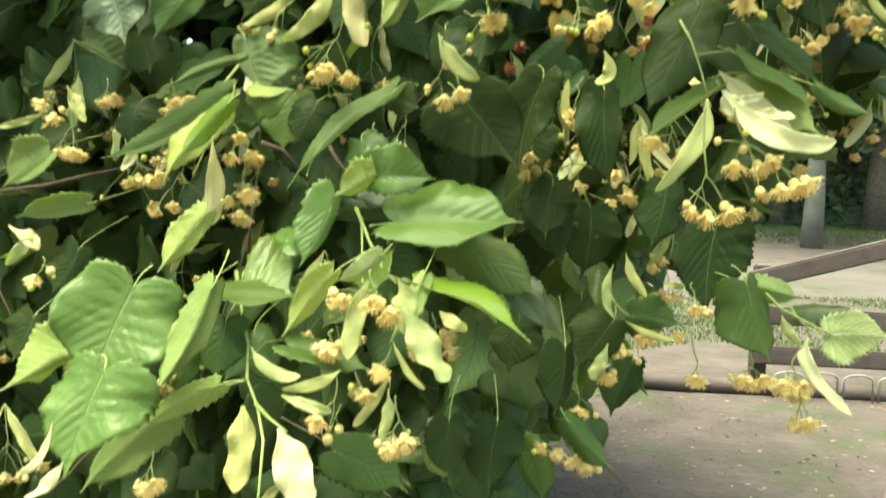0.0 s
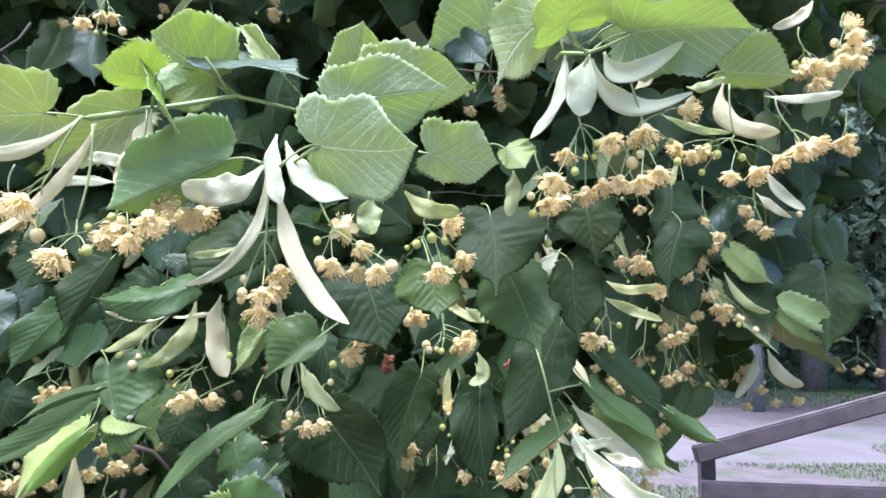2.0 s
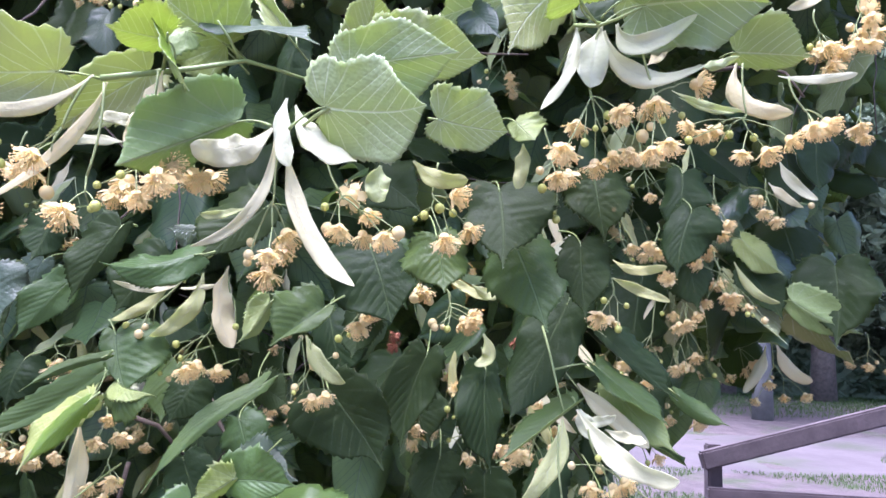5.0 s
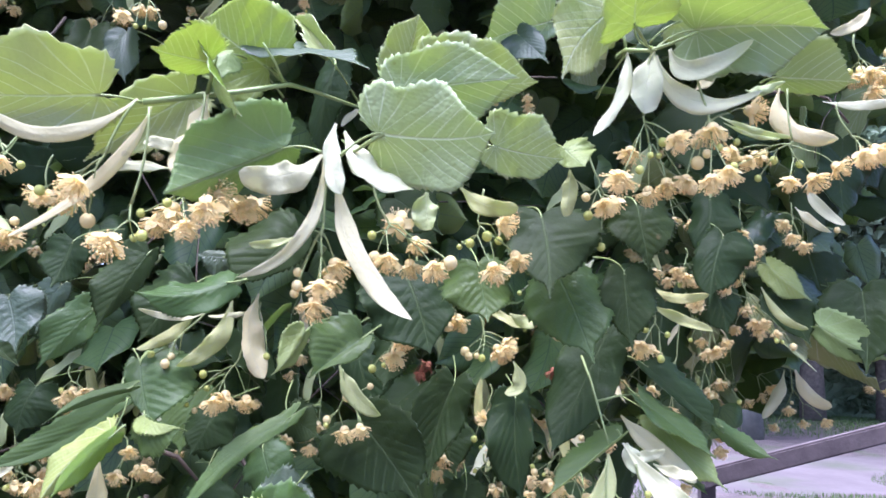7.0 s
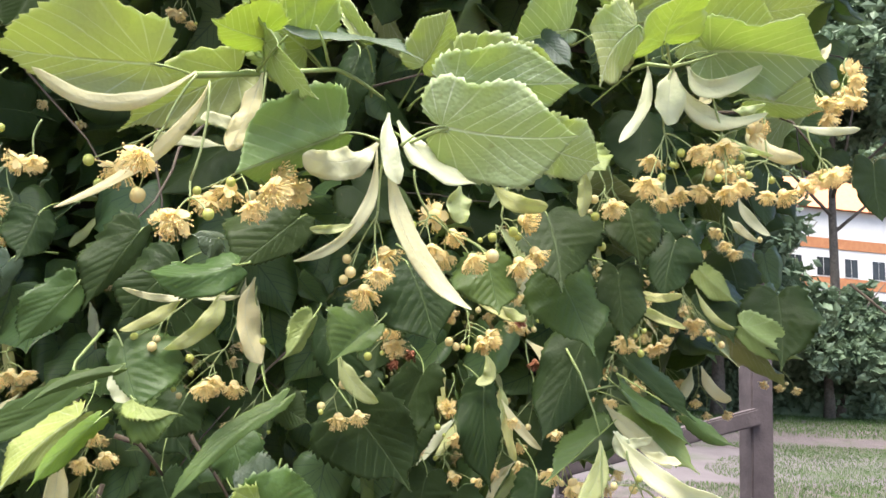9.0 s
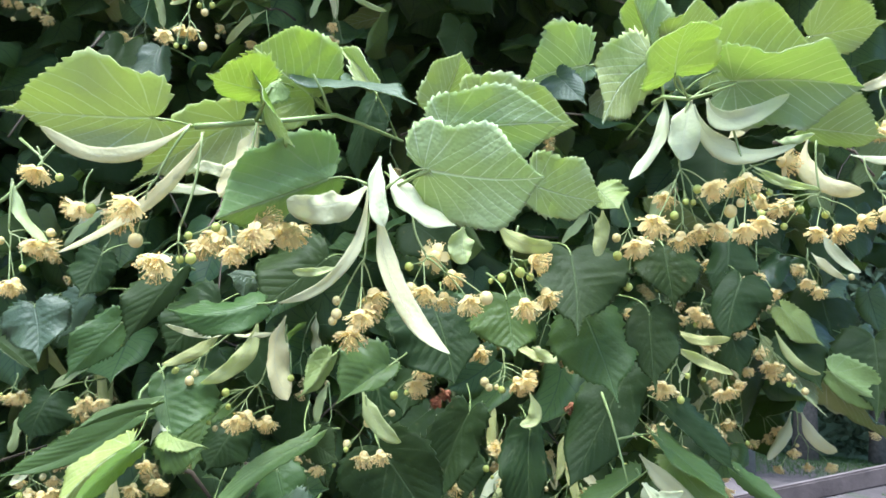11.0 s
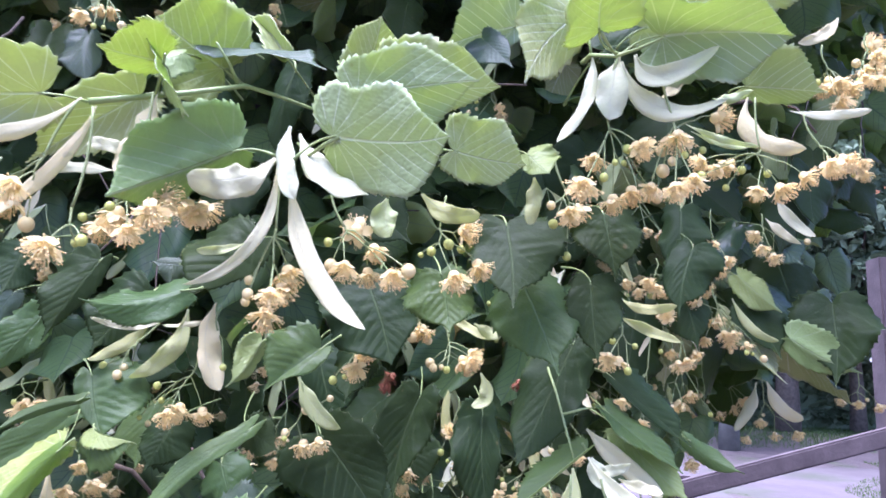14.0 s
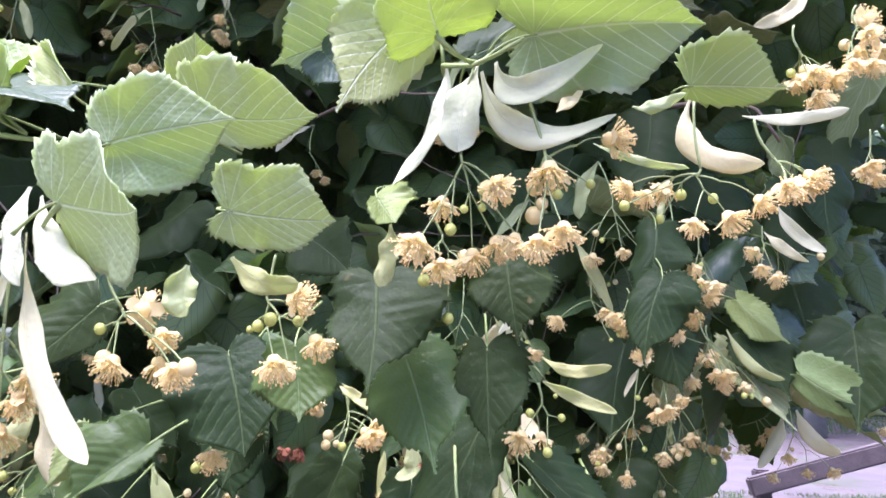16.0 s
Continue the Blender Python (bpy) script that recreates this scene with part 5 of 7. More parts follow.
bract((0.12, 0.392, 1.6708), (0.1171, 0.388, 1.6465), 0.0089, (-0.12, -0.98, 0.18), (-0.1, 0.47, -0.01), BRACT_GREEN)
bract((0.1422, 0.367, 1.7237), (0.1254, 0.36, 1.6779), 0.0071, (-0.14, -0.97, 0.2), (-0.29, 0.42, 0.02))
bract((0.1537, 0.362, 1.721), (0.1472, 0.354, 1.687), 0.0155, (-0.26, -0.93, 0.27), (0.05, 0.75, 0.08))
bract((0.1548, 0.362, 1.7183), (0.1987, 0.352, 1.6987), 0.0118, (-0.1, -0.96, 0.26), (0.74, 0.43, -0.09))
bract((0.16, 0.358, 1.7199), (0.1945, 0.35, 1.7221), 0.0113, (-0.21, -0.96, -0.17), (0.78, 0.06, 0.34))
bract((0.2432, 0.432, 1.7341), (0.2705, 0.425, 1.7035), 0.0125, (-0.17, -0.98, 0.07), (0.73, 0.36, 0.11))
bract((0.2074, 0.422, 1.7091), (0.2372, 0.42, 1.7013), 0.0037, (-0.06, -1, 0.04), (0.19, 0.61, 0.05), BRACT_GREEN)
bract((0.296, 0.432, 1.7845), (0.2705, 0.428, 1.766), 0.0079, (0.07, -0.99, 0.12), (-0.25, 0.4, -0))
bract((0.2616, 0.422, 1.7232), (0.3014, 0.415, 1.7233), 0.0058, (-0.17, -0.98, -0.06), (0.14, 0.51, 0.03))
bract((0.1825, 0.392, 1.7146), (0.1914, 0.388, 1.7233), 0.0073, (-0.29, -0.95, -0.14), (0.12, 0.58, -0.04))
bract((0.1976, 0.402, 1.7052), (0.2335, 0.4, 1.6943), 0.0039, (-0.19, -0.87, -0.45), (0.11, 0.49, 0.12), BRACT_GREEN)
bract((0.2148, 0.41, 1.7234), (0.2362, 0.41, 1.7286), 0.0059, (0.01, -1, -0.05), (0.24, 0.27, 0.01), BRACT_GREEN)
bract((0.1812, 0.468, 1.6245), (0.2115, 0.462, 1.6207), 0.0065, (-0.2, -0.98, -0.02), (0.34, 0.44, 0.03), BRACT_GREEN)
bract((0.1811, 0.468, 1.6135), (0.2133, 0.462, 1.6002), 0.0071, (-0.24, -0.96, -0.15), (0.07, 0.45, 0.02), BRACT_GREEN)
bract((0.3126, 0.632, 1.6502), (0.3469, 0.628, 1.6178), 0.0089, (-0.22, -0.97, -0.12), (0.34, 0.67, 0.07), BRACT_GREEN)
bract((0.3474, 0.622, 1.732), (0.3749, 0.618, 1.7008), 0.0100, (-0.39, -0.89, -0.23), (0.2, 0.42, 0.11))
bract((0.3375, 0.622, 1.7145), (0.3633, 0.618, 1.6936), 0.0081, (-0.25, -0.96, -0.13), (0.1, 0.39, 0.04))
bract((0.4213, 0.842, 1.5921), (0.3945, 0.836, 1.5411), 0.0153, (-0.48, -0.8, 0.35), (-0.08, 0.57, -0.02))
bract((0.4332, 0.842, 1.593), (0.4672, 0.836, 1.5556), 0.0176, (-0.22, -0.97, -0.04), (0.34, 0.61, 0.09))
bract((-0.0775, 0.472, 1.6001), (-0.1162, 0.468, 1.6004), 0.0046, (0.1, -0.99, 0.03), (-0.25, 0.46, -0))
bract((-0.084, 0.472, 1.599), (-0.1149, 0.468, 1.5774), 0.0084, (0.15, -0.99, -0.04), (-0.24, 0.44, 0.03), BRACT_GREEN)
bract((-0.0639, 0.472, 1.6076), (-0.0903, 0.466, 1.5681), 0.0123, (0.28, -0.96, -0.04), (-0.38, 0.47, 0.15), BRACT_GREEN)
bract((-0.0458, 0.462, 1.6113), (-0.0373, 0.456, 1.5636), 0.0158, (0.03, -0.99, 0.13), (0.32, 0.48, 0.03))
bract((-0.0519, 0.472, 1.6016), (-0.0761, 0.47, 1.5981), 0.0039, (0.05, -0.97, 0.24), (-0.12, 0.41, 0.06))
bract((0.0031, 0.462, 1.5725), (0.0279, 0.458, 1.5462), 0.0112, (-0.07, -0.99, 0.08), (0.23, 0.48, 0), BRACT_GREEN)
bract((-0.1521, 0.502, 1.8537), (-0.2021, 0.498, 1.8217), 0.0062, (0.2, -0.96, -0.18), (-0.42, 0.19, 0.13))
bract((-0.1483, 0.512, 1.8556), (-0.1636, 0.508, 1.8245), 0.0079, (0.47, -0.87, -0.12), (-0.32, 0.61, 0.16), BRACT_GREEN)
bract((-0.0628, 0.602, 1.9057), (-0.0235, 0.6, 1.8834), 0.0057, (-0.31, -0.83, -0.47), (0.2, 0.52, 0.19), BRACT_GREEN)
bract((-0.2012, 0.432, 1.6712), (-0.172, 0.428, 1.6362), 0.0083, (0.46, -0.75, 0.47), (0.19, 0.42, -0.16), BRACT_GREEN)
bract((-0.1275, 0.512, 1.5589), (-0.1121, 0.508, 1.5354), 0.0136, (0.39, -0.83, 0.4), (0.1, 0.66, -0.09))
bract((-0.1533, 0.522, 1.5121), (-0.1521, 0.515, 1.4555), 0.0144, (0.42, -0.9, 0.12), (-0.08, 0.58, 0.05))
bract((0.1587, 0.452, 1.5516), (0.197, 0.446, 1.5188), 0.0118, (-0.15, -0.99, 0.01), (0.06, 0.4, 0.06))
bract((0.1554, 0.432, 1.5385), (0.1968, 0.39, 1.5099), 0.0124, (-0.64, -0.75, 0.17), (0.3, 0.55, -0.14))
bract((0.1696, 0.428, 1.529), (0.1892, 0.42, 1.5239), 0.0069, (-0.26, -0.88, 0.39), (0.13, 0.57, -0.07))
bract((0.1572, 0.432, 1.5387), (0.166, 0.428, 1.524), 0.0107, (-0.29, -0.95, 0.09), (0.25, 0.42, 0.07))
bract((0.1591, 0.43, 1.5337), (0.1747, 0.425, 1.5367), 0.0070, (-0.31, -0.95, 0.03), (0.32, 0.38, -0.05))
bract((0.1476, 0.432, 1.5331), (0.1204, 0.417, 1.4847), 0.0117, (0.14, -0.97, 0.22), (-0.23, 0.31, 0.07), BRACT_GREEN)
bract((-0.0239, 0.402, 1.4349), (-0.0323, 0.394, 1.3957), 0.0120, (0.1, -0.98, 0.18), (0.13, 0.43, 0.01), BRACT_GREEN)
bract((-0.0049, 0.392, 1.4235), (0.0203, 0.382, 1.3904), 0.0166, (0.23, -0.87, 0.44), (0.05, 0.53, 0.02), BRACT_GREEN)
bract((-0.01, 0.395, 1.4065), (0.0079, 0.39, 1.3833), 0.0045, (-0.17, -0.98, 0.08), (0.19, 0.51, 0.05), BRACT_GREEN)
bract((-0.0088, 0.402, 1.4355), (-0.0044, 0.395, 1.4096), 0.0142, (-0.24, -0.95, 0.22), (-0.21, 0.27, 0.06), BRACT_GREEN)
bract((0.0129, 0.402, 1.4207), (0.0274, 0.398, 1.4127), 0.0080, (-0.17, -0.97, 0.18), (0.16, 0.5, -0.01), BRACT_GREEN)
bract((-0.0142, 0.412, 1.3772), (-0.016, 0.408, 1.3498), 0.0083, (-0.19, -0.97, 0.15), (-0.06, 0.5, -0.01), BRACT_GREEN)
bract((-0.0836, 0.387, 1.3716), (-0.0852, 0.378, 1.3303), 0.0163, (0.11, -0.97, 0.21), (-0.15, 0.42, 0.06), BRACT_GREEN)
bract((-0.062, 0.377, 1.3643), (-0.0449, 0.365, 1.3296), 0.0211, (0.11, -0.92, 0.37), (-0.01, 0.52, 0.05))
bract((-0.0655, 0.392, 1.3764), (-0.0386, 0.388, 1.3704), 0.0068, (-0.05, -0.91, 0.41), (0.08, 0.47, -0.03), BRACT_GREEN)
bract((-0.0377, 0.402, 1.3884), (-0.0673, 0.398, 1.3776), 0.0070, (0.09, -0.99, 0.13), (-0.22, 0.38, -0.01), BRACT_GREEN)
bract((-0.0883, 0.412, 1.3966), (-0.0595, 0.406, 1.3832), 0.0081, (-0.05, -0.94, 0.32), (0.39, 0.43, -0.03), BRACT_GREEN)
bract((-0.1567, 0.352, 1.351), (-0.1735, 0.348, 1.3344), 0.0071, (-0.11, -0.93, 0.34), (-0.16, 0.51, -0.06))
bract((-0.1683, 0.362, 1.3662), (-0.184, 0.358, 1.3413), 0.0054, (-0.08, -0.97, 0.21), (-0.32, 0.67, -0.08))
bract((-0.2915, 0.582, 1.5556), (-0.2741, 0.578, 1.5281), 0.0121, (0.46, -0.79, 0.41), (0.04, 0.53, -0.03), BRACT_GREEN)
bract((-0.308, 0.582, 1.5356), (-0.345, 0.578, 1.5224), 0.0061, (0.19, -0.95, -0.23), (-0.09, 0.5, 0.03), BRACT_GREEN)
bract((-0.2211, 0.552, 1.5137), (-0.2314, 0.548, 1.4921), 0.0085, (0.27, -0.96, 0.05), (-0.25, 0.67, 0.03))
bract((0.2352, 0.502, 1.398), (0.2563, 0.485, 1.3548), 0.0100, (-0.29, -0.93, 0.22), (0.36, 0.19, 0.15))
bract((0.2221, 0.512, 1.4101), (0.2332, 0.508, 1.3914), 0.0079, (-0.52, -0.84, -0.13), (0.21, 0.54, 0.12), BRACT_GREEN)
bract((0.1298, 0.552, 1.4436), (0.1443, 0.548, 1.4136), 0.0086, (0.14, -0.97, 0.19), (0.15, 0.5, -0.03), BRACT_GREEN)
bract((0.1216, 0.552, 1.4355), (0.1226, 0.548, 1.3989), 0.0078, (0.2, -0.97, 0.11), (0.32, 0.61, -0.08), BRACT_GREEN)
bract((0.1311, 0.552, 1.3963), (0.1659, 0.548, 1.3853), 0.0063, (0.01, -0.93, 0.37), (0.15, 0.53, -0.06), BRACT_GREEN)
bract((0.1201, 0.552, 1.3798), (0.1077, 0.548, 1.3565), 0.0111, (-0.07, -0.98, 0.2), (-0.19, 0.81, -0.08), BRACT_GREEN)
bract((0.1582, 0.562, 1.4231), (0.1727, 0.56, 1.4206), 0.0071, (-0.16, -0.98, -0.14), (0.05, 0.61, 0.13), BRACT_GREEN)
bract((0.0927, 0.6, 1.5319), (0.0891, 0.6, 1.5696), 0.0085, (-0.25, -0.97, -0.02), (-0.17, 0.4, 0.04), BRACT_GREEN)
bract((-0.2788, 0.52, 1.4432), (-0.2995, 0.52, 1.4229), 0.0102, (0.2, -0.96, -0.2), (0, 0.3, 0), BRACT_GREEN)
bract((-0.2971, 0.52, 1.4505), (-0.2748, 0.52, 1.4355), 0.0117, (0.33, -0.8, 0.5), (-0.01, 0.77, 0.01))
bract((-0.1214, 0.46, 1.3832), (-0.1564, 0.456, 1.3688), 0.0082, (0.04, -0.98, 0.18), (-0.21, 0.44, -0.03), BRACT_GREEN)
bract((0.0983, 0.47, 1.6064), (0.1132, 0.466, 1.5998), 0.0080, (-0.18, -0.97, 0.18), (0.13, 0.67, -0.05), BRACT_GREEN)
bract((0.1086, 0.55, 1.5811), (0.1032, 0.55, 1.5597), 0.0117, (0.01, -1, -0), (-0.88, 0.71, 0.01), BRACT_GREEN)
bract((0.0829, 0.48, 1.6121), (0.1061, 0.47, 1.5982), 0.0061, (-0.21, -0.93, 0.31), (0.05, 0.44, 0.01), BRACT_GREEN)
flower_cluster((-0.063, 0.315, 1.6695), (-0.0722, 0.315, 1.6478),
    [(-0.0884, 0.325, 1.6333), (-0.0773, 0.3056, 1.6338)],
    [(-0.0953, 0.3254, 1.6262), (-0.081, 0.3252, 1.623), (-0.098, 0.3187, 1.6331)])
flower_cluster((-0.0586, 0.318, 1.6684), (-0.0614, 0.318, 1.6287),
    [(-0.0642, 0.308, 1.6125)],
    [(-0.0626, 0.3268, 1.6171), (-0.0524, 0.3098, 1.6151)])
flower_cluster((-0.0383, 0.322, 1.6761), (-0.0446, 0.322, 1.6365),
    [(-0.056, 0.3323, 1.6261), (-0.0476, 0.3257, 1.6294), (-0.0377, 0.3123, 1.62), (-0.0313, 0.3147, 1.628), (-0.0306, 0.325, 1.6365)],
    [(-0.0595, 0.3235, 1.6265), (-0.0296, 0.3274, 1.6278), (-0.0403, 0.3314, 1.6282), (-0.0465, 0.3158, 1.6293)])
flower_cluster((-0.0324, 0.35, 1.6473), (-0.0293, 0.35, 1.6412),
    [(-0.0239, 0.3391, 1.6344), (-0.026, 0.3593, 1.6408)],
    [(-0.0274, 0.3393, 1.633)])
flower_cluster((0.0119, 0.336, 1.6565), (0.0106, 0.336, 1.6279),
    [(0.0152, 0.3443, 1.6124), (0.0122, 0.3275, 1.6013), (0.0135, 0.3428, 1.6055), (0.008, 0.3422, 1.5953)],
    [(-0.0001, 0.3443, 1.6082), (0.0014, 0.3371, 1.6018), (-0.0009, 0.3443, 1.5995)])
flower_cluster((0.0275, 0.36, 1.6539), (0.0348, 0.36, 1.635),
    [(0.0366, 0.3534, 1.6171), (0.0475, 0.3638, 1.627), (0.0559, 0.3563, 1.6147), (0.0449, 0.3686, 1.6173), (0.0391, 0.366, 1.6351)],
    [(0.0282, 0.3594, 1.6281), (0.0297, 0.3606, 1.6183), (0.0632, 0.3496, 1.6156)])
flower_cluster((0.0781, 0.387, 1.6581), (0.0756, 0.387, 1.6426),
    [(0.0829, 0.3768, 1.6183), (0.0942, 0.3891, 1.6264), (0.087, 0.3868, 1.6414)],
    [(0.0673, 0.395, 1.6308), (0.0722, 0.3894, 1.6317), (0.0799, 0.3791, 1.6334), (0.0867, 0.384, 1.614), (0.0862, 0.3929, 1.634)])
flower_cluster((0.1525, 0.36, 1.7196), (0.1481, 0.36, 1.6879),
    [(0.1421, 0.3605, 1.6715), (0.1352, 0.3492, 1.656), (0.152, 0.3674, 1.6549), (0.1602, 0.3672, 1.6591), (0.1602, 0.3509, 1.6746)],
    [(0.1553, 0.361, 1.6698), (0.1559, 0.3574, 1.6751), (0.1713, 0.3663, 1.6563), (0.1452, 0.3558, 1.6613), (0.1497, 0.3541, 1.6677)])
flower_cluster((0.1704, 0.355, 1.7069), (0.1757, 0.355, 1.6883),
    [(0.1774, 0.3547, 1.6812), (0.1985, 0.3653, 1.6945), (0.1728, 0.3461, 1.6555), (0.1809, 0.3465, 1.6597), (0.166, 0.3577, 1.6585)],
    [(0.1914, 0.3635, 1.6784), (0.1749, 0.3553, 1.6698), (0.1798, 0.3535, 1.6723), (0.1729, 0.3629, 1.677), (0.1725, 0.3611, 1.6671)])
flower_cluster((0.1329, 0.41, 1.6853), (0.1384, 0.41, 1.6704),
    [(0.139, 0.4005, 1.6566), (0.1467, 0.4184, 1.6631)],
    [(0.1302, 0.4033, 1.6601), (0.1318, 0.4057, 1.6513), (0.1407, 0.4174, 1.6376), (0.1468, 0.4083, 1.6587)])
flower_cluster((-0.1451, 0.49, 1.8374), (-0.1425, 0.49, 1.8145),
    [(-0.1478, 0.4966, 1.8021), (-0.1524, 0.4827, 1.7895), (-0.1425, 0.4982, 1.8017)],
    [(-0.1267, 0.4829, 1.7834), (-0.1437, 0.4823, 1.7819), (-0.1411, 0.4899, 1.7849)])
flower_cluster((-0.1458, 0.505, 1.8507), (-0.1412, 0.505, 1.8379),
    [(-0.133, 0.5014, 1.8517)],
    [(-0.1377, 0.5059, 1.8192), (-0.1454, 0.5139, 1.8286), (-0.1347, 0.5096, 1.827), (-0.1557, 0.4941, 1.8221)])
flower_cluster((0.1865, 0.48, 1.8683), (0.1892, 0.48, 1.8622),
    [(0.1814, 0.4759, 1.8529), (0.1849, 0.481, 1.8583)],
    [(0.1957, 0.4797, 1.85), (0.1785, 0.4847, 1.8495), (0.1927, 0.4797, 1.8415)])
flower_cluster((-0.0514, 0.474, 1.5936), (-0.057, 0.474, 1.5745),
    [(-0.0665, 0.4647, 1.5501), (-0.0614, 0.4684, 1.5533), (-0.0528, 0.4816, 1.5512)],
    [(-0.0837, 0.4708, 1.5471), (-0.0819, 0.4799, 1.5436), (-0.0774, 0.4847, 1.5564), (-0.078, 0.4768, 1.5645)])
flower_cluster((-0.0747, 0.47, 1.6031), (-0.0891, 0.47, 1.5882),
    [],
    [(-0.108, 0.4739, 1.5742), (-0.096, 0.4724, 1.5737), (-0.0966, 0.4659, 1.5695), (-0.094, 0.4791, 1.5681)])
flower_cluster((-0.0436, 0.46, 1.6061), (-0.0398, 0.46, 1.5906),
    [],
    [(-0.0377, 0.4593, 1.5758)])
flower_cluster((0.0053, 0.461, 1.5705), (0.0071, 0.461, 1.5575),
    [(0.007, 0.4701, 1.5366), (0.0171, 0.4567, 1.5394)],
    [(-0.003, 0.4691, 1.5421), (-0.0031, 0.4673, 1.5392), (0.0084, 0.4635, 1.5553), (0.0213, 0.4597, 1.5616)])
flower_cluster((0.0321, 0.462, 1.5925), (0.0325, 0.462, 1.5863),
    [(0.0342, 0.4541, 1.5786)],
    [(0.021, 0.468, 1.5715), (0.0282, 0.459, 1.5736)])
flower_cluster((0.084, 0.5, 1.6044), (0.0854, 0.5, 1.5976),
    [(0.0957, 0.5036, 1.5854), (0.0988, 0.4919, 1.5866)],
    [(0.0765, 0.4908, 1.5813), (0.0844, 0.4922, 1.5806)])
flower_cluster((0.1786, 0.46, 1.6128), (0.1802, 0.46, 1.606),
    [(0.1797, 0.4668, 1.5888), (0.1706, 0.4529, 1.5897)],
    [(0.1895, 0.4688, 1.5974), (0.1823, 0.4572, 1.5829), (0.1749, 0.4617, 1.5994)])
flower_cluster((-0.1986, 0.43, 1.6685), (-0.1957, 0.43, 1.6418),
    [(-0.1802, 0.4267, 1.6345), (-0.1756, 0.4327, 1.6343), (-0.1844, 0.4211, 1.6107), (-0.1851, 0.4279, 1.613)],
    [(-0.2048, 0.4396, 1.6367), (-0.1799, 0.423, 1.6202), (-0.1744, 0.4334, 1.6424)])
flower_cluster((-0.2012, 0.45, 1.696), (-0.1985, 0.45, 1.691),
    [(-0.1944, 0.4462, 1.6799), (-0.1993, 0.4456, 1.6811)],
    [(-0.1789, 0.4395, 1.6758)])
flower_cluster((-0.1561, 0.43, 1.6797), (-0.1579, 0.43, 1.6634),
    [(-0.1531, 0.4194, 1.6549), (-0.1666, 0.4399, 1.66)],
    [(-0.1567, 0.4373, 1.6556)])
flower_cluster((0.2416, 0.42, 1.7289), (0.2431, 0.42, 1.6997),
    [(0.2225, 0.4266, 1.6907), (0.2145, 0.4268, 1.6944), (0.2315, 0.43, 1.6952), (0.2375, 0.4125, 1.6756), (0.2539, 0.4219, 1.68), (0.2659, 0.4199, 1.6865)],
    [(0.2122, 0.4216, 1.6847), (0.2281, 0.4296, 1.681), (0.2491, 0.4257, 1.6887), (0.2372, 0.4303, 1.6916)])
flower_cluster((0.2622, 0.41, 1.7176), (0.2688, 0.41, 1.7012),
    [(0.2702, 0.4016, 1.6875), (0.2785, 0.4133, 1.6917), (0.2833, 0.4139, 1.6953), (0.2851, 0.4154, 1.6944)],
    [(0.2733, 0.4126, 1.6893)])
flower_cluster((0.2962, 0.45, 1.7768), (0.2979, 0.45, 1.7643),
    [(0.3028, 0.4573, 1.7578), (0.3021, 0.4457, 1.7527), (0.2996, 0.4594, 1.7546), (0.3037, 0.4479, 1.7416), (0.3117, 0.4522, 1.7527)],
    [(0.2969, 0.4587, 1.7571)])
flower_cluster((0.3294, 0.46, 1.7912), (0.3286, 0.46, 1.7812),
    [(0.3311, 0.4645, 1.7704), (0.3318, 0.4558, 1.7748), (0.323, 0.4541, 1.7596), (0.3328, 0.4562, 1.7604), (0.3327, 0.4628, 1.7839), (0.3435, 0.4709, 1.7746)],
    [(0.3269, 0.4688, 1.7754), (0.3209, 0.4578, 1.7591)])
flower_cluster((0.3754, 0.55, 1.7605), (0.3746, 0.55, 1.7502),
    [(0.3693, 0.5478, 1.7361), (0.3804, 0.557, 1.7353), (0.3729, 0.5452, 1.7387)],
    [(0.3673, 0.5481, 1.7295)])
flower_cluster((0.2966, 0.63, 1.7217), (0.2963, 0.63, 1.7099),
    [(0.2799, 0.6193, 1.6861), (0.2948, 0.623, 1.6809), (0.3029, 0.6309, 1.6729), (0.3073, 0.6343, 1.6811), (0.2914, 0.6325, 1.6568), (0.2915, 0.627, 1.6608)],
    [(0.3, 0.6399, 1.6954)])
flower_cluster((0.3405, 0.635, 1.7211), (0.3401, 0.635, 1.7115),
    [(0.3365, 0.6377, 1.7047), (0.3356, 0.6274, 1.6913), (0.3442, 0.6255, 1.6843)],
    [(0.3535, 0.6454, 1.6892), (0.3824, 0.6457, 1.7022)])
flower_cluster((0.2992, 0.63, 1.6526), (0.2991, 0.63, 1.6459),
    [(0.2959, 0.6392, 1.6351), (0.302, 0.6323, 1.6351), (0.3032, 0.6259, 1.6216), (0.3086, 0.621, 1.6218), (0.2871, 0.6247, 1.6161)],
    [(0.3238, 0.6239, 1.6066), (0.3133, 0.6394, 1.6087)])
flower_cluster((0.4236, 0.835, 1.5981), (0.4256, 0.835, 1.5754),
    [(0.4105, 0.8436, 1.5343), (0.4387, 0.8411, 1.5393), (0.455, 0.8273, 1.5415), (0.4191, 0.8292, 1.5527)],
    [(0.4228, 0.8306, 1.5585)])
flower_cluster((0.2924, 0.62, 1.6558), (0.2944, 0.62, 1.6467),
    [(0.2997, 0.6299, 1.6321), (0.2763, 0.6126, 1.6452), (0.3071, 0.6264, 1.616), (0.3197, 0.624, 1.6139)],
    [(0.3183, 0.621, 1.607), (0.3352, 0.6301, 1.6035)])
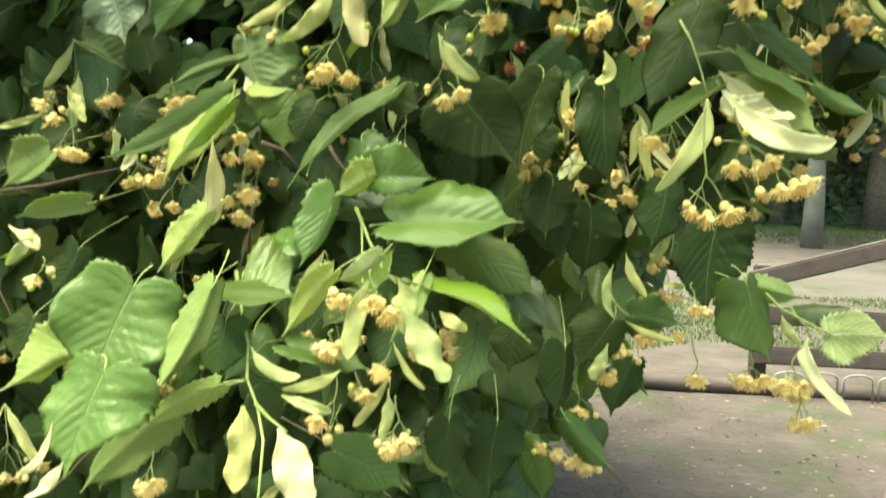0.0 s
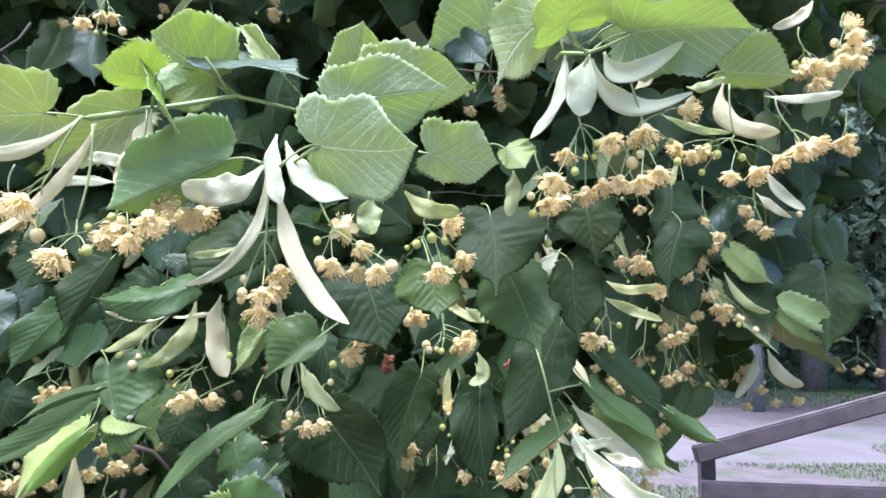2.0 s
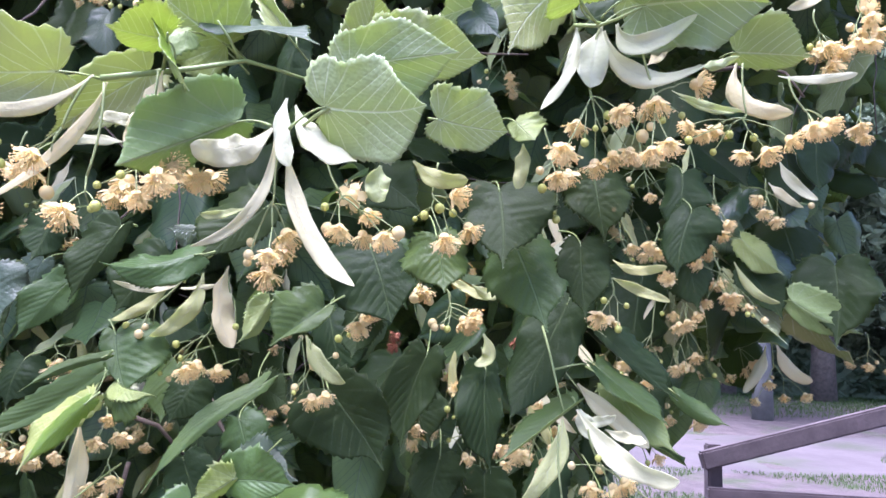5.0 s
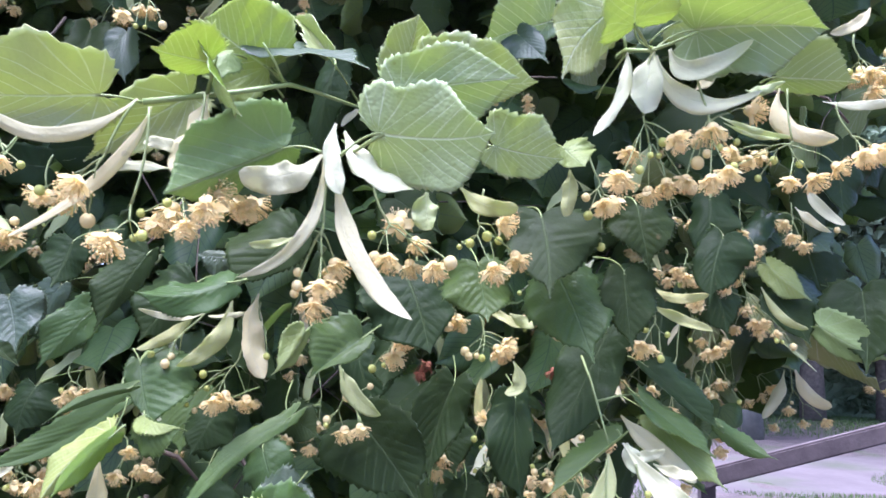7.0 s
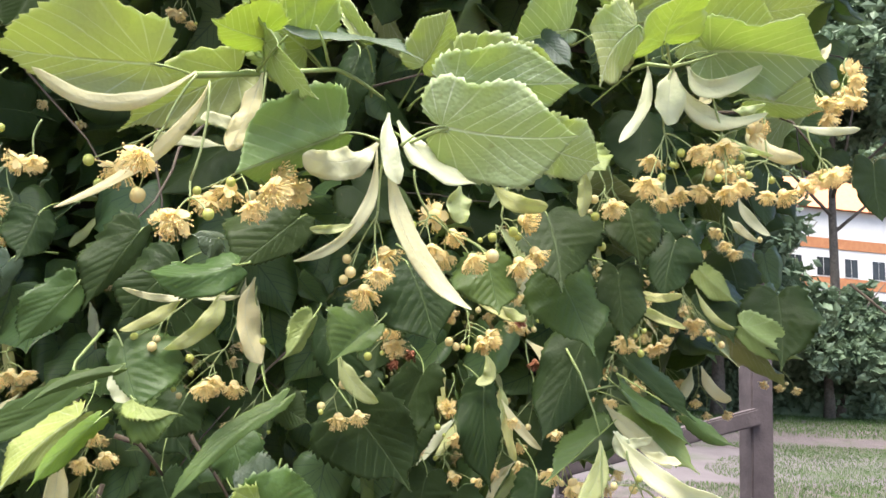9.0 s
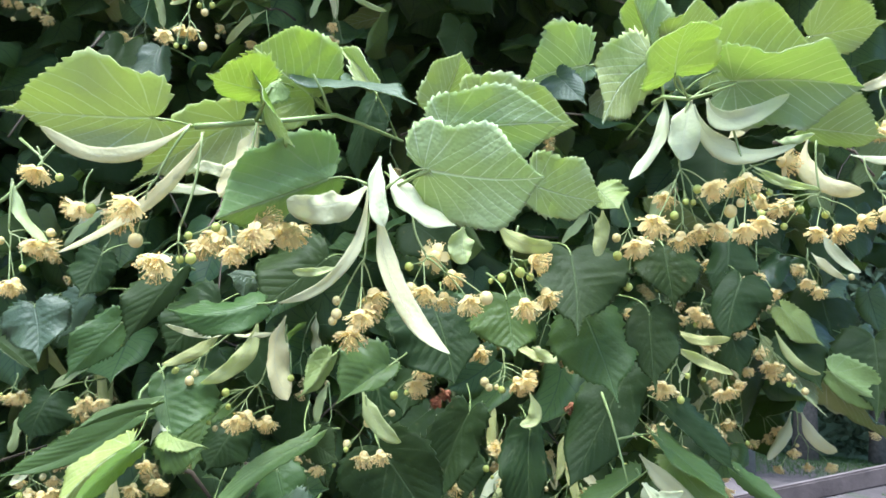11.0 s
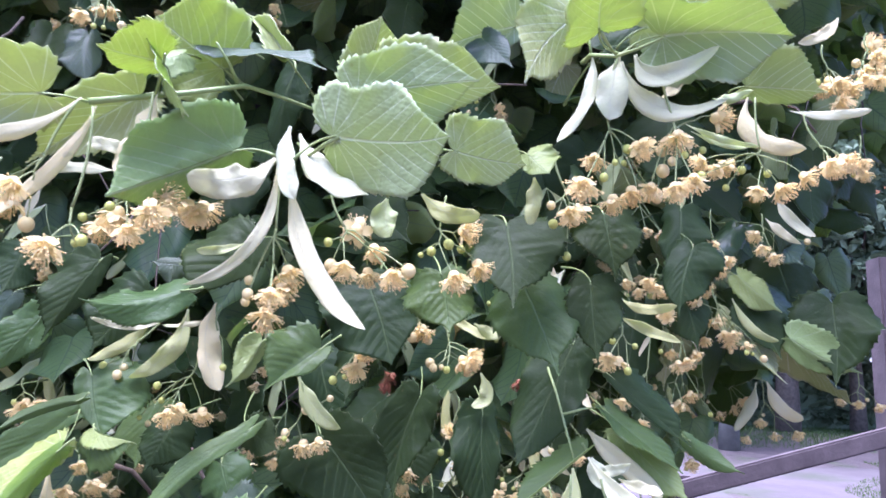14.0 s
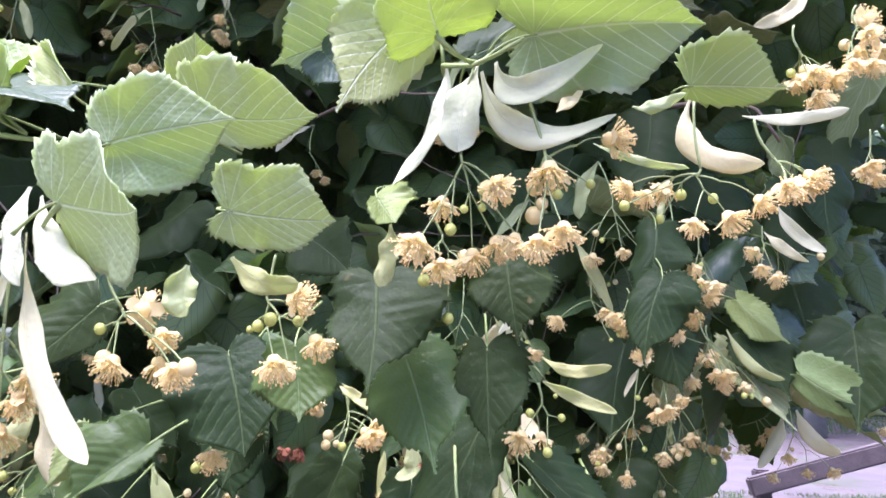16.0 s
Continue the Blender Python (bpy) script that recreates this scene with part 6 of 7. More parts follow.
flower_cluster((0.2606, 0.62, 1.6412), (0.2649, 0.62, 1.6278),
    [(0.2762, 0.6148, 1.6054), (0.2602, 0.6205, 1.6053), (0.2621, 0.6125, 1.5961), (0.2535, 0.6111, 1.631), (0.2678, 0.6097, 1.5983)],
    [(0.25, 0.616, 1.6048)])
flower_cluster((0.2422, 0.6, 1.6736), (0.2421, 0.6, 1.6647),
    [(0.2397, 0.5917, 1.6501), (0.233, 0.5903, 1.6541), (0.2537, 0.6108, 1.6511)],
    [(0.2363, 0.5954, 1.644)])
flower_cluster((0.518, 0.82, 1.6073), (0.5186, 0.82, 1.5956),
    [(0.5043, 0.8286, 1.5776), (0.5198, 0.8244, 1.5751), (0.5408, 0.8251, 1.5727)],
    [(0.5283, 0.8234, 1.5783)])
flower_cluster((0.1445, 0.42, 1.531), (0.1463, 0.42, 1.4967),
    [(0.1427, 0.43, 1.4762), (0.1503, 0.4283, 1.4735), (0.1601, 0.4248, 1.4762)],
    [(0.1376, 0.4213, 1.4785), (0.1575, 0.4243, 1.4782)])
flower_cluster((0.1602, 0.425, 1.529), (0.1667, 0.425, 1.5119),
    [(0.1632, 0.4299, 1.4999), (0.1735, 0.4262, 1.4999), (0.1791, 0.4251, 1.5035), (0.1829, 0.4174, 1.4884), (0.1948, 0.4326, 1.4907), (0.1973, 0.4247, 1.4924)],
    [(0.1721, 0.4155, 1.4858), (0.1642, 0.4177, 1.5155), (0.1681, 0.4332, 1.5081), (0.1511, 0.4196, 1.5111)])
flower_cluster((0.1347, 0.45, 1.5238), (0.1348, 0.45, 1.5208),
    [(0.1255, 0.4476, 1.5133), (0.141, 0.454, 1.5073)],
    [(0.1407, 0.458, 1.5005), (0.1315, 0.4462, 1.5081)])
flower_cluster((-0.1401, 0.522, 1.5312), (-0.1362, 0.522, 1.5219),
    [(-0.1333, 0.5195, 1.5161), (-0.1276, 0.5203, 1.505), (-0.1361, 0.5116, 1.5024), (-0.1271, 0.5303, 1.5037)],
    [(-0.1398, 0.5114, 1.5005)])
flower_cluster((-0.1321, 0.522, 1.5012), (-0.132, 0.522, 1.4898),
    [(-0.1373, 0.5321, 1.4636), (-0.1388, 0.5144, 1.4737), (-0.1254, 0.5144, 1.4778), (-0.1324, 0.5297, 1.461)],
    [(-0.1481, 0.5291, 1.4606), (-0.1201, 0.5161, 1.4768)])
flower_cluster((0.0822, 0.5, 1.6063), (0.0849, 0.5, 1.6),
    [(0.0941, 0.5012, 1.5872), (0.0993, 0.4995, 1.5915)],
    [(0.0745, 0.5048, 1.5847), (0.0812, 0.4931, 1.5819)])
flower_cluster((0.0657, 0.48, 1.615), (0.0659, 0.48, 1.6099),
    [(0.0692, 0.4872, 1.6038), (0.0662, 0.4909, 1.6058)],
    [(0.0633, 0.4845, 1.5982), (0.0728, 0.4893, 1.5971)])
flower_cluster((-0.0493, 0.56, 1.5301), (-0.0489, 0.56, 1.5244),
    [(-0.0467, 0.5696, 1.5141)],
    [(-0.0512, 0.5573, 1.5112), (-0.0565, 0.5676, 1.5198)])
flower_cluster((-0.2163, 0.6, 1.5653), (-0.2146, 0.6, 1.5569),
    [(-0.2221, 0.6073, 1.5431), (-0.2134, 0.6019, 1.5485), (-0.2006, 0.5914, 1.5481)],
    [(-0.2223, 0.6026, 1.5482)])
flower_cluster((-0.224, 0.6, 1.519), (-0.2233, 0.6, 1.5128),
    [(-0.2314, 0.6091, 1.5023), (-0.2169, 0.5957, 1.5072)],
    [(-0.2323, 0.6032, 1.502)])
flower_cluster((0.0959, 0.6, 1.5654), (0.0961, 0.6, 1.5549),
    [(0.0967, 0.6087, 1.5391)],
    [(0.0922, 0.6022, 1.5422), (0.0852, 0.5898, 1.5261)])
flower_cluster((0.093, 0.6, 1.5154), (0.0953, 0.6, 1.5073),
    [(0.0999, 0.6029, 1.4915), (0.1245, 0.5946, 1.4997), (0.0615, 0.6079, 1.4993)],
    [(0.087, 0.6036, 1.5026)])
flower_cluster((-0.285, 0.58, 1.5456), (-0.286, 0.58, 1.5285),
    [(-0.2828, 0.5758, 1.5056), (-0.295, 0.5887, 1.5074), (-0.2824, 0.5828, 1.5052)],
    [(-0.2967, 0.5765, 1.5053), (-0.3102, 0.5874, 1.5039)])
flower_cluster((-0.3029, 0.58, 1.5517), (-0.303, 0.58, 1.5474),
    [(-0.3153, 0.5886, 1.5431), (-0.3062, 0.5887, 1.5333)],
    [(-0.2992, 0.5884, 1.5378)])
flower_cluster((-0.2202, 0.55, 1.5087), (-0.2202, 0.55, 1.4974),
    [(-0.2122, 0.5535, 1.4867), (-0.2211, 0.5544, 1.4877), (-0.2053, 0.5523, 1.4897)],
    [(-0.2247, 0.5506, 1.4851), (-0.2199, 0.5607, 1.5012)])
flower_cluster((-0.269, 0.6, 1.5639), (-0.269, 0.6, 1.5573),
    [(-0.2696, 0.5968, 1.5467), (-0.2586, 0.5908, 1.5488)],
    [(-0.2809, 0.6047, 1.5467)])
flower_cluster((-0.0232, 0.402, 1.4407), (-0.0192, 0.402, 1.4302),
    [(-0.0375, 0.402, 1.4257), (-0.0342, 0.403, 1.4251), (-0.0143, 0.4042, 1.4181), (-0.0205, 0.3965, 1.4259), (-0.0116, 0.3954, 1.4213)],
    [(-0.0399, 0.3926, 1.4297)])
flower_cluster((-0.0434, 0.41, 1.4074), (-0.0448, 0.41, 1.4043),
    [(-0.0461, 0.4162, 1.397), (-0.0505, 0.419, 1.3978)],
    [(-0.0412, 0.4143, 1.3991)])
flower_cluster((-0.0115, 0.402, 1.4013), (-0.0143, 0.402, 1.3939),
    [(-0.0149, 0.3936, 1.3908)],
    [(-0.0209, 0.4125, 1.3882)])
flower_cluster((-0.0328, 0.42, 1.3829), (-0.0312, 0.42, 1.3783),
    [(-0.0324, 0.4272, 1.3718), (-0.0274, 0.4202, 1.372)],
    [(-0.033, 0.409, 1.3779)])
flower_cluster((-0.009, 0.405, 1.3756), (-0.0069, 0.405, 1.3638),
    [(-0.0094, 0.4126, 1.3477), (-0.0041, 0.4077, 1.3526), (-0.0117, 0.4077, 1.3471)],
    [(-0.0162, 0.3944, 1.3533), (-0.0026, 0.4101, 1.3549)])
flower_cluster((-0.0436, 0.42, 1.3824), (-0.0437, 0.42, 1.37),
    [(-0.05, 0.4098, 1.3587), (-0.054, 0.4195, 1.3577)],
    [(-0.0545, 0.4122, 1.3525), (-0.0469, 0.4169, 1.3464), (-0.0433, 0.4286, 1.3486)])
flower_cluster((0.0059, 0.44, 1.4137), (0.0076, 0.44, 1.409),
    [(0.0122, 0.4455, 1.4018), (0.0155, 0.447, 1.3929), (-0.001, 0.4356, 1.3935)],
    [(0.0097, 0.4375, 1.3999)])
flower_cluster((-0.1462, 0.42, 1.3331), (-0.1469, 0.42, 1.3266),
    [(-0.1522, 0.4223, 1.3125), (-0.1407, 0.4097, 1.3197), (-0.1479, 0.4181, 1.3125)],
    [(-0.1596, 0.4304, 1.3106)])
flower_cluster((-0.1412, 0.43, 1.3917), (-0.1412, 0.43, 1.3853),
    [(-0.1487, 0.4356, 1.3687), (-0.1414, 0.438, 1.3747), (-0.1424, 0.4256, 1.3586)],
    [(-0.1414, 0.4342, 1.3648)])
flower_cluster((-0.2601, 0.5, 1.4317), (-0.2601, 0.5, 1.4261),
    [(-0.2702, 0.5064, 1.4167)],
    [(-0.2551, 0.5045, 1.4182), (-0.2672, 0.4986, 1.4108), (-0.2498, 0.4928, 1.4233)])
flower_cluster((0.2326, 0.5, 1.3941), (0.2255, 0.5, 1.3831),
    [(0.2165, 0.4894, 1.3711), (0.2298, 0.5085, 1.3633), (0.2352, 0.5095, 1.3615), (0.2311, 0.4951, 1.3704), (0.2259, 0.5056, 1.3704)],
    [(0.2166, 0.498, 1.3654)])
flower_cluster((0.2326, 0.5, 1.3657), (0.2323, 0.5, 1.3603),
    [(0.235, 0.5028, 1.3442), (0.2327, 0.5075, 1.3426), (0.2362, 0.4961, 1.3474)],
    [(0.2286, 0.5026, 1.3468)])
flower_cluster((0.2088, 0.53, 1.3834), (0.2119, 0.53, 1.3729),
    [(0.2081, 0.5246, 1.3649), (0.2155, 0.5302, 1.3624), (0.216, 0.5197, 1.3672), (0.2034, 0.5248, 1.3654)],
    [(0.1963, 0.5253, 1.3657)])
flower_cluster((0.1795, 0.56, 1.3861), (0.1843, 0.56, 1.3681),
    [(0.1894, 0.5691, 1.3528), (0.1808, 0.5519, 1.3578)],
    [(0.1797, 0.5657, 1.3544)])
flower_cluster((0.1776, 0.56, 1.424), (0.1791, 0.56, 1.4181),
    [(0.1781, 0.5509, 1.4074), (0.19, 0.5707, 1.4037)],
    [(0.1719, 0.5527, 1.4097)])
flower_cluster((0.1438, 0.57, 1.393), (0.146, 0.57, 1.389),
    [(0.1681, 0.561, 1.3854), (0.1471, 0.5637, 1.3832), (0.1342, 0.5795, 1.3721)],
    [(0.1458, 0.5737, 1.3634), (0.1403, 0.5786, 1.3684)])
flower_cluster((0.1243, 0.57, 1.3798), (0.1246, 0.57, 1.3716),
    [(0.1193, 0.57, 1.3547), (0.1233, 0.5615, 1.3544)],
    [(0.1283, 0.5665, 1.3683), (0.1272, 0.569, 1.3553)])
flower_cluster((0.1014, 0.57, 1.3455), (0.1037, 0.57, 1.3373),
    [(0.1075, 0.5808, 1.3218), (0.1021, 0.5627, 1.3288)],
    [(0.1158, 0.5644, 1.3248), (0.0989, 0.5776, 1.3223)])
flower_cluster((0.0966, 0.57, 1.3117), (0.098, 0.57, 1.3054),
    [(0.1026, 0.5615, 1.2938), (0.092, 0.5804, 1.291), (0.0791, 0.5655, 1.2996), (0.0997, 0.5715, 1.288), (0.1104, 0.5735, 1.2836), (0.1171, 0.579, 1.2864)],
    [(0.1189, 0.5607, 1.2859), (0.0729, 0.5776, 1.2909)])
flower_cluster((0.0674, 0.6, 1.5313), (0.0677, 0.6, 1.5229),
    [(0.0635, 0.5929, 1.5118), (0.0714, 0.6048, 1.5096)],
    [(0.0592, 0.5896, 1.5135)])
flower_cluster((0.1009, 0.6, 1.5362), (0.1012, 0.6, 1.5299),
    [(0.1044, 0.6059, 1.5177), (0.1, 0.593, 1.5197), (0.0926, 0.5935, 1.5396)],
    [(0.0901, 0.5898, 1.5205)])
flower_cluster((0.015, 0.5, 1.5944), (0.0185, 0.5, 1.5927),
    [(0.0328, 0.4961, 1.5874), (0.0362, 0.4962, 1.5885)],
    [(0.0253, 0.5106, 1.59)])
# -- end clusters


# ---- the crown behind: free leaves, limbs and twigs ----
def crown_edge(z):
    """The crown's outer side at a height."""
    if z < 1.5:
        return 0.24 + (z - 1.5) * 0.7
    if z < 1.65:
        return 0.24 + (z - 1.5) * 1.15
    return 0.4125 + (z - 1.65) * 0.75 if z < 1.85 else 0.5625 + (z - 1.85) * 0.5


def crown_spot(rng, y0, y1, x0, z0, z1, x1=1.8):
    """A place inside the uneven crown, which is rounded over and behind the trunk."""
    while True:
        x, y, z = rng.uniform(x0, x1), rng.uniform(y0, y1), rng.uniform(z0, z1)
        lump = 0.08 * noise.noise((x * 4, y * 4, z * 4))
        if x > crown_edge(z) + max(y - 0.65, 0) * 0.22 + lump:
            continue
        big = noise.noise((x * 1.1, y * 1.1, z * 1.1))
        if abs((x + 1.3) / 2.6) ** 3 + abs((y - 2.6) / 2.5) ** 3 + abs((z - 2.75) / 2.8) ** 3 < 1.0 + 0.4 * big + lump:
            return Vector((x, y, z))


def hanging(rng):
    """Along and up for a leaf that hangs outwards."""
    along = Vector((rng.gauss(0, 0.6), rng.gauss(-0.45, 0.45), rng.gauss(-0.8, 0.45))).normalized()
    up = Vector((rng.gauss(0, 0.5), rng.gauss(-0.7, 0.5), rng.gauss(0.6, 0.4)))
    return along, up


def free_leaves(count, y0, y1, x0, z0, z1, seed):
    rng = random.Random(seed)
    shapes = [lime_blade(0.06, (rng.uniform(0.02, 0.028), rng.uniform(0.02, 0.028)), (rng.uniform(-35, 15), rng.uniform(-35, 15)), (rng.uniform(0.2, 0.4), rng.uniform(0.2, 0.4)),
                         1000 + q, q % 2, 40, 4) for q in range(8)]
    meshes = [mesh_of("leaf", v, f, [SHADED_TOP, LEAF_UNDER], sl, uv) for v, f, sl, uv in shapes]
    for _ in range(count):
        p = crown_spot(rng, y0, y1, x0, z0, z1)
        along, up = hanging(rng)
        part("leaf", rng.choice(meshes), lime, "", frame_of(p, along, up) @ Matrix.Scale(rng.uniform(0.7, 1.3), 4))


def foliage_mass(name, count, y0, y1, x0, z0, z1, size, seed, rows=12, cols=2, x1=1.8):
    rng = random.Random(seed)
    shapes = [blade(size, size * 0.9, f, c, rows, cols, 0.0, s) for s, (f, c) in enumerate(((10, 0.08), (18, 0.14), (24, 0.1), (8, 0.2)))]
    arrays = [np.array(s[0]) for s in shapes]
    verts, faces, slots, uvs, k = [], [], [], [], 0
    for _ in range(count):
        i = rng.randrange(4)
        p = crown_spot(rng, y0, y1, x0, z0, z1, x1)
        along, up = hanging(rng)
        m = np.array(frame_of(p, along, up) @ Matrix.Scale(rng.uniform(0.65, 1.3), 4))
        verts.append(arrays[i] @ m[:3, :3].T + m[:3, 3])
        faces += [tuple(j + k for j in q) for q in shapes[i][1]]
        slots += shapes[i][2]
        uvs += shapes[i][3]
        k += len(arrays[i])
    ob = part(name, mesh_of(name, np.concatenate(verts), faces, [FAR_TOP, FAR_UNDER], slots, uvs), lime)
    return tagged(ob, "dense crown leaves, the upper ones added for shade", kind="stuff")


def scattered_clusters(count, y0, y1, x0, z0, z1, seed):
    """Flower clusters among the shaded leaves."""
    rng = random.Random(seed)
    for _ in range(count):
        p = crown_spot(rng, y0, y1, x0, z0, z1)
        if p.x > 0.3:
            p.y += 0.25
        small = 0.45 if p.x > 0.24 else 1.0
        for _ in range(rng.choice((1, 1, 2)) if small == 1.0 else 1):
            end = p + small * Vector((rng.uniform(-0.04, 0.04), rng.uniform(-0.02, 0.01), -rng.uniform(0.034, 0.055)))
            bract(tuple(p), tuple(end), small * rng.uniform(0.009, 0.013), (rng.uniform(-0.5, 0.5), -1, 0.3), (rng.uniform(-0.2, 0.2), 0.5, 0.1), BRACT_GREEN if rng.random() < 0.8 else None)
        node = p + Vector((rng.uniform(-0.012, 0.012), -0.004, -0.03))

        def around(n):
            return [tuple(node + Vector((rng.uniform(-0.028, 0.028), rng.uniform(-0.02, 0.015), -rng.uniform(0.022, 0.045)))) for _ in range(n)]
        flower_cluster(tuple(p), tuple(node), around(rng.randint(2, 5)), around(rng.randint(1, 4)))


scattered_clusters(40, 0.62, 0.86, -0.6, 1.2, 1.74, 17)
scattered_clusters(26, 0.6, 0.85, 0.16, 1.44, 1.78, 23)
scattered_clusters(12, 0.7, 0.9, -0.6, 1.74, 2.0, 20)
free_leaves(110, 0.62, 0.9, -0.62, 1.15, 1.74, 11)
free_leaves(70, 0.64, 1.0, 0.2, 1.6, 1.86, 24)
free_leaves(40, 0.72, 0.95, -0.62, 1.74, 2.05, 18)
foliage_mass("inner_foliage", 1300, 0.72, 1.2, -1.0, 1.0, 1.74, 0.062, 12)
foliage_mass("inner_foliage", 900, 0.8, 1.25, -1.0, 1.74, 2.4, 0.064, 19)
# Overhang mostly above the view, added to block sky light from deeper leaves.
foliage_mass("upper_foliage", 800, 0.42, 0.85, -1.2, 2.16, 2.9, 0.08, 61, 8, 1)
foliage_mass("upper_foliage", 1000, 0.7, 1.2, -1.6, 2.12, 2.8, 0.08, 16, 8, 1)
foliage_mass("outer_foliage", 1500, 0.3, 2.1, -4.0, 0.5, 4.6, 0.13, 29, 6, 1, -1.0)
foliage_mass("inner_foliage", 4800, 1.1, 2.0, -2.4, 0.6, 3.2, 0.1, 13, 8, 2)
foliage_mass("inner_foliage", 3200, 2.0, 3.2, -4.0, 0.6, 3.6, 0.17, 15, 6, 1)
foliage_mass("upper_foliage", 4600, 0.6, 3.4, -4.0, 2.3, 5.7, 0.15, 14, 6, 1)
foliage_mass("rear_foliage", 3400, 3.0, 5.2, -4.0, 0.6, 5.5, 0.17, 28, 6, 1)


def limbs():
    chunks = [tube([(-1.5, 2.6, -0.1), (-1.45, 2.55, 1.0), (-1.4, 2.5, 2.4), (-1.3, 2.5, 4.2)], [0.22, 0.18, 0.15, 0.07], 14)]
    rng = random.Random(31)
    for i in range(9):
        z = 1.1 + 0.22 * i
        a = Vector((-1.4, 2.5, z + 0.2))
        e = Vector((rng.uniform(-0.9, 0.4), rng.uniform(1.0, 1.4), z + rng.uniform(-0.15, 0.25)))
        chunks.append(tube(bowed(a, e, -0.12, 9), [0.035 - 0.003 * j for j in range(10)], 8))
    v, f = joined(chunks)
    part("trunk", mesh_of("trunk", v, f, [BARK]), lime, "grey-brown trunk and limbs inside the crown")


limbs()


def twig(points, r, mat=None):
    v, f = tube(points, [r * (1 - 0.5 * i / (len(points) - 1)) for i in range(len(points))], 8)
    return part("twig", mesh_of("twig", v, f, [mat or TWIG]), lime)


WITHERED_FLOWERS = [mesh_of("withered_flower", *[(lambda me: ([v.co * 0.75 for v in me.vertices], [tuple(p.vertices) for p in me.polygons]))(FLOWERS[k])[q] for q in (0, 1)], [WITHERED]) for k in range(2)]


def withered(place):
    """A dried red-brown flower left among the leaves."""
    k = len([o for o in lime.children if o.name.startswith("withered")])
    m = Matrix.Translation(place) @ pose(0, 0, 0, 40 * k, 25 * k, 70 * k)
    return part("withered_flower", WITHERED_FLOWERS[k % 2], lime, "dried red-brown flower", m)


def inner_twigs(count, seed):
    """Thin brown twigs hanging among the shaded leaves."""
    rng = random.Random(seed)
    for _ in range(count):
        p = crown_spot(rng, 0.52, 0.8, -0.55, 1.2, 1.95)
        d = Vector((rng.uniform(-1, 1), rng.uniform(-0.6, 0.3), rng.uniform(-0.9, 0.3))).normalized()
        ln = rng.uniform(0.07, 0.2)
        pts = [p + d * ln * t + Vector((rng.uniform(-0.004, 0.004), 0, -0.25 * ln * t * t + rng.uniform(-0.003, 0.003))) for t in (0, 0.2, 0.4, 0.6, 0.8, 1.0)]
        twig(pts, rng.uniform(0.0006, 0.0013))


inner_twigs(36, 44)
# -- twigs
twig([(-0.0666, 0.33, 1.6749), (-0.053, 0.335, 1.679), (-0.0331, 0.345, 1.6864), (-0.0113, 0.352, 1.6937), (-0.0013, 0.365, 1.6955), (0.0155, 0.41, 1.7044)], .0015, STALK)
twig([(-0.044, 0.34, 1.6827), (-0.0371, 0.325, 1.6867), (-0.0308, 0.31, 1.6874)], .0009, STALK)
twig([(-0.0139, 0.352, 1.6935), (-0.0171, 0.345, 1.7007), (-0.0211, 0.338, 1.7065)], .0009, STALK)
twig([(0.1407, 0.38, 1.7251), (0.1412, 0.365, 1.722), (0.1515, 0.36, 1.7197), (0.1599, 0.355, 1.7212), (0.1689, 0.347, 1.7231)], .0012, STALK)
twig([(0.1407, 0.342, 1.7218), (0.1455, 0.35, 1.7207), (0.1515, 0.36, 1.72)], .0009, STALK)
twig([(0.0354, 0.319, 1.6615), (0.0286, 0.325, 1.6596), (0.022, 0.332, 1.6575), (0.0137, 0.35, 1.6683)], .0010, STALK)
twig([(-0.1542, 0.59, 1.5812), (-0.1651, 0.575, 1.5587), (-0.1639, 0.565, 1.5363), (-0.1725, 0.56, 1.5113), (-0.1785, 0.55, 1.4881)], .0013, STALK)
twig([(-0.0605, 0.45, 1.6101), (-0.0537, 0.46, 1.6181), (-0.0382, 0.48, 1.6307)], .0009, STALK)
twig([(-0.121, 0.48, 1.4291), (-0.1095, 0.46, 1.4043), (-0.1024, 0.45, 1.3895), (-0.0998, 0.44, 1.3718), (-0.0901, 0.43, 1.358), (-0.0803, 0.41, 1.3463), (-0.0792, 0.4, 1.3224), (-0.0781, 0.39, 1.3087)], .0013, STALK)
twig([(-0.0914, 0.43, 1.3602), (-0.0798, 0.42, 1.355), (-0.0674, 0.41, 1.3516)], .0012, STALK)
twig([(-0.1124, 0.422, 1.3693), (-0.1051, 0.43, 1.3708), (-0.0985, 0.44, 1.3712)], .0010, STALK)
twig([(-0.1006, 0.445, 1.3806), (-0.0907, 0.445, 1.3926), (-0.0793, 0.44, 1.395)], .0010, STALK)
twig([(-0.0453, 0.475, 1.4708), (-0.0336, 0.46, 1.4508), (-0.0233, 0.45, 1.4355), (-0.0146, 0.44, 1.4298)], .0012, STALK)
twig([(-0.0407, 0.47, 1.4653), (-0.0382, 0.46, 1.4474), (-0.0301, 0.42, 1.4321)], .0009, STALK)
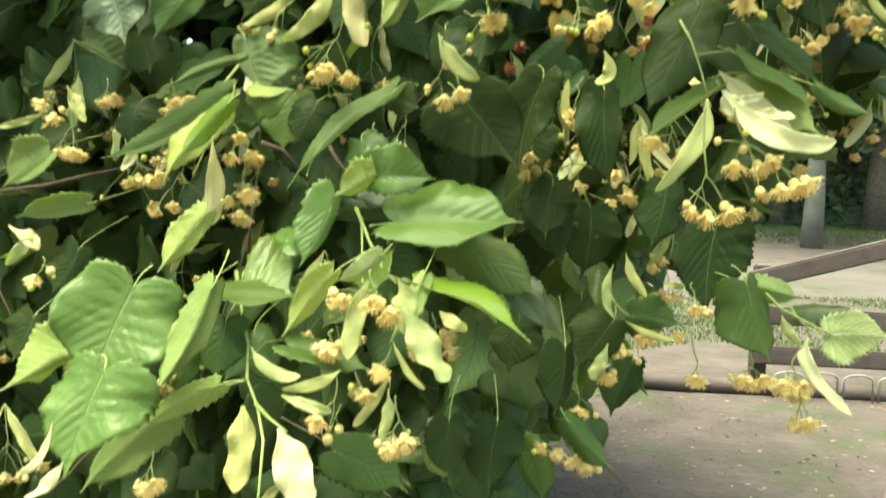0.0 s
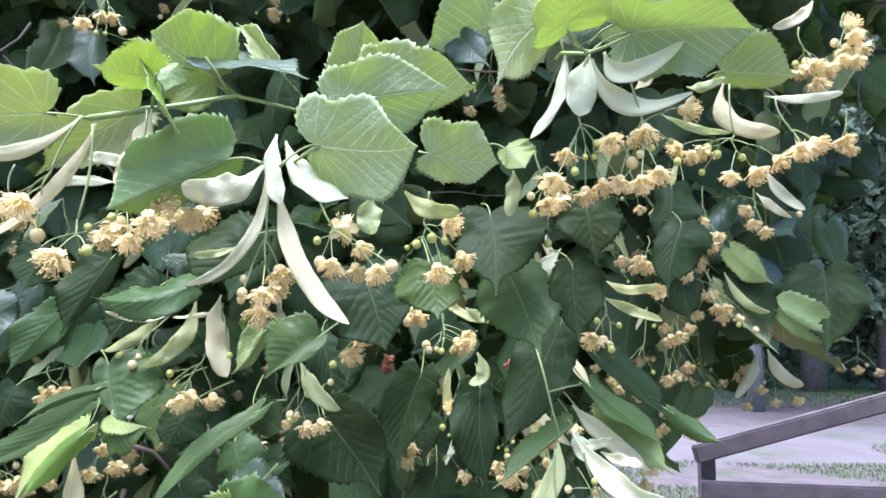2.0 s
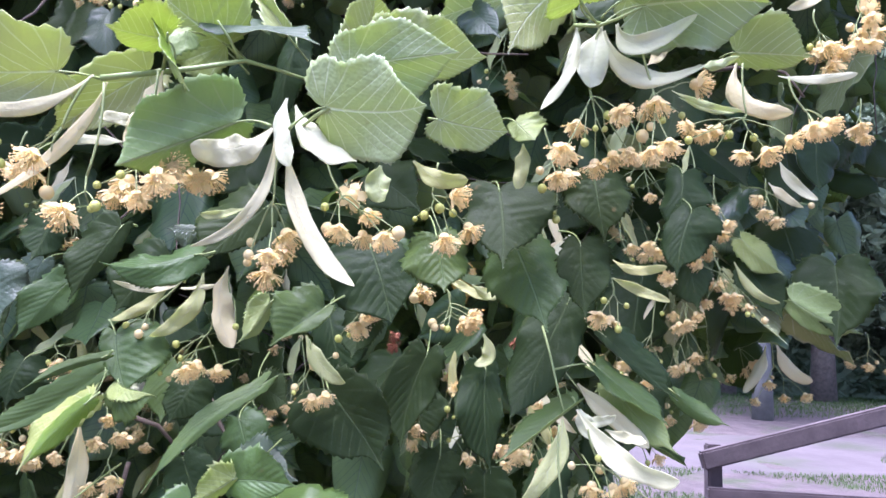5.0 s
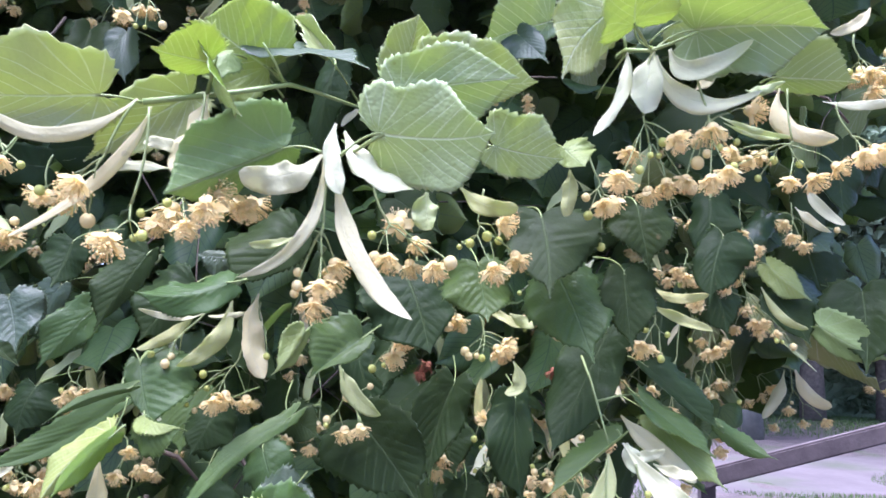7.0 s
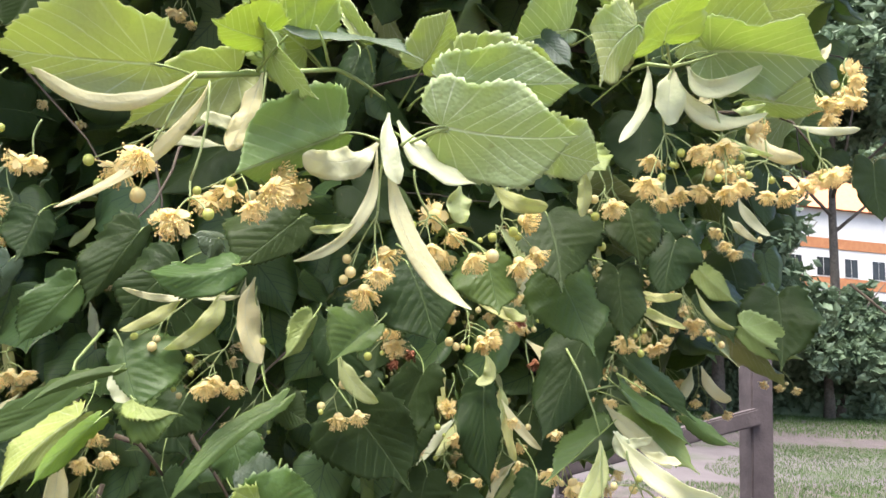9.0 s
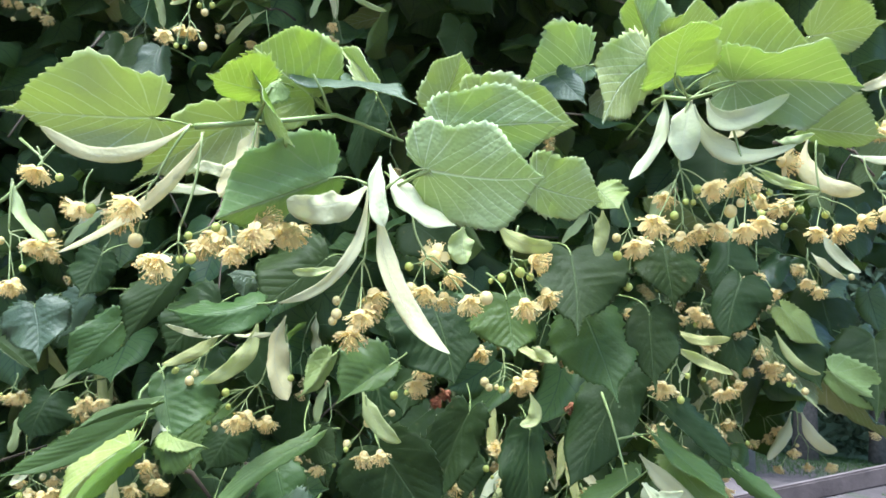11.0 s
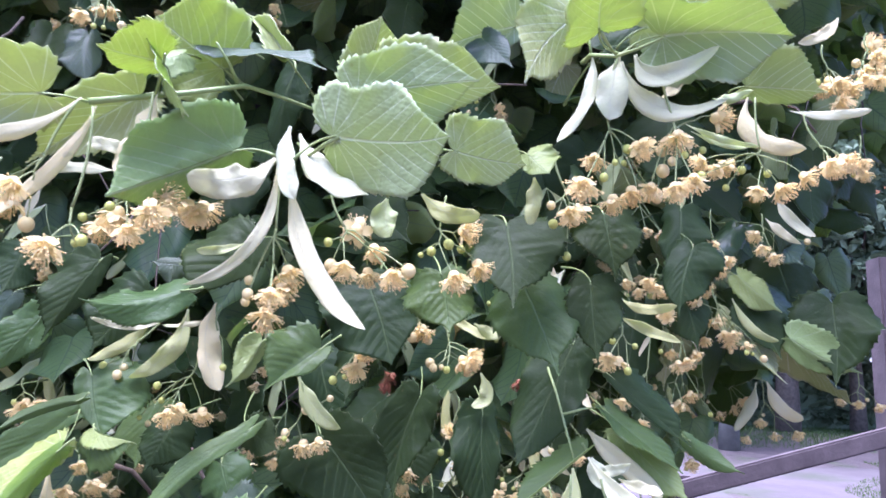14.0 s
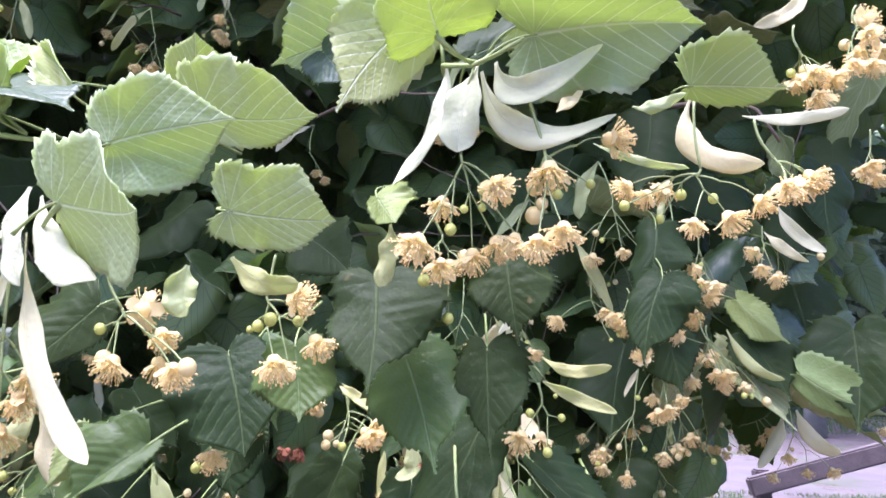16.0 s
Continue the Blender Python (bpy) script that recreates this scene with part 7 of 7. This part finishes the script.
twig([(-0.4023, 0.62, 1.4695), (-0.3726, 0.62, 1.4736), (-0.3365, 0.625, 1.4793), (-0.3033, 0.64, 1.49), (-0.295, 0.72, 1.5025)], .0020)
twig([(-0.1289, 0.55, 1.5139), (-0.1147, 0.555, 1.509), (-0.1036, 0.56, 1.4958), (-0.0993, 0.58, 1.4832)], .0018)
twig([(-0.1347, 0.56, 1.4828), (-0.1399, 0.56, 1.4539), (-0.1438, 0.57, 1.4239)], .0018)
twig([(0.1401, 0.49, 1.5964), (0.1411, 0.47, 1.5819), (0.1427, 0.452, 1.5687), (0.1461, 0.438, 1.5481), (0.1491, 0.436, 1.5366)], .0009, STALK)
twig([(0.145, 0.445, 1.5589), (0.1564, 0.45, 1.5618), (0.1695, 0.457, 1.5636)], .0007, STALK)
twig([(0.2188, 0.545, 1.4241), (0.2241, 0.52, 1.4133), (0.2376, 0.51, 1.406), (0.2474, 0.5, 1.401)], .0011, STALK)
twig([(-0.1019, 0.62, 1.5274), (-0.0887, 0.61, 1.5073), (-0.0717, 0.6, 1.4882), (-0.0552, 0.6, 1.4641)], .0020)
twig([(0.2982, 0.75, 1.5994), (0.337, 0.76, 1.6058), (0.3972, 0.78, 1.6042), (0.4468, 0.79, 1.6042), (0.5085, 0.82, 1.6109)], .0013, STALK)
twig([(-0.2426, 0.5, 1.7152), (-0.2192, 0.49, 1.7001), (-0.2161, 0.5, 1.7176), (-0.2133, 0.52, 1.7375)], .0012, STALK)
twig([(-0.2648, 0.5, 1.6604), (-0.2451, 0.5, 1.6737), (-0.2301, 0.5, 1.6925), (-0.2244, 0.51, 1.7163)], .0014, STALK)
twig([(0.2442, 0.48, 1.7492), (0.2684, 0.46, 1.7455), (0.2739, 0.44, 1.7323), (0.2789, 0.43, 1.7147)], .0013)
withered((0.1269, 0.49, 1.575))
withered((0.0522, 0.51, 1.5762))
withered((0.0464, 0.56, 1.5697))
withered((0.1419, 0.58, 1.6063))
withered((-0.0313, 0.37, 1.6397))
# -- end twigs
